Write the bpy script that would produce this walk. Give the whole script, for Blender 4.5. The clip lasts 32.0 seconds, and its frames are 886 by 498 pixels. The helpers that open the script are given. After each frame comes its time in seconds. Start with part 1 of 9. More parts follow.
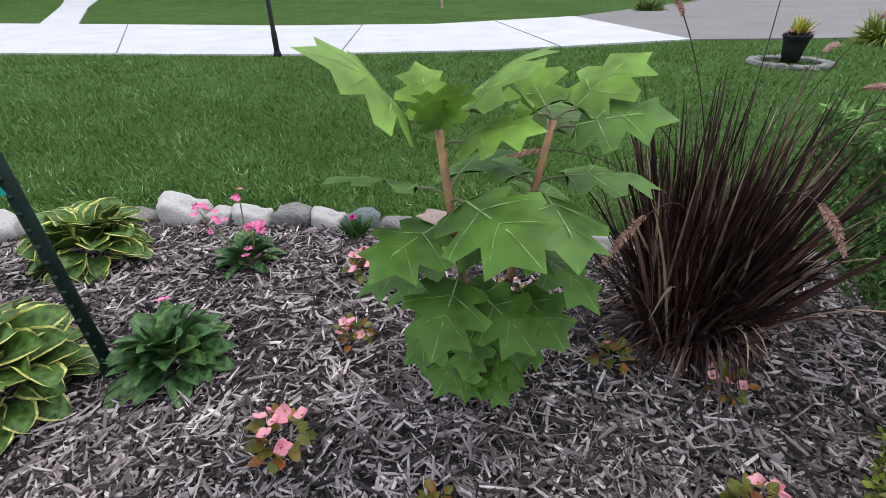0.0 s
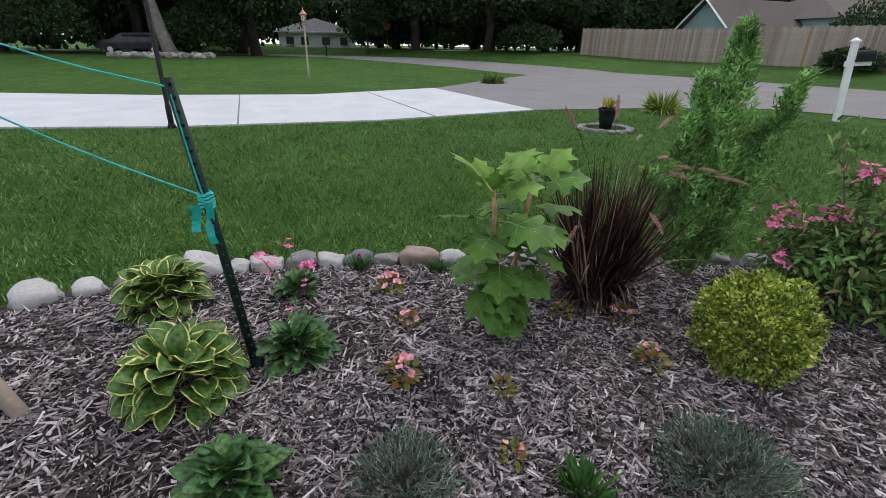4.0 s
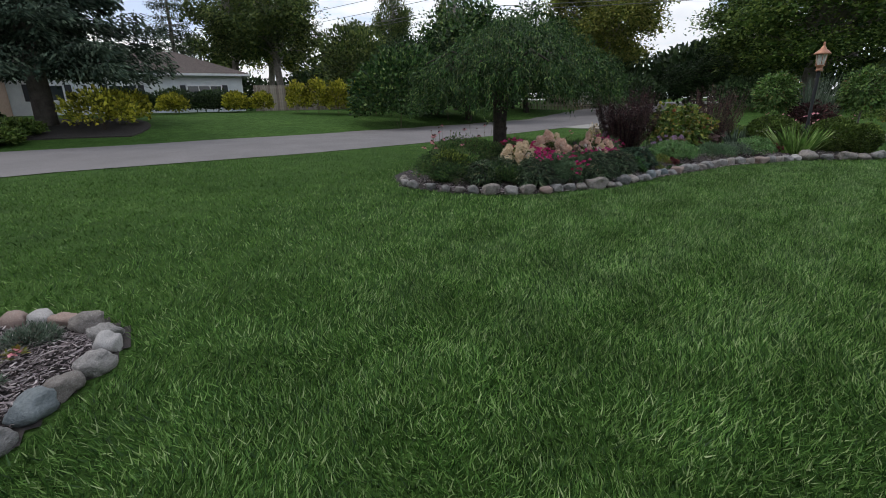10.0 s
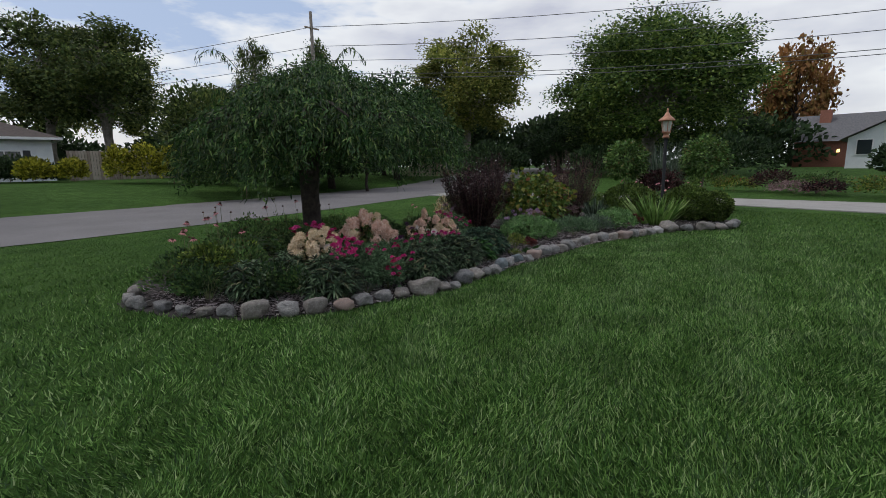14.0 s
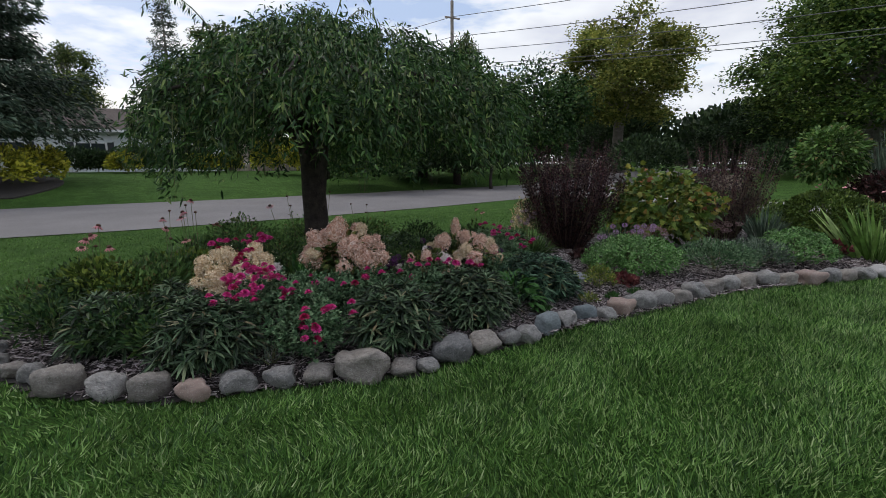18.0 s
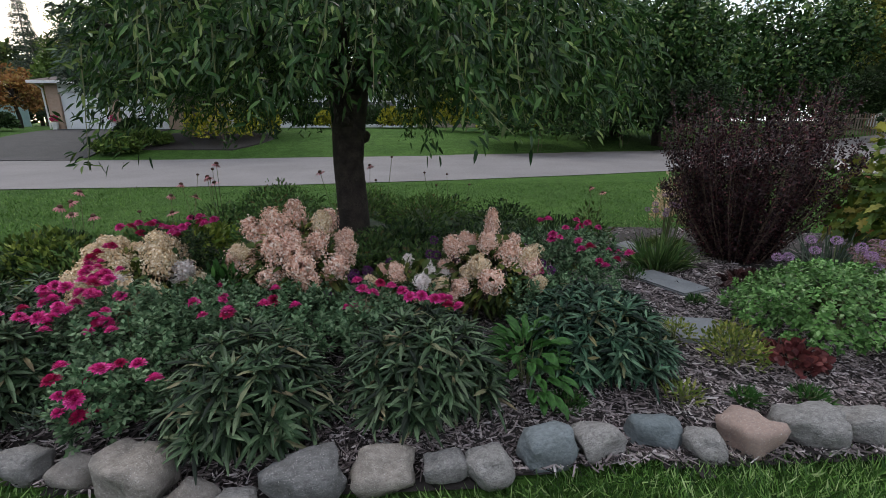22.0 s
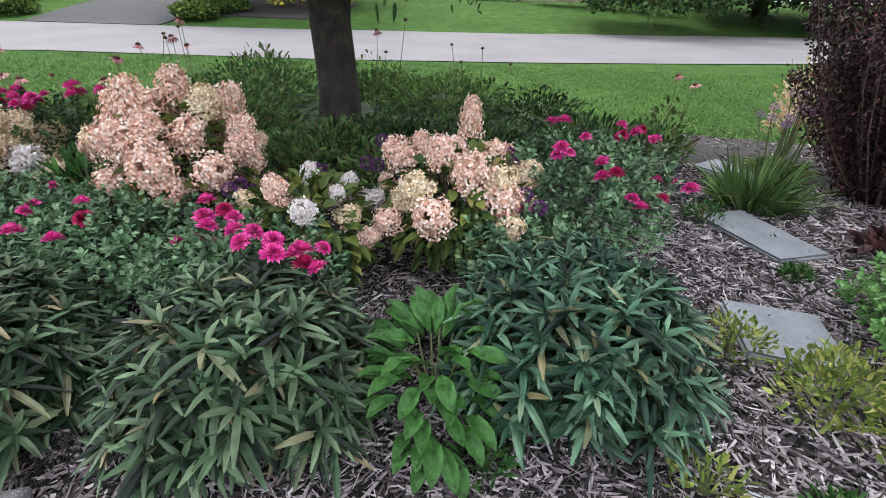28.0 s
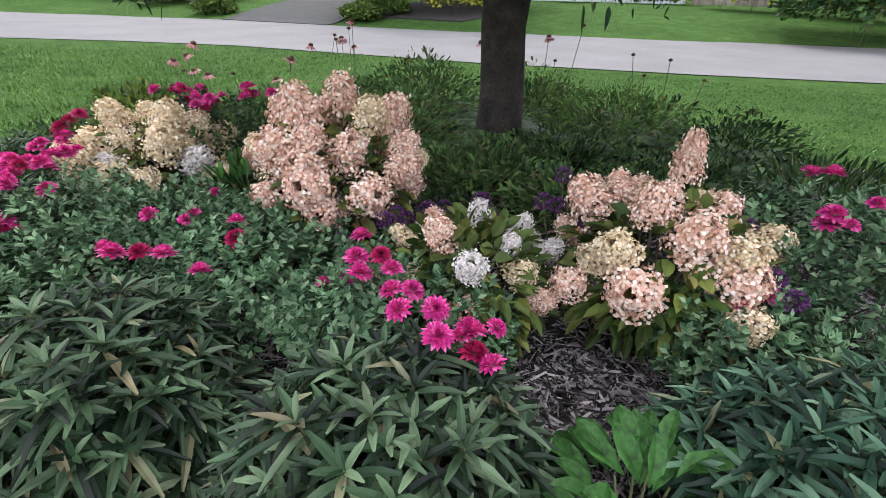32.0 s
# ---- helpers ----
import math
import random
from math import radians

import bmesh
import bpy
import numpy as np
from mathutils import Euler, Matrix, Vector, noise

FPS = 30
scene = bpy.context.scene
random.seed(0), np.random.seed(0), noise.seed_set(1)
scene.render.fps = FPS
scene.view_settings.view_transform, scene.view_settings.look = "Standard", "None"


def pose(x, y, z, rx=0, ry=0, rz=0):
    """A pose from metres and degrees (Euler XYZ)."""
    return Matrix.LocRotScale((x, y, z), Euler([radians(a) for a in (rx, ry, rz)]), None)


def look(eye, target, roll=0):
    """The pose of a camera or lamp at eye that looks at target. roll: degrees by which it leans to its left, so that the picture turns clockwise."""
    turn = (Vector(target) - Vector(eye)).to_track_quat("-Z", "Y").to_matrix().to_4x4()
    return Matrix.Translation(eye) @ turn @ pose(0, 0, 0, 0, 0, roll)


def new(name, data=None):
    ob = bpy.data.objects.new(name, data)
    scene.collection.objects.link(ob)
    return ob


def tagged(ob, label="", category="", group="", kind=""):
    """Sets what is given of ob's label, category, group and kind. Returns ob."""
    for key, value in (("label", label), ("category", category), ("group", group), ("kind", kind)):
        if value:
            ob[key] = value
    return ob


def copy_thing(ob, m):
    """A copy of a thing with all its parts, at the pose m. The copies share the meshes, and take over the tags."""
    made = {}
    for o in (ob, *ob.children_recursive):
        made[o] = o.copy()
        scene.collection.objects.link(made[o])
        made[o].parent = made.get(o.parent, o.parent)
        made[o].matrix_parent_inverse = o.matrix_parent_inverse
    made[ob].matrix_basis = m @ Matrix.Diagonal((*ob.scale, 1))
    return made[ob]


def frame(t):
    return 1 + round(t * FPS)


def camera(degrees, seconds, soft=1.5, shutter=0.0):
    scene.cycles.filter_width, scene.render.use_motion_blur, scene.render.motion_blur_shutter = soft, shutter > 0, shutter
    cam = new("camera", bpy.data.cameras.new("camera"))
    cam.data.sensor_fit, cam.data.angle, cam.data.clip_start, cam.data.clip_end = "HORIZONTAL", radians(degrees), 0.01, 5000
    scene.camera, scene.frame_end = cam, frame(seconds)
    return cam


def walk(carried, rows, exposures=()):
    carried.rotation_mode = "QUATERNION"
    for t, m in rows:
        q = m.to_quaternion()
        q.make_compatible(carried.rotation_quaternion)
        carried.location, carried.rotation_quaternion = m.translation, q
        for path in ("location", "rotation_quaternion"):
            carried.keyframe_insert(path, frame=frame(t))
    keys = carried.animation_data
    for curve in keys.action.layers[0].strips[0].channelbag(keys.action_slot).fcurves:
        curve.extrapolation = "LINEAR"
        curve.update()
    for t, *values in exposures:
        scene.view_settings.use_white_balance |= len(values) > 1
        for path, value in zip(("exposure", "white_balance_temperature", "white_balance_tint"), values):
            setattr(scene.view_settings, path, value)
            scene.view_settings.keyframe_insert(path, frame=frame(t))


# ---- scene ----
cam = camera(86.8, 32.0, 0.7)
PATH = [
    (0, (0.072, 0.06, 1.129), (0.076, 1.791, 0.126), -1.1),
    (0.5, (0.018, 0.009, 1.201), (0.086, 1.747, 0.214), -0.8),
    (1, (-0.121, -0.112, 1.257), (0.013, 1.634, 0.29), -0.3),
    (1.5, (-0.21, -0.224, 1.297), (-0.019, 1.527, 0.351), -0.1),
    (2, (-0.249, -0.321, 1.33), (-0.008, 1.433, 0.4), -0.2),
    (2.5, (-0.309, -0.466, 1.353), (0.003, 1.293, 0.455), -0.0),
    (4.5, (-0.68, -0.706, 1.383), (-0.04, 1.031, 0.625), 0.9),
    (5, (-0.693, -0.767, 1.386), (0.03, 0.954, 0.666), 0.6),
    (5.5, (-0.703, -0.878, 1.41), (0.132, 0.807, 0.727), 0.4),
    (6, (-0.702, -0.994, 1.431), (0.265, 0.635, 0.788), 0.3),
    (6.5, (-0.693, -1.104, 1.446), (0.404, 0.453, 0.836), 0.4),
    (7, (-0.69, -1.188, 1.448), (0.526, 0.288, 0.864), 0.3),
    (7.5, (-0.709, -1.248, 1.446), (0.647, 0.109, 0.881), 0.3),
    (8, (-0.688, -1.304, 1.444), (0.89, -0.203, 0.898), 0.1),
    (8.5, (-0.617, -1.363, 1.454), (1.188, -0.692, 0.917), -0.3),
    (9, (-0.517, -1.434, 1.461), (1.403, -1.32, 0.91), -0.9),
    (9.5, (-0.455, -1.505, 1.484), (1.392, -2.014, 0.911), -0.3),
    (10, (-0.446, -1.754, 1.53), (1.167, -2.771, 0.929), -0.9),
    (10.5, (-0.39, -2.025, 1.547), (1.123, -3.202, 0.977), -0.9),
    (11, (-0.24, -2.298, 1.54), (1.243, -3.528, 1.003), -0.8),
    (11.5, (-0.027, -2.59, 1.563), (1.444, -3.848, 1.061), -0.7),
    (12, (0.133, -2.956, 1.573), (1.586, -4.248, 1.108), -0.7),
    (12.5, (0.329, -3.307, 1.557), (1.771, -4.627, 1.136), -0.9),
    (13, (0.544, -3.675, 1.55), (1.968, -5.026, 1.163), -0.8),
    (13.5, (0.736, -4.062, 1.551), (2.107, -5.473, 1.185), -0.8),
    (14, (0.95, -4.472, 1.55), (2.317, -5.889, 1.201), -1.0),
    (14.5, (1.033, -4.881, 1.561), (2.444, -6.256, 1.218), -1.0),
    (16.5, (1.534, -6.302, 1.476), (3.142, -7.453, 1.178), -0.6),
    (17, (1.686, -6.586, 1.489), (3.334, -7.677, 1.178), -0.4),
    (17.5, (1.86, -6.905, 1.482), (3.549, -7.925, 1.155), 0.2),
    (18, (1.999, -7.244, 1.458), (3.742, -8.159, 1.102), -0.2),
    (18.5, (2.206, -7.572, 1.451), (3.993, -8.376, 1.051), -0.7),
    (19, (2.365, -7.905, 1.43), (4.185, -8.613, 0.998), -0.4),
    (19.5, (2.5, -8.207, 1.438), (4.358, -8.799, 0.991), -0.6),
    (20, (2.676, -8.45, 1.475), (4.572, -8.906, 1.032), -0.6),
    (20.5, (2.797, -8.691, 1.504), (4.72, -9.017, 1.06), -0.3),
    (21, (2.9, -8.921, 1.514), (4.834, -9.147, 1.06), -0.3),
    (21.5, (3.049, -9.043, 1.503), (4.982, -9.211, 1.015), -0.3),
    (22, (3.238, -9.2, 1.467), (5.165, -9.307, 0.941), -0.1),
    (22.5, (3.418, -9.444, 1.442), (5.326, -9.517, 0.845), -0.1),
    (23, (3.579, -9.594, 1.4), (5.465, -9.679, 0.74), 0.0),
    (23.5, (3.834, -9.649, 1.314), (5.705, -9.785, 0.619), -0.1),
    (24, (3.98, -9.757, 1.281), (5.833, -9.863, 0.535), -0.3),
    (24.5, (4.147, -9.876, 1.271), (5.955, -9.971, 0.42), -0.2),
    (26.5, (4.353, -10.026, 1.235), (6.097, -10.04, 0.254), 1.1),
    (27, (4.344, -10.005, 1.245), (6.093, -9.962, 0.275), 1.1),
    (27.5, (4.334, -9.966, 1.265), (6.082, -9.83, 0.304), 1.1),
    (28, (4.318, -9.906, 1.27), (6.059, -9.656, 0.316), 1.2),
    (28.5, (4.308, -9.849, 1.268), (6.031, -9.48, 0.323), 1.3),
    (29, (4.289, -9.808, 1.263), (5.992, -9.332, 0.328), 1.3),
    (29.5, (4.28, -9.784, 1.263), (5.963, -9.222, 0.34), 1.2),
    (30, (4.288, -9.795, 1.277), (5.953, -9.168, 0.365), 0.9),
    (30.5, (4.297, -9.809, 1.292), (5.956, -9.151, 0.388), 1.1),
    (31, (4.336, -9.802, 1.309), (5.985, -9.124, 0.405), 1.1),
    (31.5, (4.488, -9.705, 1.3), (6.116, -9.006, 0.37), 1.3),
    (32, (4.668, -9.603, 1.26), (6.269, -8.878, 0.306), 1.3),
]
EXPOSURES = [(0, 0.58), (2.5, 0.3), (5, 0.12), (7, -0.06), (9, -0.22), (11, -0.22), (12, -0.42), (14.5, -0.53), (17, -0.44), (18, -0.3), (19, 0.0), (20, 0.2), (22, 0.14), (23, 0.36), (24, 0.9), (24.5, 1.15), (26.5, 1.65), (27, 1.58), (28, 1.28), (29, 1.18), (30, 1.06), (31, 1.08), (32, 1.2)]
walk(cam, [(t, look(eye, target, roll)) for t, eye, target, roll in PATH], EXPOSURES)

# ---------------------------------------------------------------- light
world = bpy.data.worlds.new("dusk_sky")
scene.world = world
world.use_nodes = True
wt = world.node_tree
wt.nodes.clear()
w_out = wt.nodes.new("ShaderNodeOutputWorld")
w_bg = wt.nodes.new("ShaderNodeBackground")
w_sky = wt.nodes.new("ShaderNodeTexSky")
w_sky.sky_type = "NISHITA"
w_sky.sun_disc = False
w_sky.sun_elevation = radians(14)
w_sky.sun_rotation = radians(60)
w_sky.altitude, w_sky.air_density, w_sky.dust_density, w_sky.ozone_density = 200, 1.0, 1.5, 1.0
w_map = wt.nodes.new("ShaderNodeMapping")
w_co = wt.nodes.new("ShaderNodeTexCoord")
w_map.inputs["Scale"].default_value = (1.6, 1.6, 5.0)
w_noise = wt.nodes.new("ShaderNodeTexNoise")
w_noise.inputs["Scale"].default_value = 1.7
w_noise.inputs["Detail"].default_value = 6
w_noise.inputs["Roughness"].default_value = 0.55
w_ramp = wt.nodes.new("ShaderNodeValToRGB")
w_ramp.color_ramp.elements.new(0.5)
for w_e, (w_p, w_c) in zip(w_ramp.color_ramp.elements, ((0.38, (5.2, 6.5, 9.2, 1)), (0.47, (10.8, 11.0, 11.4, 1)), (0.66, (7.2, 7.4, 8.6, 1)))):
    w_e.position, w_e.color = w_p, w_c
w_mix = wt.nodes.new("ShaderNodeMix")
w_mix.data_type = "RGBA"
w_mix.inputs["Factor"].default_value = 0.8
wt.links.new(w_co.outputs["Generated"], w_map.inputs["Vector"])
wt.links.new(w_map.outputs["Vector"], w_noise.inputs["Vector"])
wt.links.new(w_noise.outputs["Fac"], w_ramp.inputs["Fac"])
wt.links.new(w_sky.outputs["Color"], w_mix.inputs["A"])
wt.links.new(w_ramp.outputs["Color"], w_mix.inputs["B"])
wt.links.new(w_mix.outputs["Result"], w_bg.inputs["Color"])
wt.links.new(w_bg.outputs["Background"], w_out.inputs["Surface"])
w_bg.inputs["Strength"].default_value = 0.13
sun = new("sun", bpy.data.lights.new("sun", "SUN"))
sun.data.energy, sun.data.angle, sun.data.color = 1.1, radians(22), (1.0, 0.93, 0.85)
sun.matrix_world = look((0, 0, 30), (-10, -7, 12), 0)

# ---------------------------------------------------------------- materials


def nodes_of(name):
    m = bpy.data.materials.new(name)
    m.use_nodes = True
    t = m.node_tree
    return m, t, t.nodes["Principled BSDF"]


def noise_node(t, scale, detail=4.0, rough=0.55, space="Object"):
    co = t.nodes.new("ShaderNodeTexCoord")
    n = t.nodes.new("ShaderNodeTexNoise")
    n.inputs["Scale"].default_value, n.inputs["Detail"].default_value, n.inputs["Roughness"].default_value = scale, detail, rough
    t.links.new(co.outputs[space], n.inputs["Vector"])
    return n.outputs["Fac"]


def ramp_node(t, fac, stops):
    r = t.nodes.new("ShaderNodeValToRGB")
    e = r.color_ramp.elements
    while len(e) < len(stops):
        e.new(0.5)
    for k, (p, c) in enumerate(stops):
        e[k].position, e[k].color = p, (*c, 1)
    t.links.new(fac, r.inputs["Fac"])
    return r.outputs["Color"]


def mix_node(t, fac, a, b, blend="MIX"):
    m = t.nodes.new("ShaderNodeMix")
    m.data_type, m.blend_type = "RGBA", blend
    for value, socket in ((fac, m.inputs["Factor"]), (a, m.inputs["A"]), (b, m.inputs["B"])):
        if isinstance(value, (int, float)):
            socket.default_value = value
        elif isinstance(value, tuple):
            socket.default_value = (*value, 1)
        else:
            t.links.new(value, socket)
    return m.outputs["Result"]


def bump_node(t, bsdf, fac, strength=0.4, distance=0.01):
    b = t.nodes.new("ShaderNodeBump")
    b.inputs["Strength"].default_value, b.inputs["Distance"].default_value = strength, distance
    t.links.new(fac, b.inputs["Height"])
    t.links.new(b.outputs["Normal"], bsdf.inputs["Normal"])


def leafy(name, stops, rough=0.55, glow=0.22, spread=3.0, spec=0.35, low=0.42, high=1.35):
    """Foliage: colour varies leaf by leaf; soft dark and light patches paint in some shading; light passes through in
    part.
    """
    m, t, bsdf = nodes_of(name)
    g = t.nodes.new("ShaderNodeNewGeometry")
    col = ramp_node(t, g.outputs["Random Per Island"], stops)
    # patches multiplied into the colour deepen the shade between leaves
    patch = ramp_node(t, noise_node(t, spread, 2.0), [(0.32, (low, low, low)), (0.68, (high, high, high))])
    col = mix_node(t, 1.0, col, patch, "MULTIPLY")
    t.links.new(col, bsdf.inputs["Base Color"])
    bsdf.inputs["Roughness"].default_value = rough
    bsdf.inputs["Specular IOR Level"].default_value = spec * 0.65
    if glow:
        tr = t.nodes.new("ShaderNodeBsdfTranslucent")
        t.links.new(col, tr.inputs["Color"])
        mx = t.nodes.new("ShaderNodeMixShader")
        mx.inputs["Fac"].default_value = glow * 0.65
        t.links.new(bsdf.outputs["BSDF"], mx.inputs[1])
        t.links.new(tr.outputs["BSDF"], mx.inputs[2])
        t.links.new(mx.outputs["Shader"], t.nodes["Material Output"].inputs["Surface"])
    return m


def solid(name, a, b, scale=8.0, rough=0.6, bump=0.3, dist=0.005, metal=0.0, fine=60.0, space="Object"):
    """Two tones in patches with a finer grain over them."""
    m, t, bsdf = nodes_of(name)
    col = ramp_node(t, noise_node(t, scale, 5.0, 0.6, space), [(0.3, a), (0.7, b)])
    grain = noise_node(t, fine, 3.0, 0.6, space)
    col = mix_node(t, 1.0, col, ramp_node(t, grain, [(0.3, (0.86, 0.86, 0.86)), (0.7, (1.1, 1.1, 1.1))]), "MULTIPLY")
    t.links.new(col, bsdf.inputs["Base Color"])
    bsdf.inputs["Roughness"].default_value, bsdf.inputs["Metallic"].default_value = rough, metal
    if bump:
        bump_node(t, bsdf, grain, bump, dist)
    return m


def islands(name, stops, rough=0.85, scale=40.0, bump=0.4):
    """Loose pieces, each in a tone of its own, with grain."""
    m, t, bsdf = nodes_of(name)
    g = t.nodes.new("ShaderNodeNewGeometry")
    col = ramp_node(t, g.outputs["Random Per Island"], stops)
    n = noise_node(t, scale, 4.0)
    col = mix_node(t, 1.0, col, ramp_node(t, n, [(0.3, (0.7, 0.7, 0.7)), (0.7, (1.15, 1.15, 1.15))]), "MULTIPLY")
    t.links.new(col, bsdf.inputs["Base Color"])
    bsdf.inputs["Roughness"].default_value = rough
    bump_node(t, bsdf, n, bump, 0.004)
    return m


def by_object(name, stops, rough=0.8, scale=20.0, bump=0.5, dist=0.006, low=0.75, fleck=None):
    """Pieces that are objects of their own, each in its tone."""
    m, t, bsdf = nodes_of(name)
    o = t.nodes.new("ShaderNodeObjectInfo")
    col = ramp_node(t, o.outputs["Random"], stops)
    n = noise_node(t, scale, 6.0, 0.65)
    col = mix_node(t, 1.0, col, ramp_node(t, n, [(0.3, (low, low, low)), (0.7, (1.15, 1.15, 1.15))]), "MULTIPLY")
    if fleck:
        f = ramp_node(t, noise_node(t, 42.0, 3.0, 0.7), [(0.56, (0, 0, 0)), (0.64, (1, 1, 1))])
        col = mix_node(t, f, col, fleck)
        f = ramp_node(t, noise_node(t, 55.0, 3.0, 0.7), [(0.60, (0, 0, 0)), (0.66, (1, 1, 1))])
        col = mix_node(t, f, col, (0.5, 0.49, 0.48))
    t.links.new(col, bsdf.inputs["Base Color"])
    bsdf.inputs["Roughness"].default_value = rough
    bump_node(t, bsdf, n, bump, dist)
    return m


def lawn_material():
    m, t, bsdf = nodes_of("lawn_ground")
    big = noise_node(t, 0.35, 4.0)
    mid = noise_node(t, 2.2, 5.0, 0.65)
    fine = noise_node(t, 55.0, 5.0, 0.75)
    col = ramp_node(t, mid, [(0.3, (0.033, 0.077, 0.016)), (0.7, (0.067, 0.134, 0.033))])
    col = mix_node(t, 1.0, col, ramp_node(t, big, [(0.3, (0.8, 0.84, 0.8)), (0.7, (1.15, 1.12, 1.1))]), "MULTIPLY")
    # strong fine specks: shadow between the blades, painted into the ground colour
    col = mix_node(t, 1.0, col, ramp_node(t, fine, [(0.38, (0.46, 0.46, 0.44)), (0.62, (1.5, 1.5, 1.4))]), "MULTIPLY")
    t.links.new(col, bsdf.inputs["Base Color"])
    bsdf.inputs["Roughness"].default_value = 0.95
    bsdf.inputs["Specular IOR Level"].default_value = 0.1
    bump_node(t, bsdf, fine, 0.9, 0.03)
    return m


LAWN = lawn_material()
# darkest and palest blades stand in for shaded gaps and highlights in the turf
GRASS = leafy("grass_blades", [(0.0, (0.013, 0.042, 0.009)), (0.30, (0.046, 0.116, 0.024)), (0.60, (0.120, 0.248, 0.058)), (0.85, (0.242, 0.406, 0.114)), (1.0, (0.444, 0.542, 0.275))], 0.40, 0.25, 2.0, 0.5, 0.74, 1.2)
GRASS_FAR = leafy("distant_grass_blades", [(0.0, (0.043, 0.101, 0.018)), (0.5, (0.087, 0.177, 0.038)), (0.85, (0.130, 0.238, 0.057)), (1.0, (0.207, 0.314, 0.093))], 0.5, 0.2, 1.2, 0.4, 0.75, 1.2)
# soil and darkest chips kept near black: painted shade for the mulch's gaps
SOIL = solid("bed_soil", (0.014, 0.012, 0.011), (0.05, 0.043, 0.041), 14, 0.95, 0.6, 0.01)
CHIPS = islands("bark_chips", [(0.0, (0.012, 0.010, 0.010)), (0.28, (0.04, 0.032, 0.033)), (0.5, (0.19, 0.154, 0.158)), (0.8, (0.40, 0.345, 0.352)), (1.0, (0.66, 0.60, 0.60))], 0.9, 90)
CHIPS_DYED = islands("dark_bark_chips", [(0.0, (0.03, 0.024, 0.023)), (0.4, (0.075, 0.057, 0.054)), (0.75, (0.15, 0.12, 0.115)), (1.0, (0.36, 0.31, 0.29))], 0.9, 90)
ROCK_GREY = by_object("grey_fieldstone", [(0.0, (0.155, 0.155, 0.16)), (0.5, (0.245, 0.238, 0.235)), (1.0, (0.35, 0.335, 0.325))], 0.85, 9, 1.0, 0.016, 0.5, (0.10, 0.10, 0.105))
ROCK_TAN = by_object("tan_fieldstone", [(0.0, (0.20, 0.182, 0.17)), (1.0, (0.30, 0.27, 0.245))], 0.85, 7, 0.9, 0.018, 0.55, (0.13, 0.115, 0.10))
ROCK_BLUE = by_object("blue_grey_fieldstone", [(0.0, (0.14, 0.17, 0.185)), (1.0, (0.21, 0.24, 0.255))], 0.8, 10, 0.8, 0.012, 0.6)
ROCK_PINK = by_object("pink_granite", [(0.0, (0.24, 0.18, 0.16)), (1.0, (0.31, 0.22, 0.185))], 0.8, 16, fleck=(0.17, 0.135, 0.125))
ROCK_WHITE = by_object("pale_granite", [(0.0, (0.35, 0.34, 0.335)), (1.0, (0.46, 0.45, 0.445))], 0.8, 18, fleck=(0.16, 0.15, 0.15))
ROCKS = {"g": ROCK_GREY, "t": ROCK_TAN, "b": ROCK_BLUE, "p": ROCK_PINK, "w": ROCK_WHITE}
STEP_STONE = solid("flagstone", (0.173, 0.185, 0.200), (0.245, 0.259, 0.277), 5, 0.85, 0.4, 0.004)
ASPHALT = solid("old_asphalt", (0.150, 0.142, 0.146), (0.192, 0.182, 0.187), 0.6, 0.9, 0.5, 0.006, 0, 120)
ASPHALT_NEW = solid("dark_asphalt", (0.021, 0.021, 0.023), (0.036, 0.036, 0.038), 1.5, 0.85, 0.5, 0.006, 0, 120)
CONCRETE = solid("concrete", (0.43, 0.44, 0.47), (0.53, 0.54, 0.57), 1.2, 0.85, 0.2, 0.003, 0, 90)
CONCRETE_OLD = solid("worn_concrete", (0.28, 0.27, 0.26), (0.37, 0.355, 0.34), 1.2, 0.88, 0.25, 0.003, 0, 90)
JOINT = solid("joint_dark", (0.12, 0.12, 0.12), (0.2, 0.2, 0.2), 10, 0.9)
BARK = solid("cherry_bark", (0.018, 0.014, 0.012), (0.07, 0.054, 0.046), 12, 0.9, 0.9, 0.02, 0, 45)
BARK_GREY = solid("grey_bark", (0.13, 0.115, 0.10), (0.25, 0.225, 0.20), 5, 0.9, 0.9, 0.03, 0, 22)
TWIG = solid("green_twig", (0.10, 0.13, 0.05), (0.18, 0.18, 0.09), 20, 0.7, 0)
TWIG_BROWN = solid("brown_twig", (0.09, 0.06, 0.045), (0.17, 0.12, 0.09), 20, 0.8, 0)
STEM_TAN = solid("cinnamon_stem", (0.28, 0.14, 0.07), (0.40, 0.24, 0.13), 20, 0.7, 0)
BLACK_METAL = solid("black_painted_metal", (0.010, 0.012, 0.014), (0.02, 0.022, 0.024), 12, 0.75, 0.1, 0.002)
DARK_GREEN_METAL = solid("dark_green_enamel", (0.006, 0.017, 0.015), (0.012, 0.028, 0.024), 12, 0.6, 0.1, 0.002)
for dark_metal in (BLACK_METAL, DARK_GREEN_METAL):
    dark_metal.node_tree.nodes["Principled BSDF"].inputs["Specular IOR Level"].default_value = 0.2
TEAL = solid("teal_tape", (0.0, 0.30, 0.28), (0.01, 0.42, 0.39), 30, 0.5, 0)
WHITE_PAINT = solid("white_paint", (0.72, 0.73, 0.75), (0.82, 0.82, 0.83), 3, 0.5, 0.1, 0.002)
COPPER = solid("weathered_copper", (0.36, 0.17, 0.11), (0.52, 0.28, 0.19), 14, 0.5, 0.2, 0.002, 0.6)
WOOD_GREY = solid("weathered_wood", (0.24, 0.19, 0.15), (0.38, 0.31, 0.26), 6, 0.85, 0.4, 0.004)
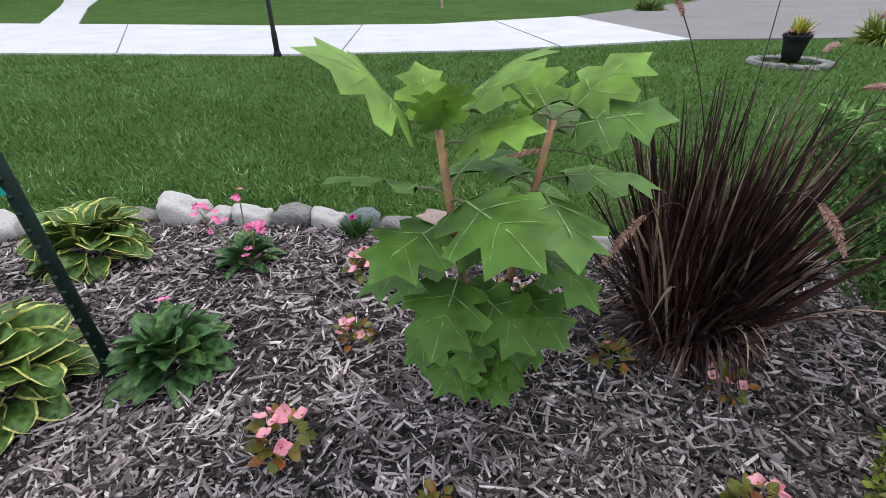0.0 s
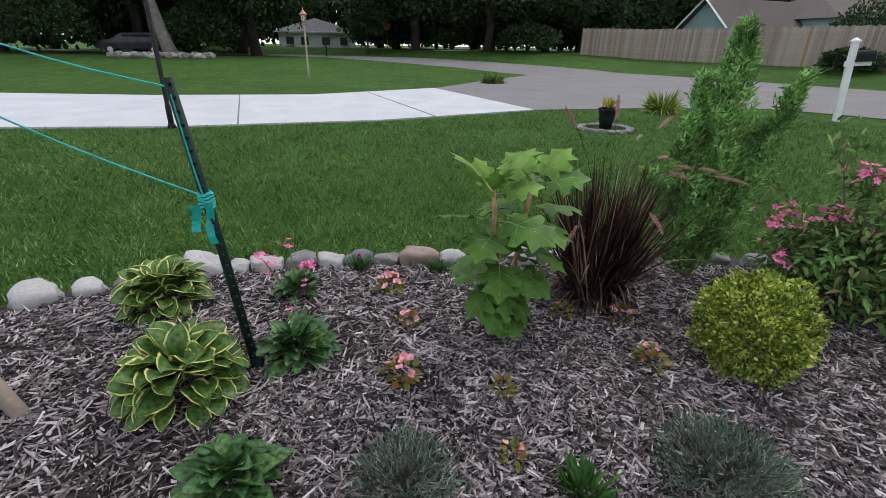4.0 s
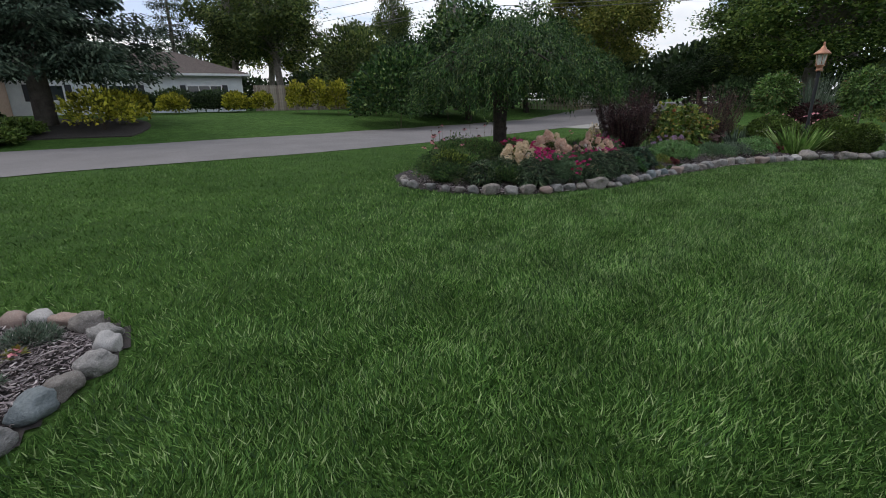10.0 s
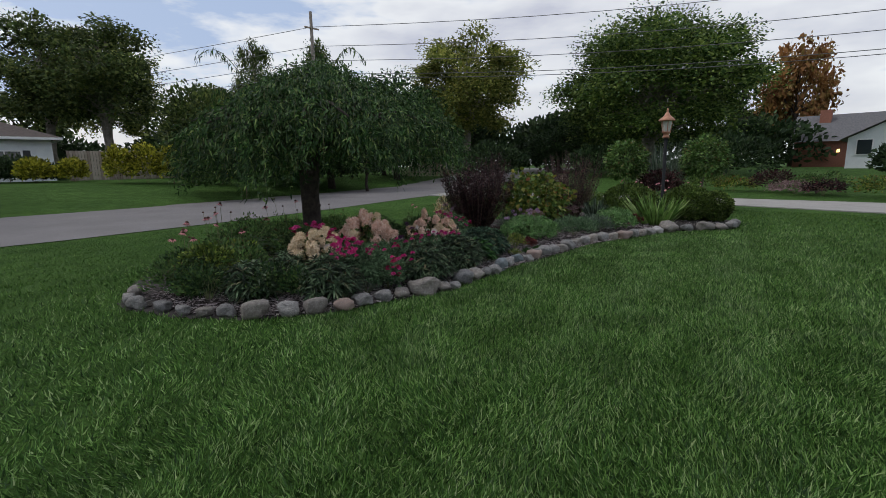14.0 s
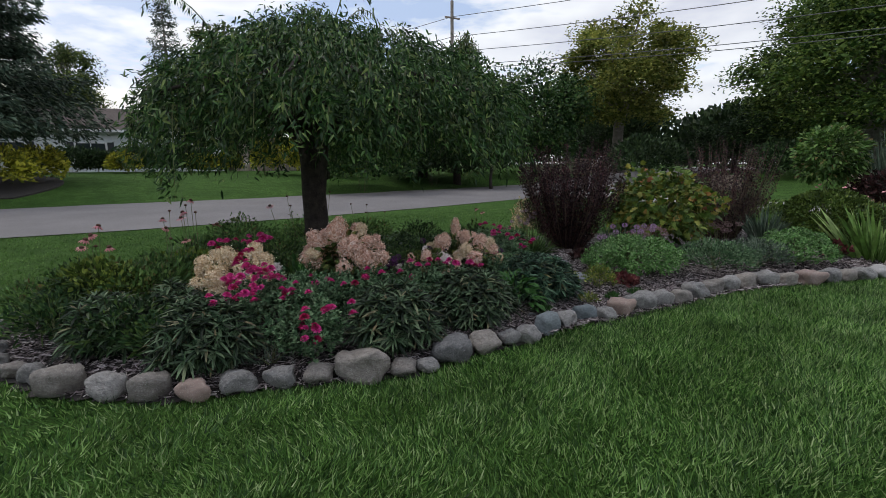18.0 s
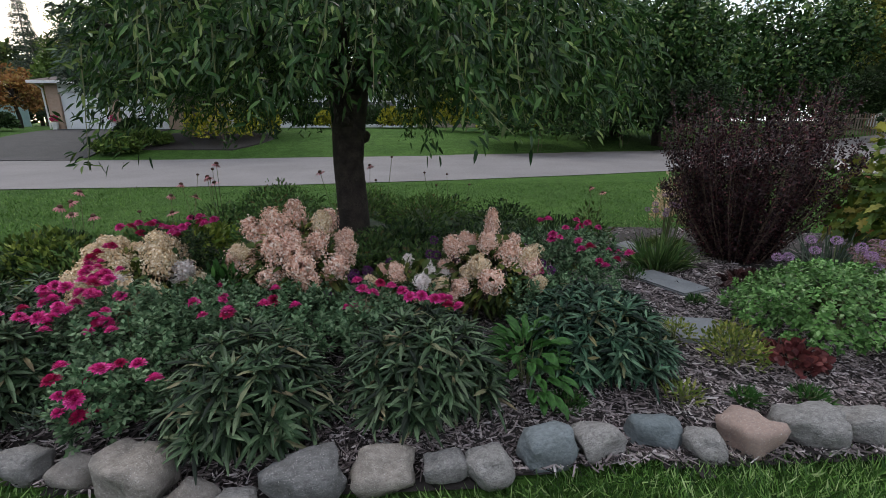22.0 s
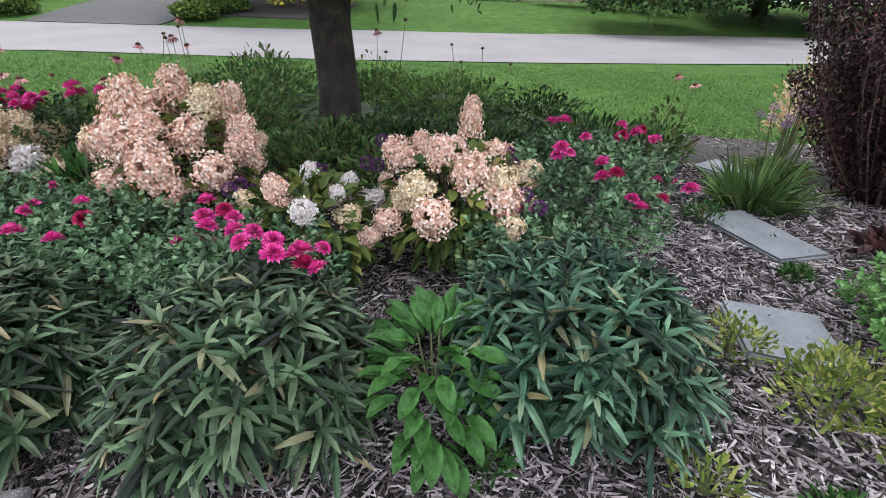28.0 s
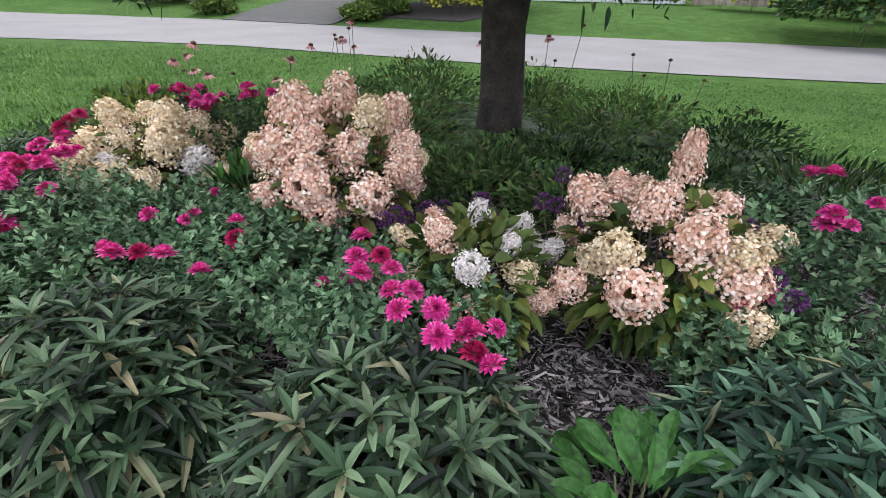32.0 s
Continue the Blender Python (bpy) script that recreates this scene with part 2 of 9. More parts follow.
FENCE_WOOD = by_object("cedar_pickets", [(0.0, (0.24, 0.19, 0.155)), (0.5, (0.33, 0.28, 0.235)), (0.85, (0.40, 0.345, 0.295)), (1.0, (0.30, 0.19, 0.125))], 0.85, 5, 0.3, 0.004)
BRICK = solid("red_brick", (0.25, 0.10, 0.07), (0.36, 0.16, 0.11), 9, 0.85, 0.3, 0.004)
BRICK_TAN = solid("tan_brick", (0.34, 0.24, 0.18), (0.46, 0.34, 0.27), 9, 0.85, 0.3, 0.004)
SIDING_WHITE = solid("white_siding", (0.66, 0.69, 0.72), (0.76, 0.79, 0.81), 2, 0.6, 0.1, 0.002)
SIDING_TEAL = solid("teal_siding", (0.24, 0.36, 0.37), (0.30, 0.43, 0.43), 2, 0.6, 0.1, 0.002)
SHINGLE = solid("brown_shingle", (0.065, 0.052, 0.048), (0.115, 0.092, 0.085), 7, 0.9, 0.6, 0.01, 0, 30)
SHINGLE_GREY = solid("grey_shingle", (0.11, 0.11, 0.12), (0.18, 0.18, 0.19), 7, 0.9, 0.6, 0.01, 0, 30)
GARAGE_DOOR = solid("garage_door_paint", (0.70, 0.74, 0.78), (0.78, 0.81, 0.84), 2, 0.5, 0.1, 0.002)
SHUTTER = solid("dark_shutter", (0.02, 0.022, 0.03), (0.04, 0.042, 0.05), 6, 0.6, 0)
CAR_PAINT = solid("dark_car_paint", (0.02, 0.024, 0.03), (0.035, 0.04, 0.05), 2, 0.25, 0, 0, 0.4)
RUBBER = solid("rubber", (0.02, 0.02, 0.02), (0.035, 0.035, 0.035), 10, 0.8, 0)
RED_PAINT = solid("red_sign_paint", (0.30, 0.03, 0.03), (0.4, 0.05, 0.04), 4, 0.5, 0)
TAG = solid("plant_tag", (0.45, 0.47, 0.5), (0.6, 0.62, 0.65), 8, 0.4, 0)


def glass_material():
    m, t, bsdf = nodes_of("window_glass")
    bsdf.inputs["Base Color"].default_value = (0.03, 0.04, 0.045, 1)
    bsdf.inputs["Roughness"].default_value = 0.06
    bsdf.inputs["Specular IOR Level"].default_value = 0.8
    return m


def lit_material():
    m, t, bsdf = nodes_of("porch_bulb")
    bsdf.inputs["Base Color"].default_value = (0.9, 0.7, 0.3, 1)
    bsdf.inputs["Emission Color"].default_value = (1.0, 0.72, 0.25, 1)
    bsdf.inputs["Emission Strength"].default_value = 3.0
    return m


GLASS = glass_material()
BULB = lit_material()
FROSTED = solid("frosted_lantern_glass", (0.55, 0.55, 0.52), (0.68, 0.68, 0.64), 8, 0.3, 0)

L_CHERRY = leafy("cherry_leaves", [(0.0, (0.010, 0.038, 0.010)), (0.5, (0.036, 0.090, 0.022)), (0.85, (0.085, 0.165, 0.045)), (1.0, (0.19, 0.25, 0.075))], 0.45, 0.18, 4.0, 0.35)
L_MAPLE = leafy("maple_leaves", [(0.0, (0.022, 0.055, 0.014)), (0.5, (0.085, 0.155, 0.034)), (1.0, (0.24, 0.32, 0.075))], 0.55, 0.45, 0.4)
L_DARK = leafy("dark_leaves", [(0.0, (0.016, 0.036, 0.014)), (0.7, (0.042, 0.079, 0.030)), (1.0, (0.088, 0.138, 0.049))], 0.6, 0.35, 0.4)
L_OAKTREE = leafy("olive_leaves", [(0.0, (0.03, 0.055, 0.016)), (0.6, (0.085, 0.13, 0.036)), (1.0, (0.20, 0.235, 0.066))], 0.55, 0.4, 0.4)
L_SPRUCE = leafy("spruce_needles", [(0.0, (0.022, 0.045, 0.03)), (0.6, (0.07, 0.11, 0.075)), (1.0, (0.15, 0.20, 0.135))], 0.6, 0.1, 0.6)
L_ORANGE = leafy("autumn_leaves", [(0.0, (0.20, 0.09, 0.035)), (0.6, (0.36, 0.18, 0.06)), (1.0, (0.32, 0.25, 0.08))], 0.6, 0.25, 0.5)
L_BRIGHT = leafy("bright_leaves", [(0.0, (0.06, 0.12, 0.02)), (1.0, (0.14, 0.22, 0.05))], 0.55, 0.3, 0.5)
L_ASH = leafy("yellowing_ash_leaves", [(0.0, (0.06, 0.09, 0.015)), (0.5, (0.18, 0.22, 0.045)), (1.0, (0.38, 0.37, 0.09))], 0.55, 0.45, 0.4)
L_GOLD = leafy("golden_leaves", [(0.0, (0.10, 0.13, 0.015)), (0.5, (0.36, 0.36, 0.03)), (1.0, (0.64, 0.60, 0.08))], 0.55, 0.3, 1.0)
L_BOX_GOLD = leafy("variegated_box_leaves", [(0.0, (0.05, 0.10, 0.014)), (0.4, (0.19, 0.27, 0.034)), (0.75, (0.37, 0.44, 0.07)), (1.0, (0.60, 0.62, 0.19))], 0.45, 0.25, 6.0, low=0.6)
L_BOX = leafy("boxwood_leaves", [(0.0, (0.04, 0.075, 0.015)), (0.6, (0.10, 0.16, 0.034)), (1.0, (0.19, 0.26, 0.06))], 0.5, 0.2, 3.0)
L_JUNIPER = leafy("juniper_sprays", [(0.0, (0.072, 0.168, 0.039)), (0.5, (0.209, 0.413, 0.122)), (1.0, (0.433, 0.671, 0.255))], 0.7, 0.4, 5.0, 0.15)
# near-black leaves scattered in both strap ramps imitate the shaded gaps of the mounds
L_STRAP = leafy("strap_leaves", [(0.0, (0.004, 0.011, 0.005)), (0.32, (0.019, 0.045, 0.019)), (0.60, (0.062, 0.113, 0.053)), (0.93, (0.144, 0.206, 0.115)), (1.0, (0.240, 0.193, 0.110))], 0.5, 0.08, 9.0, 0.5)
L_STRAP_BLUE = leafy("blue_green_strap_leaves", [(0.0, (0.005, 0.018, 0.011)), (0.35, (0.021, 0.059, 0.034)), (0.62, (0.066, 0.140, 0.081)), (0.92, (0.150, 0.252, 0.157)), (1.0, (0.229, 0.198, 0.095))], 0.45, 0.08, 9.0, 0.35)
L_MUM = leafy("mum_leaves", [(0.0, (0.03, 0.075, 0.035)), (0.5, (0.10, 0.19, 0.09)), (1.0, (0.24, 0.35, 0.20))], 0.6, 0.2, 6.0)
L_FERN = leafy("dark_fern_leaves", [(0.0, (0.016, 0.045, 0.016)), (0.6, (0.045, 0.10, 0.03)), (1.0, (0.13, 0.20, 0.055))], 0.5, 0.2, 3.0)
L_FRESH = leafy("fresh_green_leaves", [(0.0, (0.022, 0.075, 0.016)), (0.6, (0.05, 0.14, 0.032)), (1.0, (0.10, 0.21, 0.05))], 0.45, 0.25, 5.0)
L_SEDUM = leafy("sedum_leaves", [(0.0, (0.035, 0.105, 0.022)), (0.5, (0.105, 0.24, 0.06)), (0.9, (0.20, 0.36, 0.12)), (1.0, (0.34, 0.48, 0.24))], 0.5, 0.15, 6.0, low=0.6)
L_IRIS = leafy("iris_blades", [(0.0, (0.07, 0.15, 0.03)), (0.5, (0.19, 0.33, 0.08)), (1.0, (0.40, 0.52, 0.2))], 0.5, 0.2, 6.0)
L_OLIVE_LIME = leafy("olive_leaves", [(0.0, (0.03, 0.06, 0.012)), (0.6, (0.12, 0.18, 0.035)), (1.0, (0.30, 0.36, 0.075))], 0.5, 0.2, 4.0)
L_LIME = leafy("lime_leaves", [(0.0, (0.09, 0.16, 0.02)), (0.6, (0.21, 0.30, 0.045)), (1.0, (0.40, 0.46, 0.09))], 0.5, 0.25, 4.0)
L_SPIREA = leafy("yellow_green_small_leaves", [(0.0, (0.10, 0.16, 0.03)), (0.6, (0.24, 0.31, 0.07)), (1.0, (0.46, 0.45, 0.12))], 0.5, 0.25, 6.0)
L_HYD_LEAF = leafy("panicle_hydrangea_leaves", [(0.0, (0.03, 0.06, 0.012)), (0.6, (0.09, 0.13, 0.03)), (0.9, (0.20, 0.22, 0.055)), (1.0, (0.26, 0.16, 0.07))], 0.5, 0.2, 6.0)
L_GREYGREEN = leafy("grey_green_needles", [(0.0, (0.05, 0.085, 0.055)), (0.6, (0.13, 0.18, 0.13)), (1.0, (0.25, 0.30, 0.23))], 0.7, 0.1, 8.0)
L_BARBERRY = leafy("barberry_leaves", [(0.0, (0.012, 0.006, 0.008)), (0.5, (0.036, 0.016, 0.021)), (0.88, (0.075, 0.029, 0.036)), (1.0, (0.19, 0.06, 0.065))], 0.5, 0.12, 3.0)
L_MAROON = leafy("maroon_leaves", [(0.0, (0.025, 0.013, 0.013)), (0.7, (0.06, 0.026, 0.026)), (1.0, (0.11, 0.045, 0.045))], 0.5, 0.15, 5.0)
L_HEUCHERA = leafy("heuchera_leaves", [(0.0, (0.09, 0.022, 0.026)), (0.6, (0.17, 0.048, 0.048)), (1.0, (0.27, 0.09, 0.08))], 0.5, 0.2, 8.0)
L_PURPLE_GRASS = leafy("purple_grass_blades", [(0.0, (0.014, 0.007, 0.009)), (0.55, (0.05, 0.024, 0.022)), (0.84, (0.12, 0.06, 0.046)), (0.93, (0.38, 0.27, 0.2)), (1.0, (0.5, 0.38, 0.28))], 0.45, 0.15, 3.0)
L_YELLOWSHRUB = leafy("turning_oakleaf_leaves", [(0.0, (0.035, 0.075, 0.014)), (0.4, (0.105, 0.175, 0.033)), (0.75, (0.215, 0.255, 0.045)), (0.93, (0.30, 0.25, 0.055)), (1.0, (0.28, 0.09, 0.05))], 0.5, 0.25, 2.6)
L_OAKLEAF = leafy("oakleaf_hydrangea_leaves", [(0.0, (0.06, 0.15, 0.025)), (1.0, (0.12, 0.25, 0.042))], 0.5, 0.3, 1.6, 0.3)
L_OAKLEAF_NEW = leafy("new_oakleaf_leaves", [(0.0, (0.13, 0.28, 0.04)), (1.0, (0.22, 0.38, 0.07))], 0.55, 0.3, 1.6, 0.3)
L_VEIN = leafy("pale_leaf_veins", [(0.0, (0.20, 0.34, 0.12)), (1.0, (0.24, 0.38, 0.15))], 0.6, 0.1, 8.0)
L_HOSTA = leafy("hosta_leaf_centre", [(0.0, (0.05, 0.12, 0.028)), (1.0, (0.115, 0.21, 0.045))], 0.4, 0.25, 8.0, 0.5)
L_HOSTA_EDGE = leafy("hosta_leaf_margin", [(0.0, (0.50, 0.55, 0.12)), (1.0, (0.70, 0.70, 0.24))], 0.4, 0.25, 8.0, 0.5)
L_ROSETTE = leafy("leathery_dark_leaves", [(0.0, (0.022, 0.065, 0.02)), (0.6, (0.06, 0.14, 0.045)), (0.93, (0.11, 0.20, 0.06)), (1.0, (0.25, 0.10, 0.03))], 0.4, 0.15, 8.0, 0.5)
L_ROSETTE_PALE = leafy("leathery_green_leaves", [(0.0, (0.07, 0.16, 0.045)), (1.0, (0.12, 0.22, 0.06))], 0.4, 0.15, 8.0, 0.5)
L_BEGONIA = leafy("begonia_leaves", [(0.0, (0.10, 0.14, 0.02)), (0.5, (0.20, 0.17, 0.03)), (1.0, (0.30, 0.10, 0.03))], 0.35, 0.25, 10.0, 0.5)
L_WEIGELA = leafy("open_weigela_leaves", [(0.0, (0.05, 0.11, 0.028)), (0.6, (0.13, 0.24, 0.062)), (0.9, (0.23, 0.35, 0.10)), (1.0, (0.20, 0.13, 0.06))], 0.45, 0.3, 4.0)
L_ROSE = leafy("weigela_leaves", [(0.0, (0.04, 0.09, 0.025)), (0.6, (0.10, 0.19, 0.055)), (0.9, (0.18, 0.28, 0.085)), (1.0, (0.16, 0.10, 0.05))], 0.45, 0.22, 4.0)
P_PINK = leafy("pink_petals", [(0.0, (0.66, 0.10, 0.28)), (1.0, (0.84, 0.26, 0.48))], 0.55, 0.25, 20.0, low=0.85, high=1.1)
P_SOFT = leafy("soft_pink_petals", [(0.0, (0.80, 0.30, 0.38)), (1.0, (0.90, 0.46, 0.52))], 0.5, 0.25, 20.0, low=0.85, high=1.1)
P_MUM = leafy("magenta_mum_petals", [(0.0, (0.50, 0.02, 0.19)), (0.6, (0.76, 0.06, 0.34)), (1.0, (0.90, 0.22, 0.51))], 0.55, 0.2, 20.0, low=0.85, high=1.1)
P_MUM_DEEP = leafy("deep_red_mum_petals", [(0.0, (0.34, 0.01, 0.08)), (1.0, (0.58, 0.03, 0.15))], 0.55, 0.2, 20.0, low=0.85, high=1.1)
P_HYD = leafy("tan_pink_florets", [(0.0, (0.56, 0.29, 0.20)), (0.45, (0.84, 0.56, 0.44)), (0.8, (0.92, 0.72, 0.62)), (1.0, (0.95, 0.86, 0.8))], 0.65, 0.2, 8.0, low=0.85, high=1.1)
P_HYD_CREAM = leafy("cream_florets", [(0.0, (0.60, 0.43, 0.25)), (0.6, (0.84, 0.68, 0.47)), (1.0, (0.93, 0.85, 0.71))], 0.65, 0.2, 8.0, low=0.85, high=1.1)
P_HYD_WHITE = leafy("white_pink_florets", [(0.0, (0.62, 0.52, 0.50)), (0.6, (0.80, 0.74, 0.72)), (1.0, (0.88, 0.86, 0.85))], 0.65, 0.2, 8.0, low=0.85, high=1.1)
P_PURPLE = leafy("purple_florets", [(0.0, (0.06, 0.015, 0.08)), (1.0, (0.17, 0.045, 0.19))], 0.6, 0.15, 10.0, low=0.85, high=1.1)
P_ALLIUM = leafy("mauve_florets", [(0.0, (0.33, 0.19, 0.36)), (1.0, (0.52, 0.36, 0.55))], 0.6, 0.2, 10.0, low=0.85, high=1.1)
P_SEDUM = leafy("dusty_pink_florets", [(0.0, (0.20, 0.12, 0.13)), (1.0, (0.36, 0.24, 0.25))], 0.7, 0.1, 10.0, low=0.85, high=1.1)
P_CONE = leafy("coneflower_petals", [(0.0, (0.45, 0.14, 0.18)), (1.0, (0.62, 0.28, 0.30))], 0.6, 0.2, 10.0, low=0.85, high=1.1)
P_PLUME = leafy("fountain_grass_plume", [(0.0, (0.34, 0.17, 0.15)), (0.6, (0.50, 0.30, 0.26)), (1.0, (0.64, 0.46, 0.38))], 0.7, 0.3, 10.0, low=0.85, high=1.1)
P_PLUME_TAN = leafy("tan_grass_plume", [(0.0, (0.48, 0.36, 0.24)), (1.0, (0.62, 0.48, 0.34))], 0.7, 0.3, 10.0, low=0.85, high=1.1)
DARK_CONE = solid("flower_cone", (0.05, 0.02, 0.015), (0.12, 0.05, 0.03), 60, 0.8, 0.3)

# ---------------------------------------------------------------- mesh tools
rng = np.random.default_rng(7)


class Geo:
    """Gathers pieces of one mesh as arrays."""

    def __init__(self):
        self.v, self.f, self.n = [], [], 0

    def add(self, verts, faces, mat=0):
        verts = np.asarray(verts, float).reshape(-1, 3)
        self.v.append(verts)
        self.f.append((np.asarray(faces, int) + self.n, mat))
        self.n += len(verts)
        return self

    def mesh(self, name, mats, smooth=False):
        me = bpy.data.meshes.new(name)
        v = np.concatenate(self.v)
        loops = np.concatenate([f.ravel() for f, _ in self.f])
        totals = np.concatenate([np.full(len(f), f.shape[1]) for f, _ in self.f])
        me.vertices.add(len(v))
        me.vertices.foreach_set("co", v.ravel().astype(np.float32))
        me.loops.add(len(loops))
        me.loops.foreach_set("vertex_index", loops.astype(np.int32))
        me.polygons.add(len(totals))
        me.polygons.foreach_set("loop_start", np.r_[0, np.cumsum(totals)[:-1]].astype(np.int32))
        me.polygons.foreach_set("material_index", np.concatenate([np.full(len(f), m) for f, m in self.f]).astype(np.int32))
        me.polygons.foreach_set("use_smooth", np.full(len(totals), smooth))
        for m in mats if isinstance(mats, (list, tuple)) else [mats]:
            me.materials.append(m)
        me.update(calc_edges=True)
        return me


def thing(name, label, category, x, y, z, group="", turn=0.0, kind=""):
    ob = new(name)
    ob.empty_display_size = 0.1
    ob.matrix_basis = pose(x, y, z, 0, 0, turn)
    return tagged(ob, label, category, group, kind)


MASSES = {"branches": "branch", "stems": "stem", "blades": "blade", "wands": "wand", "strands": "twig", "needles": "foliage"}


def part(name, mesh, parent, m=None, label=""):
    ob = new(MASSES.get(name, name), mesh)
    ob.parent = parent
    if m is not None:
        ob.matrix_basis = m
    return tagged(ob, label, "", "", "stuff" if name in MASSES else "")


def structure(name, mesh, label, category):
    return tagged(new(name, mesh), label, category, "", "structure")


def norm(a):
    return a / np.maximum(np.linalg.norm(a, axis=-1, keepdims=True), 1e-9)


def randn(n):
    return rng.normal(size=(n, 3))


UP = np.array([0.0, 0.0, 1.0])
T_QUAD = (np.array([(0, 0, 0), (0.5, 0.45, 0.08), (0, 1, 0), (-0.5, 0.45, 0.08)], float), np.array([[0, 1, 2, 3]]))
T_LEAF = (np.array([(0, 0, 0), (0.42, 0.3, 0.07), (0.33, 0.7, 0.05), (0, 1, -0.04), (-0.33, 0.7, 0.05), (-0.42, 0.3, 0.07)], float), np.array([[0, 1, 2, 3], [0, 3, 4, 5]]))


def strap_shape(widths):
    k = len(widths)
    v = [(s * w / 2, i / (k - 1), 0) for i, w in enumerate(widths) for s in (-1, 1)]
    return np.array(v, float), np.array([[2 * i, 2 * i + 1, 2 * i + 3, 2 * i + 2] for i in range(k - 1)])




def lobed_shape():
    half = [(0.30, 0.02), (0.43, 0.14), (0.26, 0.28), (0.52, 0.40), (0.46, 0.52), (0.25, 0.58), (0.38, 0.78), (0.16, 0.82)]
    ring = [(0.0, 0.0)] + half + [(0.0, 1.0)] + [(-x, y) for x, y in half[::-1]]
    v = [(x, y, 0.16 * abs(x) - 0.12 * y * y) for x, y in ring] + [(0, 0.45, -0.03)]
    n = len(ring)
    return np.array(v, float), np.array([[i, (i + 1) % n, n] for i in range(n)])


T_LOBED = lobed_shape()
T_BLADE = strap_shape([1.0, 0.75, 0.08])
T_SPIKE = strap_shape([1.0, 0.12])
T_GRASS = (np.array([(-0.5, 0, 0), (0.5, 0, 0), (0, 1, 0)], float), np.array([[0, 1, 2]]))
T_STRAP = strap_shape([0.45, 0.9, 1.0, 0.75, 0.08])


def ribbed_shape(widths, fold):
    k = len(widths)
    v = [(s * w / 2, i / (k - 1), fold * abs(s) * w) for i, w in enumerate(widths) for s in (-1, 0, 1)]
    return np.array(v, float), np.array([[3 * i + c, 3 * i + c + 1, 3 * i + c + 4, 3 * i + c + 3] for i in range(k - 1) for c in (0, 1)])


T_RIBBED = ribbed_shape([0.5, 1.0, 0.92, 0.3], 0.34)
T_LONG = strap_shape([0.7, 1.0, 0.95, 0.85, 0.65, 0.4, 0.06])


def leaves(geo, shape, o, d, n, length, width, mat=0, droop=0.0):
    """One leaf at each place o, growing along d with its face towards n."""
    tv, tf = shape
    d = norm(d)
    side = norm(np.cross(d, n))
    n = np.cross(side, d)
    length, width, droop = (np.broadcast_to(np.asarray(q, float), (len(o),)) for q in (length, width, droop))
    v = o[:, None] + tv[None, :, 0:1] * (width[:, None, None] * side[:, None]) + tv[None, :, 1:2] * (length[:, None, None] * d[:, None]) + tv[None, :, 2:3] * (width[:, None, None] * n[:, None])
    v[:, :, 2] -= droop[:, None] * length[:, None] * tv[None, :, 1] ** 2
    f = tf[None] + (np.arange(len(o)) * len(tv))[:, None, None]
    geo.add(v.reshape(-1, 3), f.reshape(-1, tf.shape[1]), mat)


def tube(geo, pts, radii, sides=6, mat=0):
    pts = np.asarray(pts, float)
    radii = np.broadcast_to(np.asarray(radii, float), (len(pts),))
    tan = norm(np.gradient(pts, axis=0))
    ref = np.where(np.abs(tan[:, 2:3]) > 0.9, np.array([[1.0, 0, 0]]), UP[None])
    a = norm(np.cross(tan, ref))
    b = np.cross(tan, a)
    ang = np.linspace(0, 2 * np.pi, sides, endpoint=False)
    ring = pts[:, None] + radii[:, None, None] * (np.cos(ang)[None, :, None] * a[:, None] + np.sin(ang)[None, :, None] * b[:, None])
    k = np.arange(sides)
    f = [np.stack([i * sides + k, i * sides + (k + 1) % sides, (i + 1) * sides + (k + 1) % sides, (i + 1) * sides + k], 1) for i in range(len(pts) - 1)]
    n0 = len(pts) * sides
    cap = np.concatenate([ring.reshape(-1, 3), pts[:1], pts[-1:]])
    geo.add(cap, np.concatenate(f), mat)
    base = geo.n - len(cap)
    tri = np.concatenate([np.stack([np.full(sides, n0), (k + 1) % sides, k], 1), np.stack([np.full(sides, n0 + 1), n0 - sides + k, n0 - sides + (k + 1) % sides], 1)])
    geo.f.append((tri + base, mat))


def box(geo, lo, hi, mat=0):
    x0, y0, z0 = lo
    x1, y1, z1 = hi
    v = [(x0, y0, z0), (x1, y0, z0), (x1, y1, z0), (x0, y1, z0), (x0, y0, z1), (x1, y0, z1), (x1, y1, z1), (x0, y1, z1)]
    geo.add(v, [[3, 2, 1, 0], [4, 5, 6, 7], [0, 1, 5, 4], [1, 2, 6, 5], [2, 3, 7, 6], [3, 0, 4, 7]], mat)


def bevelled(name, lo, hi, mats, width=0.01):
    bm = bmesh.new()
    bmesh.ops.create_cube(bm, size=1)
    lo, hi = Vector(lo), Vector(hi)
    for v in bm.verts:
        v.co = Vector([(lo[i] + hi[i]) / 2 + v.co[i] * (hi[i] - lo[i]) for i in range(3)])
    bmesh.ops.bevel(bm, geom=bm.edges[:], offset=width, segments=2, affect="EDGES")
    me = bpy.data.meshes.new(name)
    bm.to_mesh(me)
    bm.free()
    for m in mats if isinstance(mats, (list, tuple)) else [mats]:
        me.materials.append(m)
    return me


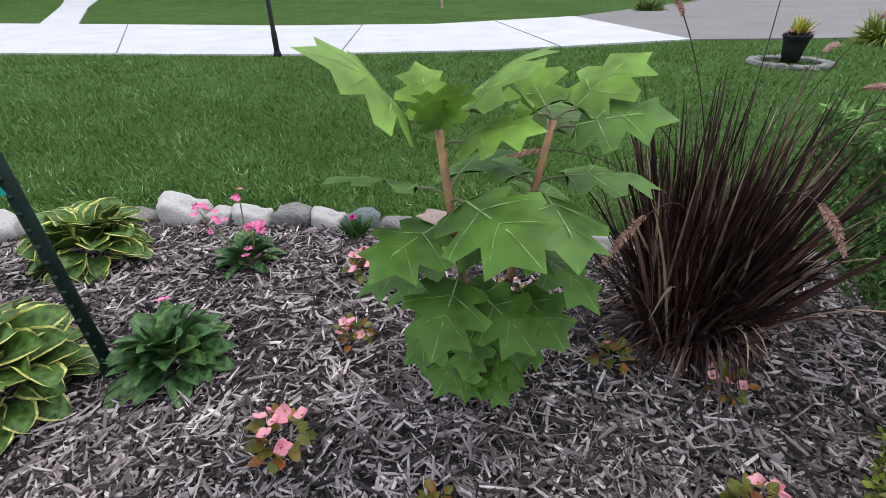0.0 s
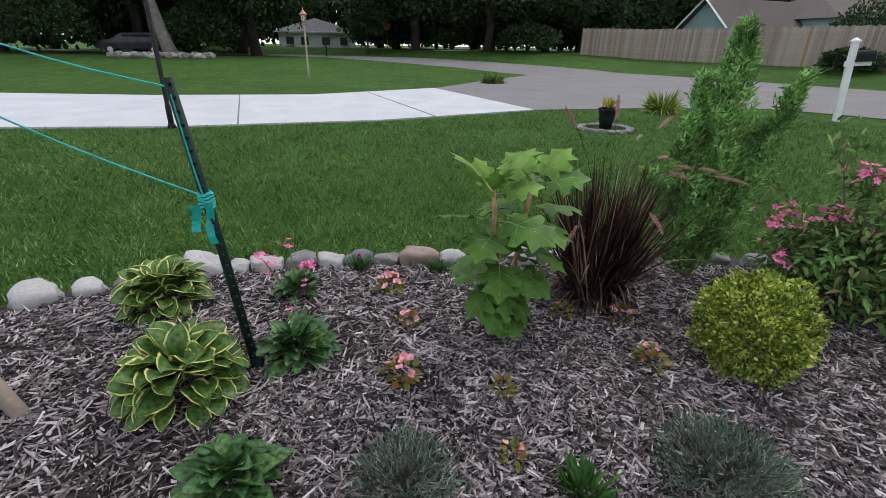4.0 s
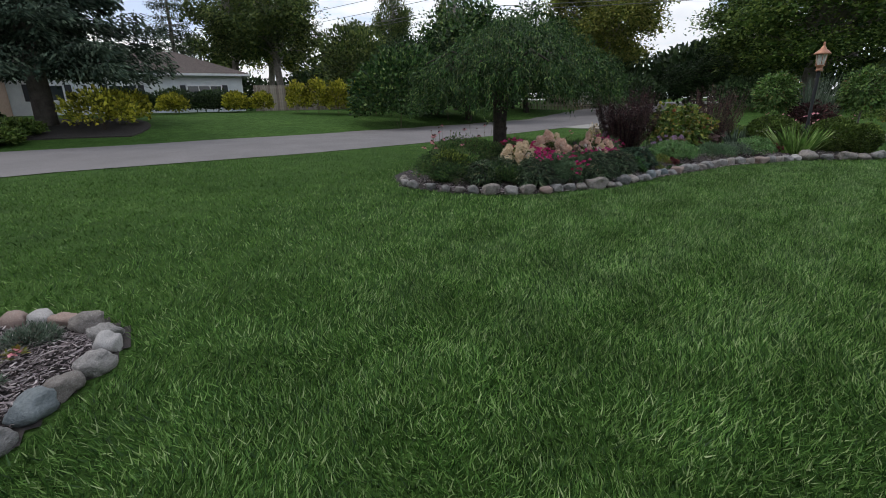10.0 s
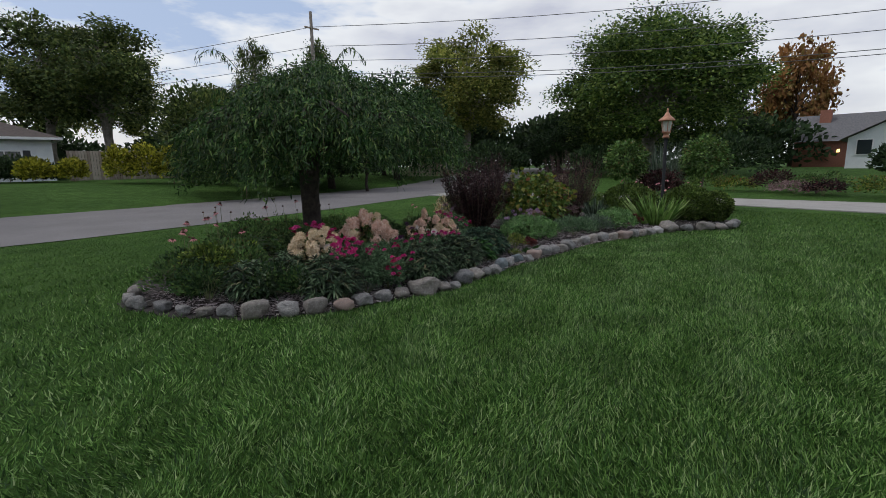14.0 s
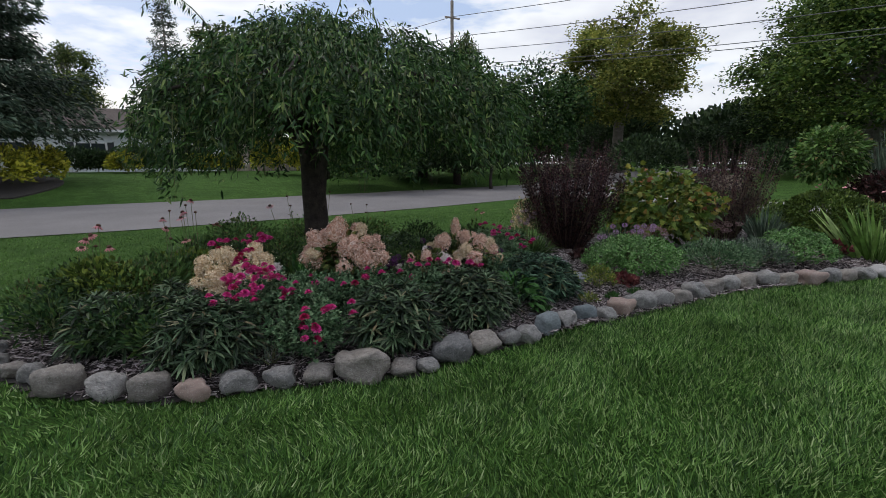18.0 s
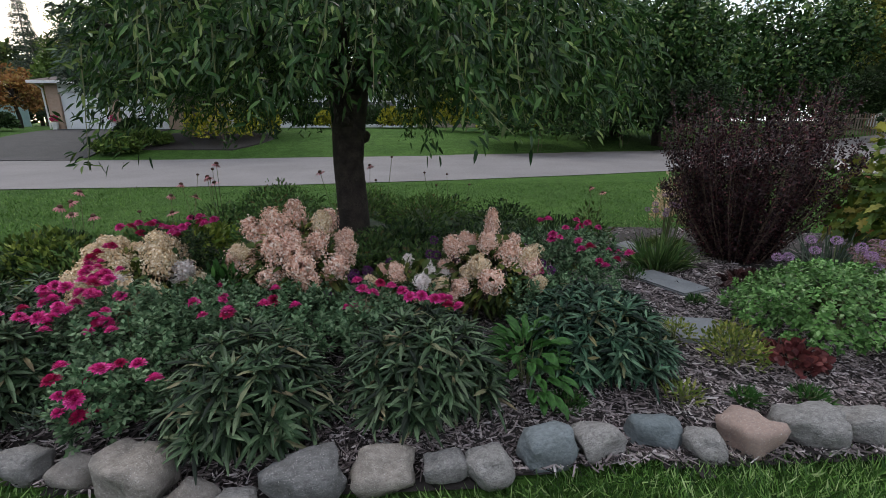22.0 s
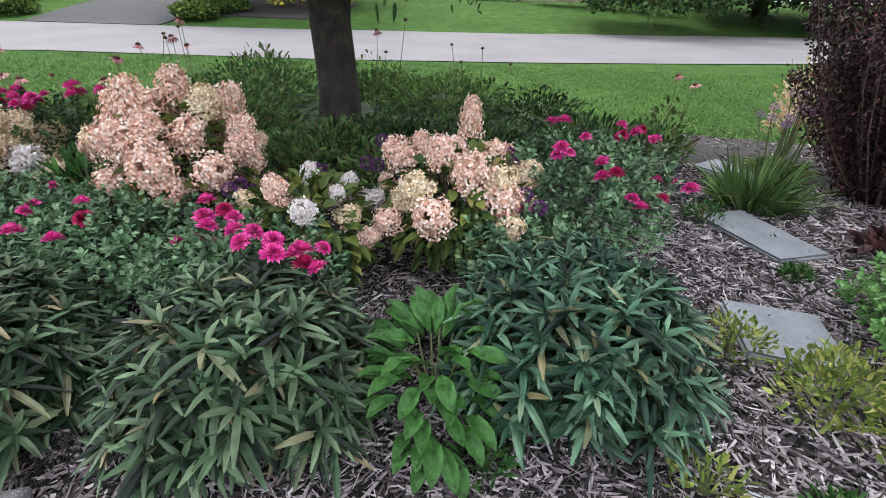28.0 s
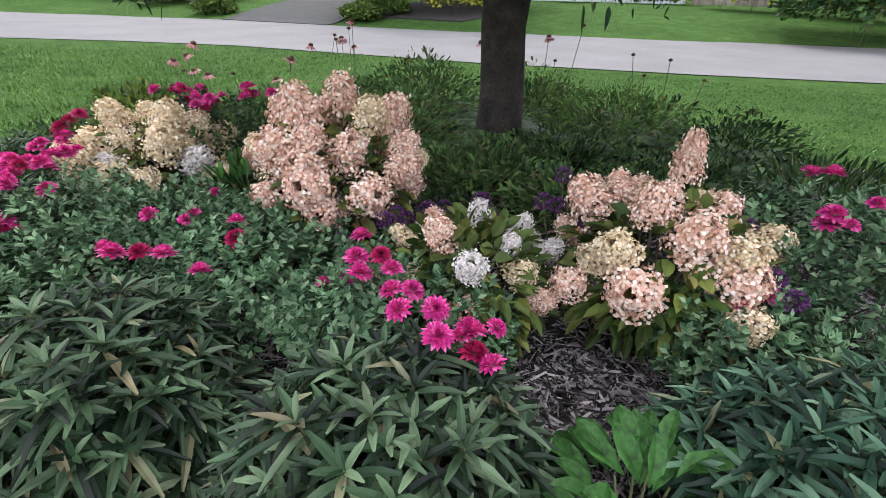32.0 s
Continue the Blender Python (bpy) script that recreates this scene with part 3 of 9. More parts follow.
def stone_mesh(name, mat, seed, sub=3, rough=0.22):
    bm = bmesh.new()
    bmesh.ops.create_icosphere(bm, subdivisions=sub, radius=0.5)
    off = Vector((seed * 3.7, seed * 1.3, seed * 2.1))
    for v in bm.verts:
        p = v.co.copy()
        flat = p.normalized()
        for ax in range(3):
            flat[ax] = math.copysign(abs(flat[ax]) ** 0.75, flat[ax])
        k = 1 + rough * 2 * noise.noise(p * 1.8 + off) + rough * 0.95 * noise.noise(p * 3.6 + off) + rough * 0.25 * noise.noise(p * 10 + off)
        v.co = flat * 0.5 * k
    me = bpy.data.meshes.new(name)
    bm.to_mesh(me)
    bm.free()
    for p in me.polygons:
        p.use_smooth = True
    me.materials.append(mat)
    return me


STONE_MESHES = {key: [stone_mesh("stone", m, 3 * i + 11 * k) for k in range(4)] for i, (key, m) in enumerate(ROCKS.items())}
STONE_WORDS = {"g": "rounded grey fieldstone in the bed edging", "t": "rounded tan-brown fieldstone in the bed edging", "b": "smooth blue-grey fieldstone in the bed edging", "p": "speckled pink granite stone in the bed edging", "w": "pale speckled granite stone in the bed edging"}


def stone(x, y, z, w, key, group, turn, tall=0.7, deep=0.85):
    ob = new("edging_stone", STONE_MESHES[key][int(rng.integers(4))])
    ob.matrix_basis = pose(x, y, z + w * tall * 0.28, 0, 0, turn) @ Matrix.Diagonal((w * 0.94, w * deep * 0.80, w * tall * 0.82, 1))
    return tagged(ob, STONE_WORDS[key], "stone", group)


def shell_points(n, rx, ry, rz, inner=0.55, low=-0.5):
    """Places in the outer part of an ellipsoid and the way out of it."""
    u = randn(int(n * 2.2) + 40)
    u = norm(u)
    u = u[u[:, 2] > low][:n]
    while len(u) < n:
        e = norm(randn(n))
        u = np.concatenate([u, e[e[:, 2] > low]])[:n]
    r = inner + (1 - inner) * rng.random(n) ** 0.5
    return u * r[:, None] * (rx, ry, rz), u


def lumpy(p, u, amount, scale, seed):
    k = np.array([noise.noise(Vector(q) * scale + Vector((seed, 0, 0))) for q in u])
    return p * (1 + amount * k)[:, None]


def twigs(geo, n, r, h, lean, mat=0, rad=0.004, z0=0.0):
    for _ in range(n):
        a = rng.random() * 2 * np.pi
        out = rng.random() * lean
        top = np.array([np.cos(a) * r * out, np.sin(a) * r * out, h * (0.6 + 0.35 * rng.random())])
        mid = top * (0.45, 0.45, 0.55) + rng.normal(size=3) * 0.03 * r
        tube(geo, [(0.12 * top[0], 0.12 * top[1], z0), mid, top], [rad * 1.5, rad, rad * 0.4], 4, mat)


def bush_parts(ob, mat, rx, ry, h, n, length, width, shape=T_QUAD, inner=0.45, lump=0.25, up=0.5, droop=0.0, twig=TWIG_BROWN, ntwig=10, low=-0.6, centre=0.5, scale=2.2):
    g = Geo()
    p, u = shell_points(n, rx, ry, h * 0.5, inner, low)
    p = lumpy(p, u, lump, scale, rng.random() * 50)
    p[:, 2] += h * centre
    keep = p[:, 2] > 0.01
    p, u = p[keep], u[keep]
    k = len(p)
    d = norm(u * 0.8 + UP * up + randn(k) * 0.45)
    nn = norm(u + UP * 0.5 + randn(k) * 0.5)
    leaves(g, shape, p, d, nn, length * (0.7 + 0.6 * rng.random(k)), width * (0.7 + 0.6 * rng.random(k)), 0, droop)
    part("foliage", g.mesh("foliage", mat), ob)
    if ntwig:
        t = Geo()
        twigs(t, ntwig, max(rx, ry), h, 0.9)
        part("branches", t.mesh("branches", twig), ob)
    return ob


# ---------------------------------------------------------------- the lie of the land
ROAD_Y = [-80, -60, -40, -28, -20, -14, -10, -6, 0, 3, 6, 9.4, 22.6, 28, 33.5, 38, 46, 60]
ROAD_NEAR = [40, 31, 24, 20, 17.5, 15.6, 14.6, 13.9, 13.6, 12.8, 11.6, 10.2, 11.2, 9.2, 5.8, 2.0, -8, -30]
ROAD_FAR = [52, 41, 33, 28.2, 25.6, 24.2, 23.3, 22.5, 21.9, 21.8, 21.7, 21.5, 18.6, 17.2, 13.8, 10.0, 0, -20]


def land(x, y):
    """Height of the ground."""
    x, y = np.asarray(x, float), np.asarray(y, float)
    u = np.clip((x - np.interp(y, ROAD_Y, ROAD_FAR)) / 12, 0, 1)
    e = 0.95 * (1 - (1 - u) ** 2)
    n = 0.4 * np.clip((y - 24) / 14, 0, 1) * np.clip(1 - u * 3, 0, 1)
    s = 0.75 * np.clip((-y - 27) / 18, 0, 1) * np.clip(1 - u * 3, 0, 1)
    return 0.08 + e + n + s


def inside(poly, x, y):
    x, y = np.asarray(x, float), np.asarray(y, float)
    hit = np.zeros(x.shape, bool)
    for (x0, y0), (x1, y1) in zip(poly, poly[1:] + poly[:1]):
        cross = ((y0 > y) != (y1 > y)) & (x < (x1 - x0) * (y - y0) / (y1 - y0 + 1e-12) + x0)
        hit ^= cross
    return hit


def edge_distance(poly, x, y, closed=True):
    p = np.stack([np.asarray(x, float), np.asarray(y, float)], -1)
    best = np.full(p.shape[:-1], 1e9)
    for a, b in zip(poly, poly[1:] + poly[:1] if closed else poly[1:]):
        a, b = np.array(a), np.array(b)
        t = np.clip(((p - a) @ (b - a)) / ((b - a) @ (b - a)), 0, 1)
        best = np.minimum(best, np.linalg.norm(p - (a + t[..., None] * (b - a)), axis=-1))
    return best


# stones: x, y, width, kind
STONES_1 = [
    (-1.15, 0.24, 0.2, "g"), (-0.9, 0.2, 0.22, "t"), (-0.66, 0.16, 0.2, "g"), (-0.45, 0.1, 0.2, "b"), (-0.26, 0.05, 0.18, "g"), (-0.07, -0.01, 0.19, "g"),
    (0.10, -0.08, 0.19, "p"), (0.25, -0.15, 0.17, "w"), (0.42, -0.22, 0.19, "g"), (0.62, -0.29, 0.21, "t"), (0.81, -0.38, 0.21, "b"), (1.06, -0.48, 0.28, "b"),
    (1.29, -0.57, 0.25, "p"), (1.59, -0.70, 0.30, "t"), (1.81, -0.86, 0.19, "w"), (2.06, -0.97, 0.22, "g"), (2.29, -1.09, 0.22, "b"), (2.43, -1.19, 0.19, "t"),
    (2.62, -1.33, 0.23, "g"), (2.87, -1.38, 0.2, "w"), (3.05, -1.36, 0.22, "g"), (3.25, -1.27, 0.23, "t"), (3.42, -1.12, 0.2, "p"), (3.54, -0.98, 0.2, "w"),
    (3.6, -0.81, 0.19, "p"), (3.66, -0.62, 0.22, "g"), (3.72, -0.38, 0.2, "g"), (3.68, -0.14, 0.2, "t"), (3.58, 0.1, 0.2, "g"), (3.42, 0.34, 0.2, "w"),
    (3.22, 0.56, 0.2, "g"), (2.98, 0.78, 0.18, "g"), (2.75, 0.98, 0.18, "b"), (2.5, 1.14, 0.17, "w"), (2.31, 1.25, 0.17, "w"), (2.14, 1.33, 0.18, "g"),
    (1.92, 1.44, 0.18, "g"), (1.7, 1.52, 0.18, "w"), (1.45, 1.6, 0.2, "g"), (1.2, 1.68, 0.18, "g"), (0.95, 1.74, 0.18, "w"), (0.7, 1.8, 0.2, "w"),
    (0.48, 1.86, 0.18, "w"), (0.27, 1.92, 0.2, "w"), (0.06, 1.97, 0.23, "p"), (-0.13, 2.02, 0.17, "g"), (-0.3, 2.06, 0.17, "b"), (-0.47, 2.08, 0.18, "w"),
    (-0.65, 2.12, 0.2, "g"), (-0.85, 2.13, 0.21, "w"), (-1.02, 2.16, 0.15, "w"), (-1.2, 2.17, 0.25, "w"), (-1.4, 2.17, 0.15, "t"), (-1.58, 2.11, 0.2, "g"),
    (-1.78, 2.08, 0.19, "w"), (-2.0, 2.02, 0.27, "w"), (-2.26, 1.94, 0.22, "g"), (-2.48, 1.8, 0.2, "w"), (-2.64, 1.6, 0.2, "g"),
]
STONES_2 = [
    (7.28, -5.80, 0.26, "t"), (7.02, -5.68, 0.24, "g"), (6.76, -5.70, 0.25, "g"), (6.41, -5.85, 0.24, "g"), (6.1, -5.95, 0.2, "g"), (5.88, -6.08, 0.21, "t"), (5.7, -6.23, 0.22, "g"), (5.46, -6.41, 0.33, "t"),
    (5.27, -6.67, 0.28, "g"), (5.12, -6.9, 0.29, "t"), (4.98, -7.13, 0.23, "p"), (4.97, -7.38, 0.26, "g"), (4.92, -7.62, 0.25, "g"), (4.86, -7.85, 0.23, "t"),
    (4.80, -8.11, 0.33, "t"), (4.70, -8.37, 0.18, "t"), (4.67, -8.53, 0.16, "g"), (4.76, -8.76, 0.32, "g"), (4.79, -9.06, 0.26, "t"), (4.80, -9.29, 0.18, "g"),
    (4.79, -9.47, 0.20, "g"), (4.88, -9.71, 0.26, "b"), (4.91, -9.96, 0.23, "g"), (4.96, -10.22, 0.21, "b"), (4.87, -10.40, 0.18, "g"), (4.92, -10.62, 0.25, "p"),
    (4.94, -10.91, 0.31, "g"), (4.92, -11.17, 0.24, "g"), (4.89, -11.42, 0.23, "t"), (4.93, -11.72, 0.28, "g"), (4.96, -12.02, 0.26, "t"), (4.95, -12.3, 0.26, "g"),
    (4.92, -12.58, 0.27, "t"), (4.87, -12.87, 0.27, "g"), (4.76, -13.12, 0.23, "t"), (4.67, -13.4, 0.3, "p"), (4.62, -13.7, 0.26, "g"), (4.56, -13.98, 0.26, "t"),
    (4.5, -14.26, 0.26, "g"), (4.45, -14.55, 0.27, "w"), (4.36, -14.95, 0.42, "t"), (4.1, -15.28, 0.26, "g"), (3.85, -15.6, 0.34, "t"), (3.58, -15.85, 0.26, "t"),
    (3.46, -16.2, 0.30, "g"), (3.5, -16.55, 0.30, "g"),
]
BED_1 = [(x, y) for x, y, _, _ in STONES_1] + [(-2.72, 1.2), (-2.5, 0.6), (-1.9, 0.3)]
BED_2 = [(x, y) for x, y, _, _ in STONES_2] + [(3.8, -17.6), (4.6, -18.2), (6.2, -18.3), (7.6, -17.4), (8.3, -15.5), (8.9, -13.5), (9.2, -11.5), (9.3, -9.5), (9.2, -8.0), (8.8, -6.9), (8.1, -6.1), (7.6, -5.9)]


def bed_height(poly, x, y):
    return 0.085 + 0.10 * (1 - np.exp(-edge_distance(poly, x, y) / 0.35))


def bed_1(x, y):
    return float(bed_height(BED_1, np.array([x]), np.array([y]))[0])


def bed_2(x, y):
    return float(bed_height(BED_2, np.array([x]), np.array([y]))[0])


def bed_mesh(name, poly, step, grow):
    c = np.mean(poly, axis=0)
    out = [tuple(np.array(p) + grow * (np.array(p) - c) / np.linalg.norm(np.array(p) - c)) for p in poly]
    xs = np.arange(min(p[0] for p in out) - step, max(p[0] for p in out) + step, step)
    ys = np.arange(min(p[1] for p in out) - step, max(p[1] for p in out) + step, step)
    gx, gy = np.meshgrid(xs, ys)
    z = np.where(inside(poly, gx, gy), bed_height(poly, gx, gy), 0.092)
    k = np.arange(gx.size).reshape(gx.shape)
    f = np.stack([k[:-1, :-1], k[:-1, 1:], k[1:, 1:], k[1:, :-1]], -1).reshape(-1, 4)
    mid = inside(out, gx.ravel()[f].mean(1), gy.ravel()[f].mean(1))
    g = Geo().add(np.stack([gx, gy, z], -1), f[mid])
    return g.mesh(name, SOIL, True)


# ---------------------------------------------------------------- ground, roads, drives
def steps(lo, hi, near_lo, near_hi, fine, coarse):
    return np.unique(np.r_[np.geomspace(1, 1 - lo + near_lo, coarse)[::-1] * -1 + 1 + near_lo, np.arange(near_lo, near_hi, fine), np.geomspace(1, 1 + hi - near_hi, coarse) - 1 + near_hi])


gx, gy = np.meshgrid(steps(-600, 700, -40, 70, 1.2, 14), steps(-600, 600, -70, 60, 1.2, 14))
k = np.arange(gx.size).reshape(gx.shape)
ground = Geo().add(np.stack([gx, gy, land(gx, gy)], -1), np.stack([k[:-1, :-1], k[:-1, 1:], k[1:, 1:], k[1:, :-1]], -1).reshape(-1, 4))
structure("ground", ground.mesh("ground", LAWN, True), "mown green lawn running out to the horizon", "lawn")

ys = np.arange(-80, 60.01, 1.0)
across = np.linspace(0, 1, 7)
xn, xf = np.interp(ys, ROAD_Y, ROAD_NEAR), np.interp(ys, ROAD_Y, ROAD_FAR)
rx = xn[:, None] + across[None] * (xf - xn)[:, None]
ry = np.repeat(ys[:, None], 7, 1)
k = np.arange(rx.size).reshape(rx.shape)
rf = np.stack([k[:-1, :-1], k[:-1, 1:], k[1:, 1:], k[1:, :-1]], -1).reshape(-1, 4)
road = Geo().add(np.stack([rx, ry, land(np.minimum(rx, xf[:, None]), ry) + 0.016 + 0.05 * (1 - (2 * across[None] - 1) ** 2)], -1), rf)
structure("road", road.mesh("road", ASPHALT, True), "pale worn asphalt residential street without kerbs", "road")


def slab(name, near, far, z, mat, label, category, thick=0.1, cuts=6):
    """A paved strip between two edges of equal count, lying on the land."""
    near, far = np.array(near, float), np.array(far, float)
    t = np.linspace(0, 1, cuts)
    p = near[:, None] + t[None, :, None] * (far - near)[:, None]
    top = np.concatenate([p, (land(p[..., 0], p[..., 1]) + z)[..., None]], -1)
    k = np.arange(top[..., 0].size).reshape(top.shape[:2])
    f = np.stack([k[:-1, :-1], k[:-1, 1:], k[1:, 1:], k[1:, :-1]], -1).reshape(-1, 4)
    g = Geo().add(top, f)
    rim = np.r_[k[0], k[1:, -1], k[-1, :-1][::-1], k[1:-1, 0][::-1]]
    flat = top.reshape(-1, 3)[rim]
    low = flat - (0, 0, thick)
    m = len(rim)
    i = np.arange(m)
    g.add(np.concatenate([flat, low]), np.stack([i, (i + 1) % m, m + (i + 1) % m, m + i], 1))
    return structure(name, g.mesh(name, mat), label, category)


slab("driveway_concrete", [(-16, 10.2), (-8, 9.1), (-2.5, 8.15), (1.0, 8.2), (4.6, 9.1)], [(-16, 17.2), (-10.6, 15.7), (-4, 13.7), (0, 13.3), (4.0, 15.0)], 0.03, CONCRETE, "pale new concrete driveway slab with control joints", "driveway")
slab("driveway_apron", [(4.62, 9.1), (7.5, 8.9), (10.9, 8.1)], [(4.02, 15.0), (7.4, 18.6), (11.6, 22.6)], 0.024, ASPHALT, "grey asphalt apron joining driveway and street", "driveway")
slab("front_walk", [(-12.2, 16.2), (-19, 27), (-27, 39.5)], [(-10.7, 15.72), (-17, 26), (-23, 37.5)], 0.028, CONCRETE, "pale concrete front walk across the lawn", "path")
DRIVE_X = [21.4 + 0.8 * i for i in range(15)]
slab("driveway_dark", [(x, 8.9 + 0.22 * (x - 21.4)) for x in DRIVE_X], [(x, 3.2 + 0.16 * (x - 21.4)) for x in DRIVE_X], 0.045, ASPHALT_NEW, "dark sealed asphalt driveway in front of a garage", "driveway", cuts=8)
slab("driveway_south", [(-14, -21.0), (1.6, -21.8), (4.7, -22.4), (9, -22.6), (17.9, -21)], [(-14, -25.2), (1.9, -25.6), (5.3, -25.6), (9, -25.4), (19.4, -25)], 0.03, CONCRETE_OLD, "worn grey concrete driveway behind the far flower bed", "driveway")
joints = [((-1.85, 13.3), (-1.5, 8.2)), ((1.6, 13.8), (2.1, 8.45)), ((-8.8, 15.0), (-5.4, 8.7))]
for (x0, y0), (x1, y1) in joints:
    g = Geo()
    tube(g, [(x0, y0, 0.108), ((x0 + x1) / 2, (y0 + y1) / 2, 0.108), (x1, y1, 0.108)], 0.014, 6)
    tagged(new("control_joint", g.mesh("control_joint", JOINT)), "dark control joint across the concrete drive", "joint", "joints in the drive", "structure")

structure("bed_north", bed_mesh("bed_north", BED_1, 0.06, 0.16), "raised flower bed soil under bark mulch", "flower bed")
structure("bed_south", bed_mesh("bed_south", BED_2, 0.06, 0.12), "raised flower bed soil under bark mulch", "flower bed")
for row, group in ((STONES_1, "stones round the north bed"), (STONES_2, "stones round the south bed")):
    for i, (x, y, w, key) in enumerate(row):
        x0, y0 = row[max(i - 1, 0)][:2]
        x1, y1 = row[min(i + 1, len(row) - 1)][:2]
        a = math.degrees(math.atan2(y1 - y0, x1 - x0))
        if row is STONES_2 and y > -7.9:
            w *= 0.84
        stone(x, y, 0.085 if row is STONES_1 else 0.105, w, key, group, a + float(rng.uniform(-10, 10)), float(rng.uniform(0.66, 0.86)), float(rng.uniform(0.8, 1.0)))
for x, y, w, d, a in ((6.70, -11.22, 0.52, 0.32, 22), (5.85, -10.94, 0.36, 0.34, -8), (7.75, -11.45, 0.4, 0.3, 35)):
    me = bevelled("stepping_stone", (-w / 2, -d / 2, -0.03), (w / 2, d / 2, 0.03), STEP_STONE, 0.012)
    for v in me.vertices:
        v.co.x += 0.05 * noise.noise(v.co * 9 + Vector((x, y, 0)))
        v.co.y += 0.05 * noise.noise(v.co * 9 + Vector((y, x, 3)))
    ob = new("stepping_stone", me)
    ob.matrix_basis = pose(x, y, bed_2(x, y) + 0.012, 0, 0, a)
    tagged(ob, "flat grey flagstone set in bark mulch", "stepping stone", "stepping stones through the bed")
big = stone(8.05, -10.75, 0.13, 0.34, "w", "stones round the south bed", 30, 0.6)

# ---------------------------------------------------------------- plants of the north bed
def hosta_leaf(k):
    rows, half = [0, 0.12, 0.32, 0.56, 0.78, 0.92, 1.0], [0.06, 0.34, 0.52, 0.53, 0.42, 0.23, 0.01]
    arch, cup = 0.30 + 0.08 * k, 0.16 + 0.05 * k
    v = []
    for y, w in zip(rows, half):
        for s in (-1, -0.83, 0, 0.83, 1):
            wave = 0.045 * math.sin(9 * y + 2 * s + k)
            v.append((s * w * 0.66, y, arch * y - (0.42 + 0.12 * k) * y * y + cup * (abs(s) * w) + wave * abs(s)))
    outer = [[5 * i + c, 5 * i + c + 1, 5 * i + c + 6, 5 * i + c + 5] for i in range(6) for c in (0, 3)]
    inner = [[5 * i + c, 5 * i + c + 1, 5 * i + c + 6, 5 * i + c + 5] for i in range(6) for c in (1, 2)]
    g = Geo().add(v, inner, 0)
    g.f.append((np.array(outer), 1))
    return g.mesh("leaf", [L_HOSTA, L_HOSTA_EDGE], True)


HOSTA_LEAVES = [hosta_leaf(k) for k in range(3)]


def hosta(x, y, size, n, label):
    ob = thing("hosta", label, "hosta", x, y, bed_1(x, y), "variegated hostas in the bed", float(rng.uniform(0, 360)))
    for i in range(n):
        f = i / n
        a = i * 137.5 + rng.uniform(-14, 14)
        rise = 58 - 66 * f ** 0.8 + rng.uniform(-22, 22)
        s = 0.95 * size * (0.22 + 0.11 * math.sin(3.14 * min(f + 0.25, 1)) + rng.uniform(-0.03, 0.04))
        r = size * (0.03 + 0.25 * f ** 0.8)
        m = pose(r * math.cos(radians(a)), r * math.sin(radians(a)), size * (0.21 * (1 - f ** 1.5) + 0.06), 0, 0, a - 90) @ pose(0, 0, 0, rise, rng.uniform(-34, 34), rng.uniform(-25, 25)) @ Matrix.Scale(s, 4)
        part("leaf", HOSTA_LEAVES[i % 3], ob, m)
    return ob


hosta(-1.10, 0.95, 0.50, 84, "large hosta clump with yellow-edged green leaves")
hosta(-1.31, 1.68, 0.47, 84, "dense hosta clump with pale yellow leaf margins")


def broad_leaf(mat, k, wide, arch=0.30, drop=0.45):
    """One oval leaf, cupped along its midrib, with a wavy edge."""
    rows, half = [0, 0.14, 0.34, 0.56, 0.76, 0.92, 1.0], [0.03, 0.16, 0.36, 0.46, 0.40, 0.2, 0.01]
    v = [(s * w * wide, y, arch * y - drop * y * y + 0.22 * abs(s) * w + 0.03 * abs(s) * math.sin(13 * y + 3 * s + 2 * k)) for y, w in zip(rows, half) for s in (-1, 0, 1)]
    f = [[3 * i + c, 3 * i + c + 1, 3 * i + c + 4, 3 * i + c + 3] for i in range(6) for c in (0, 1)]
    return Geo().add(v, f).mesh("leaf", mat, False)


def rosette(x, y, size, n, label, flowers=0, name="leafy_perennial", meshes=None, z=None):
    ob = thing(name, label, "perennial", x, y, bed_1(x, y) if z is None else z)
    for i in range(n):
        f = i / n
        a = i * 137.5 + rng.uniform(-14, 14)
        r = size * 0.16 * f
        rise = 66 - 62 * f + rng.uniform(-12, 12)
        m = pose(r * math.cos(radians(a)), r * math.sin(radians(a)), size * (0.14 * (1 - f) + 0.04), 0, 0, a - 90) @ pose(0, 0, 0, rise, rng.uniform(-25, 25), 0) @ Matrix.Scale(size * rng.uniform(0.30, 0.44), 4)
        part("leaf", (meshes or ROSETTE_LEAVES)[i % 4], ob, m)
    for _ in range(flowers):
        part("flower", FLOWER_SMALL, ob, pose(rng.uniform(-0.3, 0.3) * size, rng.uniform(-0.3, 0.3) * size, size * rng.uniform(0.42, 0.55), 20, 0, rng.uniform(0, 360)) @ Matrix.Scale(0.045, 4), "pink five-petalled flower")
    return ob


def open_flower(name, petals, mat, curl=0.35, broad=0.62):
    g = Geo()
    a = np.arange(petals) * 2 * np.pi / petals
    out = np.stack([np.cos(a), np.sin(a), 0 * a], 1)
    leaves(g, T_LEAF, out * 0.06, norm(out + UP * curl), norm(UP - out * curl), 0.5, broad * 0.75, 0)
    return g.mesh(name, mat)


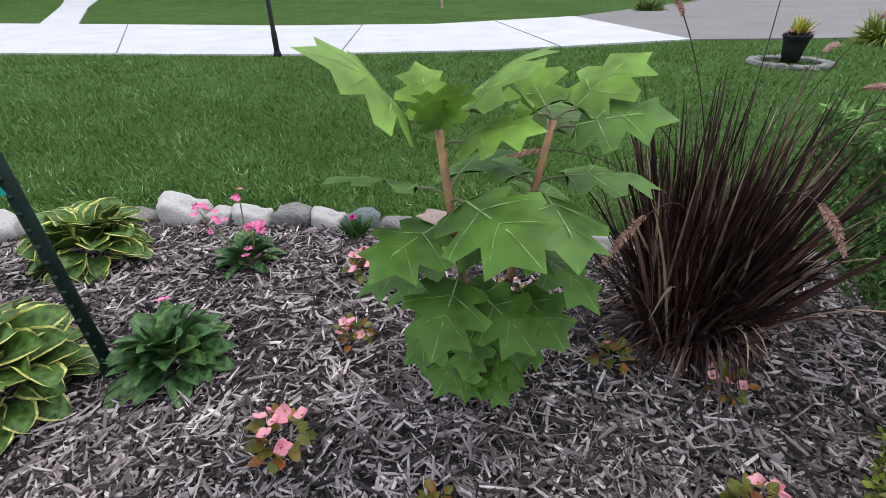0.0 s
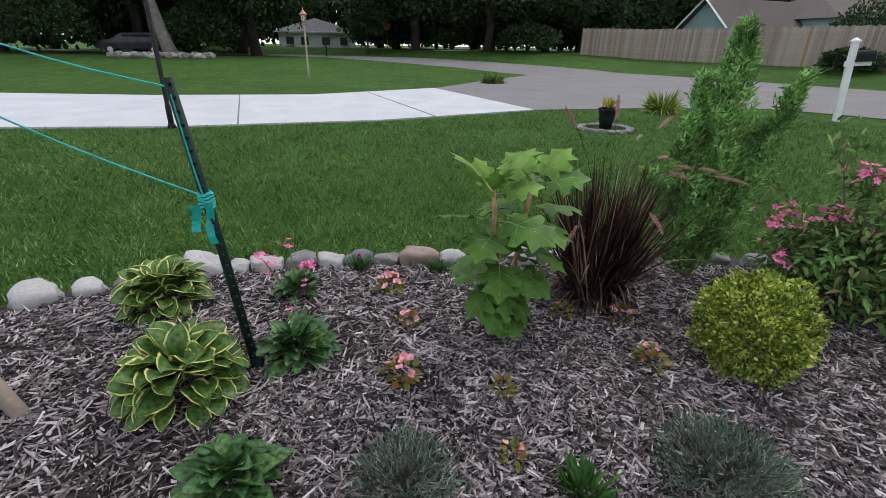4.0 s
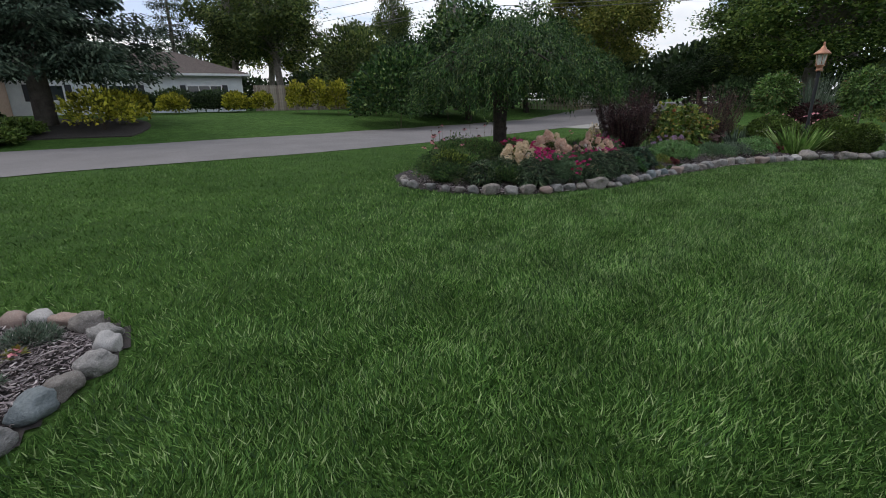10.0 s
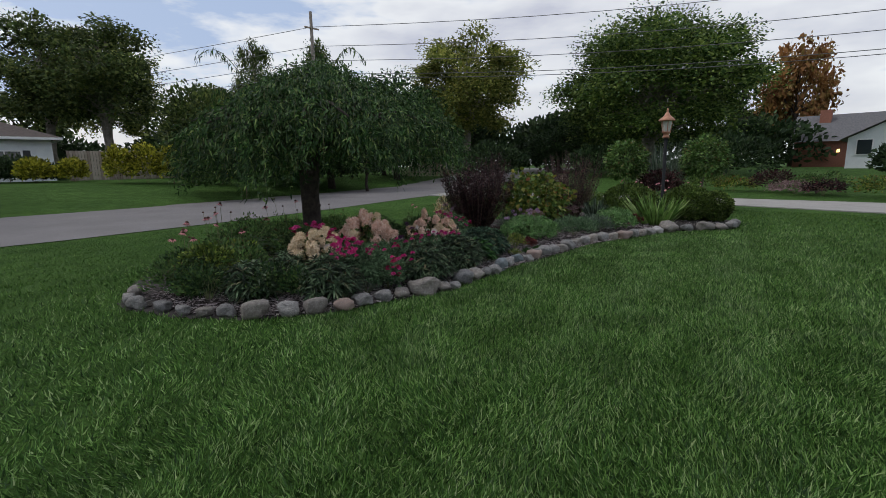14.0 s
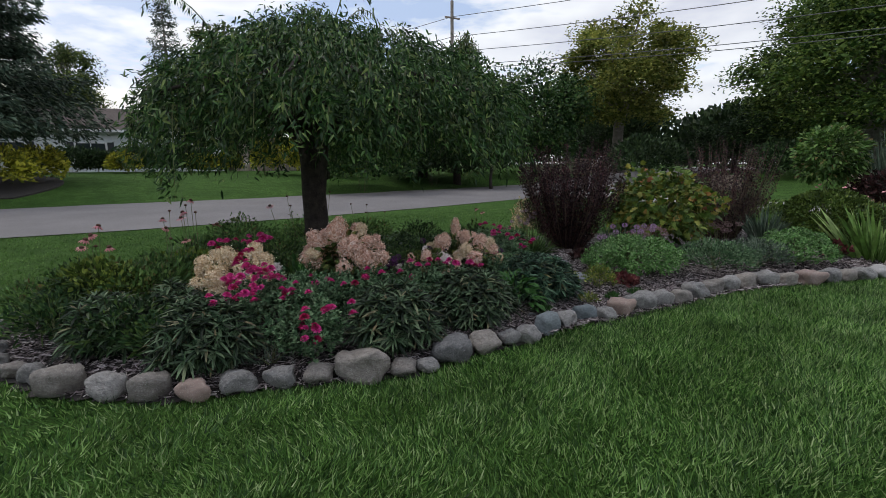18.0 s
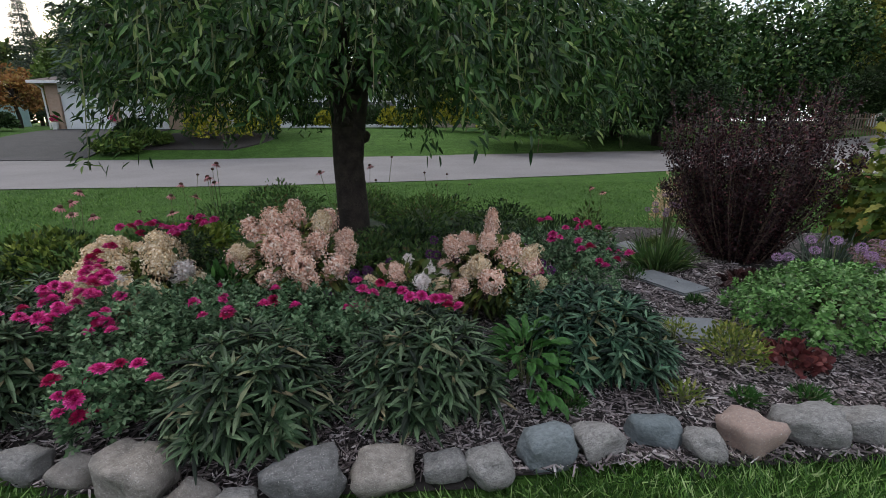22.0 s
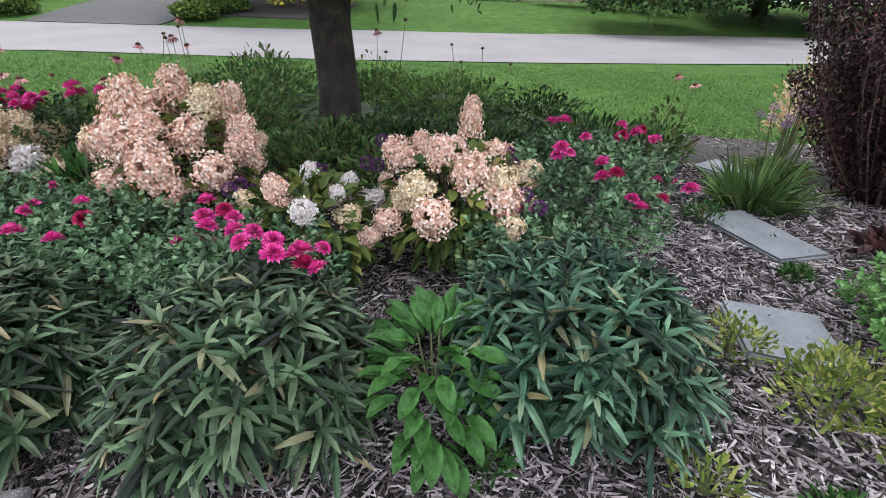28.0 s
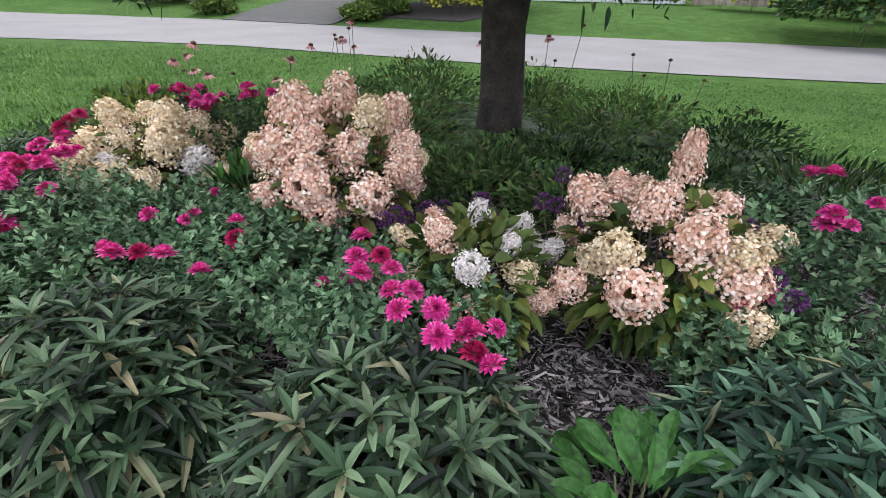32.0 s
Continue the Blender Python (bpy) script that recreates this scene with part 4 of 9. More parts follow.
def pompom(name, mat, rings=7, per=15):
    """A domed double flower: rings of petals, the outer ones flat, the inner ones short and upright."""
    g = Geo()
    for r in range(rings):
        q = r / (rings - 1)
        el = radians(4 + 80 * q)
        a = np.arange(per) * 2 * np.pi / per + r * 0.4
        out = np.stack([np.cos(a) * np.cos(el), np.sin(a) * np.cos(el), np.full(per, np.sin(el))], 1)
        o = np.stack([np.cos(a), np.sin(a), 0 * a], 1) * 0.10 * (1 - q) + UP * 0.10 * q
        leaves(g, T_LEAF, o, norm(out + randn(per) * 0.09), norm(UP * 1.2 - out * 0.3 + randn(per) * 0.12), 0.42 - 0.14 * q, 0.20 - 0.04 * q, 0, 0.12 * (1 - q))
    return g.mesh(name, mat)


ROSETTE_LEAVES = [broad_leaf(m, k, 0.5) for k, m in enumerate((L_ROSETTE, L_ROSETTE, L_ROSETTE_PALE, L_ROSETTE))]
FLOWER_SMALL = open_flower("flower", 5, P_PINK)
FLOWER_SOFT = open_flower("flower", 4, P_SOFT, 0.7, 0.9)
MUM_FLOWERS = [pompom("flower", P_MUM), pompom("flower", P_MUM_DEEP)]

rosette(-0.69, 1.06, 0.34, 70, "low dark green leathery perennial beside the stake", 1)
rosette(-0.90, 0.48, 0.34, 60, "dark green leathery perennial with broad leaves", 0)
ob = rosette(-0.68, 1.62, 0.28, 40, "dark-leaved perennial with bright pink flower clusters", 0)
for cx, cy, cz, n, s in ((0.06, -0.02, 0.17, 9, 0.04), (0.03, -0.06, 0.09, 3, 0.035), (-0.16, 0.05, 0.22, 8, 0.035), (-0.02, 0.1, 0.26, 5, 0.03), (-0.13, 0.08, 0.15, 6, 0.03)):
    for _ in range(n):
        part("flower", FLOWER_SMALL, ob, pose(cx + rng.normal() * 0.022, cy + rng.normal() * 0.02, cz + rng.normal() * 0.015, rng.uniform(-10, 60), 0, rng.uniform(0, 360)) @ Matrix.Scale(s, 4))
    g = Geo()
    tube(g, [(0.3 * cx, 0.3 * cy, 0.02), (0.7 * cx, 0.7 * cy, cz * 0.6), (cx, cy, cz)], 0.003, 4)
    part("stem", g.mesh("stem", TWIG), ob)


def begonia(x, y, size, flowers, height=None):
    ob = thing("begonia", "small bronze-leaved begonia with soft pink flowers", "begonia", x, y, (height or bed_1)(x, y), "small begonias dotted over the mulch")
    g = Geo()
    n = 34
    p, u = shell_points(n, size * 0.38, size * 0.42, size * 0.36, 0.3, -0.1)
    p[:, 2] += size * 0.24
    leaves(g, T_LEAF, p, norm(u + randn(n) * 0.3), norm(UP + u * 0.3 + randn(n) * 0.3), size * 0.26, size * 0.22, 0, 0.15)
    part("foliage", g.mesh("foliage", L_BEGONIA), ob)
    for _ in range(flowers):
        q, _u = shell_points(1, size * 0.42, size * 0.42, size * 0.34, 0.85, 0.25)
        q = q[0]
        part("flower", FLOWER_SOFT, ob, pose(q[0], q[1], q[2] + size * 0.34, rng.uniform(10, 50), 0, rng.uniform(0, 360)) @ Matrix.Scale(size * 0.27, 4))
    return ob


for x, y, s, n in ((-0.21, 1.52, 0.16, 11), (-0.2, 1.15, 0.12, 6), (-0.31, 0.79, 0.15, 9), (0.04, 0.62, 0.1, 0), (0.68, 0.58, 0.14, 4), (0.80, 0.92, 0.12, 4), (0.54, 1.04, 0.12, 1), (-0.05, 0.33, 0.1, 3),
                   (2.3, -0.68, 0.13, 5), (2.69, -0.42, 0.13, 4), (3.08, -0.67, 0.15, 5), (2.86, -0.95, 0.12, 4), (0.3, 1.35, 0.13, 5)):
    begonia(x, y, s, n)


def oak_leaf(k, mat):
    half = [(0.0, 0.0), (0.10, 0.05), (0.30, 0.00), (0.43, 0.13), (0.25, 0.28), (0.52, 0.38), (0.47, 0.51), (0.25, 0.57), (0.40, 0.77), (0.17, 0.81), (0.0, 1.0)]
    pts = half + [(-x, y) for x, y in half[-2:0:-1]]

    def place(x, y, lift=0.0):
        return (x, y, 0.22 * y - (0.34 + 0.1 * k) * y * y - 0.30 * x * x + 0.02 * math.sin(11 * y + 5 * x + k) + lift)

    g = Geo()
    spine = [(0.0, 0.02), (0.0, 0.3), (0.0, 0.55), (0.0, 0.78)]
    v = [place(x, y) for x, y in pts] + [place(x, y) for x, y in spine]
    n = len(pts)
    ring = []
    for i in range(n):
        a, b = i, (i + 1) % n
        ym = (pts[a][1] + pts[b][1]) / 2
        c = n + (0 if ym < 0.16 else 1 if ym < 0.44 else 2 if ym < 0.68 else 3)
        ring.append([a, b, c])
    links = []
    for i in range(n):
        a = ring[i][2]
        b = ring[(i + 1) % n][2]
        if a != b:
            links.append([ring[i][1], b, a])
    g.add(v, ring + links, 0)
    for x, y in ((0.0, 0.97), (0.34, 0.08), (-0.34, 0.08), (0.49, 0.46), (-0.49, 0.46), (0.33, 0.74), (-0.33, 0.74)):
        y0 = 0.02 if abs(x) < 0.01 or y < 0.1 else 0.24 if y < 0.5 else 0.5
        w = 0.010 if abs(x) < 0.01 else 0.006
        d = np.array([x, y - y0]) / math.hypot(x, y - y0)
        q = []
        for t in (0, 0.33, 0.66, 1.0):
            cx, cy = x * t, y0 + (y - y0) * t
            ww = w * (1 - 0.7 * t)
            q += [place(cx - d[1] * ww, cy + d[0] * ww, 0.006), place(cx + d[1] * ww, cy - d[0] * ww, 0.006)]
        g.add(q, [[0, 1, 3, 2], [2, 3, 5, 4], [4, 5, 7, 6]], 1)
    return g.mesh("leaf", [mat, L_VEIN], True)


OAK_LEAVES = [oak_leaf(k, L_OAKLEAF) for k in range(3)]
OAK_NEW = [oak_leaf(k, L_OAKLEAF_NEW) for k in range(2)]


def oakleaf_hydrangea(x, y):
    z = bed_1(x, y)
    ob = thing("oakleaf_hydrangea", "young oakleaf hydrangea with large lobed green leaves", "shrub", x, y, z)
    stems = [[(0.02, 0.0, 0), (-0.02, -0.02, 0.30), (-0.06, -0.04, 0.56), (-0.08, -0.05, 0.72)], [(0.03, 0.02, 0), (0.07, 0.04, 0.3), (0.12, 0.06, 0.54), (0.15, 0.07, 0.70)], [(0.0, 0.03, 0), (0.03, 0.10, 0.22), (0.05, 0.16, 0.36)]]
    for s in stems:
        g = Geo()
        tube(g, s, np.linspace(0.011, 0.008, len(s)), 7)
        part("stem", g.mesh("stem", STEM_TAN, True), ob, None, "cinnamon-brown stem")
    # stem, height along it, compass of the leaf, its rise, length, young
    rows = [(0, 1.0, 200, 52, 0.26, 1), (0, 1.0, 20, 42, 0.25, 1), (0, 1.0, 110, 55, 0.14, 1), (0, 1.0, 290, 60, 0.13, 1), (0, 1.0, 250, 70, 0.10, 1), (0, 0.93, 340, 20, 0.18, 1),
            (1, 1.0, 190, 50, 0.16, 1), (1, 1.0, 20, 40, 0.22, 1), (1, 1.0, 100, 45, 0.18, 1), (1, 0.95, 335, 18, 0.22, 0), (1, 0.9, 80, 20, 0.2, 0),
            (0, 0.72, 175, 8, 0.25, 0), (0, 0.70, 300, 0, 0.25, 0), (0, 0.74, 60, 10, 0.22, 0), (1, 0.72, 355, 0, 0.25, 0), (1, 0.68, 280, -8, 0.26, 0), (1, 0.7, 130, 8, 0.2, 0),
            (0, 0.50, 195, -10, 0.22, 0), (0, 0.46, 255, -20, 0.21, 0), (1, 0.48, 315, -10, 0.22, 0), (1, 0.44, 10, -8, 0.21, 0), (0, 0.3, 205, -30, 0.19, 0), (0, 0.3, 275, -40, 0.15, 0),
            (1, 0.3, 340, -25, 0.19, 0), (1, 0.22, 290, -30, 0.12, 0), (0, 0.16, 240, -40, 0.12, 0), (1, 0.16, 350, -25, 0.14, 0), (2, 1.0, 30, 10, 0.2, 0), (2, 0.9, 330, 0, 0.2, 0), (2, 0.8, 150, 5, 0.18, 0), (0, 0.1, 300, -10, 0.11, 0), (1, 0.08, 250, 0, 0.1, 0),
            (0, 0.62, 230, -5, 0.22, 0), (0, 0.60, 330, -12, 0.22, 0), (1, 0.60, 225, -10, 0.22, 0), (1, 0.58, 60, 5, 0.2, 0), (0, 0.38, 160, -15, 0.2, 0), (1, 0.36, 300, -25, 0.2, 0), (1, 0.38, 240, -25, 0.2, 0), (0, 0.4, 310, -20, 0.2, 0), (0, 0.24, 240, -30, 0.17, 0), (1, 0.26, 20, -15, 0.18, 0), (0, 0.2, 330, -25, 0.15, 0), (1, 0.14, 270, -30, 0.14, 0), (2, 0.6, 280, -10, 0.18, 0), (2, 0.7, 220, -5, 0.17, 0)]
    for s, f, a, rise, length, young in rows:
        q = np.array(stems[s], float)
        t = f * (len(q) - 1)
        i = min(int(t), len(q) - 2)
        c = q[i] + (q[i + 1] - q[i]) * (t - i)
        out = np.array([math.cos(radians(a)), math.sin(radians(a)), 0.35])
        e = c + out * length * 0.22
        g = Geo()
        tube(g, [c, (c + e) / 2 + UP * 0.006, e], [0.004, 0.0035, 0.003], 5)
        part("leaf_stalk", g.mesh("leaf_stalk", TWIG), ob)
        m = pose(e[0], e[1], e[2], 0, 0, a - 90) @ pose(0, 0, 0, rise, rng.uniform(-22, 22), 0) @ Matrix.Scale(length * 0.84, 4)
        part("leaf", (OAK_NEW if young else OAK_LEAVES)[int(rng.integers(2))], ob, m)
    return ob


oakleaf_hydrangea(0.15, 0.93)


def fountain_grass(x, y, h, n, plumes, z, plume_mat, label):
    ob = thing("fountain_grass", label, "ornamental grass", x, y, z)
    g = Geo()
    a = rng.random(n) * 2 * np.pi
    out = np.stack([np.cos(a), np.sin(a), 0 * a], 1)
    spread = rng.random(n) ** 0.7
    o = out * (0.13 * h * rng.random(n) ** 0.5)[:, None]
    d = norm(out * (0.03 + 0.34 * spread ** 1.6)[:, None] + UP + randn(n) * 0.12)
    length = h * (0.42 + 0.56 * rng.random(n))
    leaves(g, T_LONG, o, d, norm(out + randn(n) * 0.6), length, 0.007 + 0.006 * rng.random(n), 0, 0.05 + 1.0 * spread * rng.random(n))
    k = n * 2 // 3
    b = rng.random(k) * 2 * np.pi
    out = np.stack([np.cos(b), np.sin(b), 0 * b], 1)
    leaves(g, T_LONG, out * 0.07 * h, norm(out * 0.65 + UP * 0.95 + randn(k) * 0.22), norm(UP + randn(k) * 0.5), h * (0.25 + 0.35 * rng.random(k)), 0.008, 0, 0.9 + 0.9 * rng.random(k))
    part("blades", g.mesh("blades", L_PURPLE_GRASS), ob)
    for a, lean, ln, drop in plumes:
        out = np.array([math.cos(radians(a)), math.sin(radians(a)), 0])
        t = np.linspace(0, 1, 17)
        pts = out * (lean * ln * t ** 2.0)[:, None] + UP * (ln * 1.1 * (t - drop * t ** 4))[:, None]
        s = Geo()
        tube(s, pts[:15], np.linspace(0.0025, 0.0013, 15), 4)
        stem = part("plume_stem", s.mesh("plume_stem", L_PURPLE_GRASS), ob)
        f = Geo()
        m = 380
        tt = 0.86 + 0.14 * rng.random(m)
        c = np.stack([np.interp(tt, t, pts[:, i]) for i in range(3)], 1)
        way = norm(np.gradient(pts, axis=0))
        axis = norm(np.stack([np.interp(tt, t, way[:, i]) for i in range(3)], 1))
        r = norm(np.cross(randn(m), axis))
        taper = 1.15 - 0.8 * np.abs((tt - 0.92) / 0.08)
        leaves(f, T_QUAD, c, norm(r + axis * 1.0), randn(m), 0.016 * h / 0.85 * np.clip(taper, 0.35, 1), 0.0026, 0)
        part("plume", f.mesh("plume", plume_mat), stem, None, "fuzzy arching seed plume")
    return ob


fountain_grass(0.80, 1.16, 0.90, 1300, [(175, 0.75, 0.84, 0.42), (170, 0.4, 0.9, 0.3), (150, 0.25, 1.0, 0.12), (60, 0.2, 1.02, 0.1), (20, 0.55, 0.95, 0.35), (350, 0.6, 0.98, 0.4), (335, 0.65, 0.95, 0.38), (300, 0.35, 0.95, 0.32), (270, 0.45, 0.85, 0.45), (215, 0.6, 0.8, 0.5), (40, 0.6, 1.0, 0.3), (5, 0.3, 1.05, 0.2), (320, 0.35, 0.95, 0.3)], bed_1(0.8, 1.16), P_PLUME, "purple fountain grass with dark blades and pink-brown plumes")
fountain_grass(3.55, 0.36, 0.62, 420, [(300, 0.7, 0.95, 0.35), (320, 0.8, 0.9, 0.4), (280, 0.6, 1.0, 0.35), (350, 0.7, 0.9, 0.35), (310, 0.9, 0.85, 0.55), (120, 0.3, 0.9, 0.2)], bed_1(3.5, 0.36), P_PLUME_TAN, "small purple fountain grass with pale tan plumes")


def juniper(x, y, h, spires, label):
    ob = thing("upright_juniper", label, "juniper", x, y, bed_1(x, y), "upright junipers in the bed")
    g = Geo()
    for sx, sy, lo, hi, r in spires:
        t = Geo()
        r = r * 0.62
        n = int(1900 * (hi - lo) * r / 0.2)
        f = rng.random(n) ** 0.85
        zz = lo + (hi - lo) * f
        prof = r * (np.sin(np.pi * np.clip(0.10 + 0.9 * f, 0, 1)) ** 0.55) * (1 - 0.35 * f)
        a = rng.random(n) * 2 * np.pi
        rad = prof * (0.35 + 0.65 * rng.random(n) ** 0.5) * (1 + 0.28 * np.sin(5 * a + 11 * f) + 0.38 * np.sin(26 * f + 3 * a + 40 * sx))
        out = np.stack([np.cos(a), np.sin(a), 0 * a], 1)
        lean = np.array([sx, sy, 0]) * (0.25 + 0.75 * f)[:, None]
        p = out * rad[:, None] + lean
        p[:, 2] = zz
        axis = norm(out * 0.42 + UP * 0.9 + randn(n) * 0.25)
        across = norm(np.cross(axis, out + randn(n) * 0.5))
        ln = 0.035 + 0.035 * rng.random(n)
        for j in range(4):
            s = (j + 0.5) / 4
            way = norm(axis + across * (0.9 if j % 2 else -0.9) + randn(n) * 0.25)
            leaves(g, T_SPIKE, p + axis * (ln * s)[:, None], way, norm(np.cross(axis, across) + randn(n) * 0.3), ln * 0.5, 0.012, 0)
        leaves(g, T_SPIKE, p, axis, norm(np.cross(axis, across)), ln * 1.1, 0.011, 0)
        tube(t, [(0, 0, 0), (sx * 0.5, sy * 0.5, (lo + hi) / 2), (sx, sy, hi * 0.93)], [0.018, 0.01, 0.003], 6)
        part("stem", t.mesh("stem", TWIG_BROWN), ob)
    part("foliage", g.mesh("foliage", L_JUNIPER), ob)
    return ob


juniper(1.50, 1.25, 1.35, [(0, 0, 0.10, 1.34, 0.21), (-0.10, 0.08, 0.05, 1.1, 0.17), (0.28, -0.15, 0.2, 1.12, 0.11), (0.16, -0.08, 0.1, 0.85, 0.14), (-0.30, 0.15, 0.1, 0.62, 0.12), (-0.15, 0.05, 0.05, 0.9, 0.16)], "tall upright green juniper with feathery sprays")
juniper(2.66, 0.40, 1.4, [(0, 0, 0.10, 1.42, 0.18), (-0.18, 0.11, 0.12, 0.95, 0.10), (0.08, -0.1, 0.15, 1.0, 0.17), (0.2, -0.12, 0.12, 0.8, 0.13), (-0.08, 0.02, 0.15, 0.8, 0.15), (0.02, 0.1, 0.3, 1.15, 0.13)], "slender upright juniper, bare and brown at its foot")


def ball_bush(x, y, w, h, label, n):
    ob = thing("golden_boxwood", label, "boxwood", x, y, bed_1(x, y), "golden boxwood balls")
    return bush_parts(ob, L_BOX_GOLD, w / 2, w / 2, h, n, 0.018, 0.013, T_QUAD, 0.5, 0.26, 0.35, 0, TWIG_BROWN, 14, -0.95, 0.48, 4.0)


ball_bush(1.05, 0.47, 0.43, 0.42, "round clipped boxwood with yellow-edged leaves", 10500)
ball_bush(2.84, 0.07, 0.54, 0.46, "round clipped boxwood with yellow-green leaves", 10500)


def weigela(x, y):
    ob = thing("weigela", "open arching weigela with bright pink flower clusters", "shrub", x, y, bed_1(x, y))
    t, g = Geo(), Geo()
    tips = [(0, 0.05, 0.70), (0.21, -0.32, 0.72), (-0.17, 0.26, 0.42), (-0.06, 0.12, 0.48), (0.07, -0.1, 0.44), (0.14, -0.22, 0.58), (-0.05, 0.2, 0.85), (0.1, -0.06, 0.80), (0.28, -0.42, 0.55), (0.3, -0.2, 0.85), (-0.25, 0.38, 0.6), (-0.3, 0.3, 0.3), (0.32, -0.4, 0.3), (-0.2, -0.25, 0.3), (0.0, -0.3, 0.33), (0.2, 0.2, 0.6), (-0.32, 0.02, 0.35), (0.1, 0.3, 0.4)]
    for q in tips:
        q = np.array(q, float)
        mid = q * (0.42, 0.42, 0.6) + rng.normal(size=3) * 0.02
        tube(t, [(0.03 * rng.normal(), 0.03 * rng.normal(), 0), mid, q], [0.007, 0.005, 0.002], 5)
        n = 105
        f = 0.25 + 0.75 * rng.random(n)
        c = np.where((f < 0.5)[:, None], mid * (f / 0.5)[:, None], mid + (q - mid) * ((f - 0.5) / 0.5)[:, None])
        c = c + randn(n) * 0.045
        out = norm(randn(n) + UP * 0.3)
        leaves(g, T_LEAF, c, out, norm(UP + randn(n) * 0.5), 0.045 + 0.03 * rng.random(n), 0.02, 0, 0.25)
    n = 1300
    p, u = shell_points(n, 0.40, 0.44, 0.22, 0.2, -0.9)
    p[:, 2] += 0.22
    p = p[p[:, 2] > 0.02]
    n = len(p)
    leaves(g, T_LEAF, p, norm(randn(n) + UP * 0.2), norm(UP + randn(n) * 0.5), 0.06, 0.026, 0, 0.3)
    part("branches", t.mesh("branches", TWIG_BROWN), ob)
    part("foliage", g.mesh("foliage", L_WEIGELA), ob)
    for q, n, sp in [(tips[0], 14, 0.04), (tips[1], 15, 0.05), (tips[2], 14, 0.05), (tips[3], 10, 0.05), (tips[4], 5, 0.025), (tips[5], 6, 0.03), ((-0.35, 0.1, 0.27), 5, 0.02), ((0.24, -0.45, 0.63), 3, 0.02), ((0.05, -0.05, 0.9), 2, 0.02)]:
        for _ in range(n * 2):
            part("flower", FLOWER_SMALL, ob, pose(q[0] + rng.normal() * sp, q[1] + rng.normal() * sp, q[2] + rng.normal() * sp * 0.7, rng.uniform(-30, 70), 0, rng.uniform(0, 360)) @ Matrix.Scale(rng.uniform(0.036, 0.052), 4))
    return ob


weigela(1.97, 0.74)
ob = thing("dark_weigela", "compact shrub with blackish-purple leaves", "shrub", 3.35, -0.36, bed_1(3.35, -0.36))
bush_parts(ob, L_MAROON, 0.27, 0.27, 0.38, 900, 0.07, 0.03, T_LEAF, 0.2, 0.3, 0.8, 0.1, TWIG_BROWN, 12, -0.4, 0.45)
ob = thing("burgundy_perennial", "fading burgundy perennial with one pink flower head", "perennial", 1.78, 0.04, bed_1(1.78, 0.04))
bush_parts(ob, L_MAROON, 0.15, 0.15, 0.26, 500, 0.03, 0.009, T_LEAF, 0.1, 0.3, 0.9, 0.1, TWIG_BROWN, 24, -0.5, 0.5)
for _ in range(7):
    part("flower", FLOWER_SMALL, ob, pose(0.05 + rng.normal() * 0.02, -0.02 + rng.normal() * 0.02, 0.29 + rng.normal() * 0.02, rng.uniform(0, 60), 0, 0) @ Matrix.Scale(0.035, 4))


def lavender(x, y, w, h):
    ob = thing("lavender", "low grey-green lavender mound on the mulch", "lavender", x, y, bed_1(x, y), "grey-green lavender mounds")
    g = Geo()
    n = int(2600 * w * w / 0.16)
    p, u = shell_points(n, w / 2, w / 2, h, 0.15, 0.0)
    p[:, 2] = np.abs(p[:, 2]) * (0.7 + 0.5 * rng.random(n))
    leaves(g, T_BLADE, p, norm(u * 0.7 + UP * 0.6 + randn(n) * 0.5), randn(n), 0.028 + 0.02 * rng.random(n), 0.0045, 0, 0.05)
    part("foliage", g.mesh("foliage", L_GREYGREEN), ob)
    t = Geo()
    twigs(t, 14, w * 0.5, h, 0.9)
    part("branches", t.mesh("branches", TWIG_BROWN), ob)


for q in ((-0.40, 0.35, 0.34, 0.13), (0.56, 0.08, 0.44, 0.14), (2.05, -0.50, 0.40, 0.13), (2.56, -0.78, 0.34, 0.12), (3.12, -0.98, 0.34, 0.10)):
    lavender(*q)


def small_green(x, y, w, h, z, flowers=0, mat=None, name="small_perennial", label="small fresh green perennial in the mulch", mesh=None):
    ob = thing(name, label, "perennial", x, y, z, "small green perennials")
    g = Geo()
    n = 90
    a = rng.random(n) * 2 * np.pi
    out = np.stack([np.cos(a), np.sin(a), 0 * a], 1)
    o = out * (w * 0.25 * rng.random(n))[:, None]
    leaves(g, T_STRAP, o, norm(out * (0.2 + 0.7 * rng.random(n))[:, None] + UP), norm(UP - out + randn(n) * 0.3), h * (0.6 + 0.6 * rng.random(n)), 0.014, 0, 0.2)
    part("foliage", g.mesh("foliage", mat or L_FRESH), ob)
    for _ in range(flowers):
        part("flower", mesh or MUM_FLOWERS[0], ob, pose(rng.normal() * w * 0.2, rng.normal() * w * 0.2, h * 1.0, 20, 0, 0) @ Matrix.Scale(0.035, 4))
    return ob


for x, y, w, h, n in ((0.10, 0.15, 0.17, 0.13, 0), (1.56, -0.40, 0.16, 0.1, 2), (1.17, -0.2, 0.15, 0.12, 0), (-0.31, 1.94, 0.18, 0.11, 1), (0.3, 1.72, 0.15, 0.1, 2), (0.12, 1.75, 0.14, 0.09, 0)):
    small_green(x, y, w, h, bed_1(x, y), n)


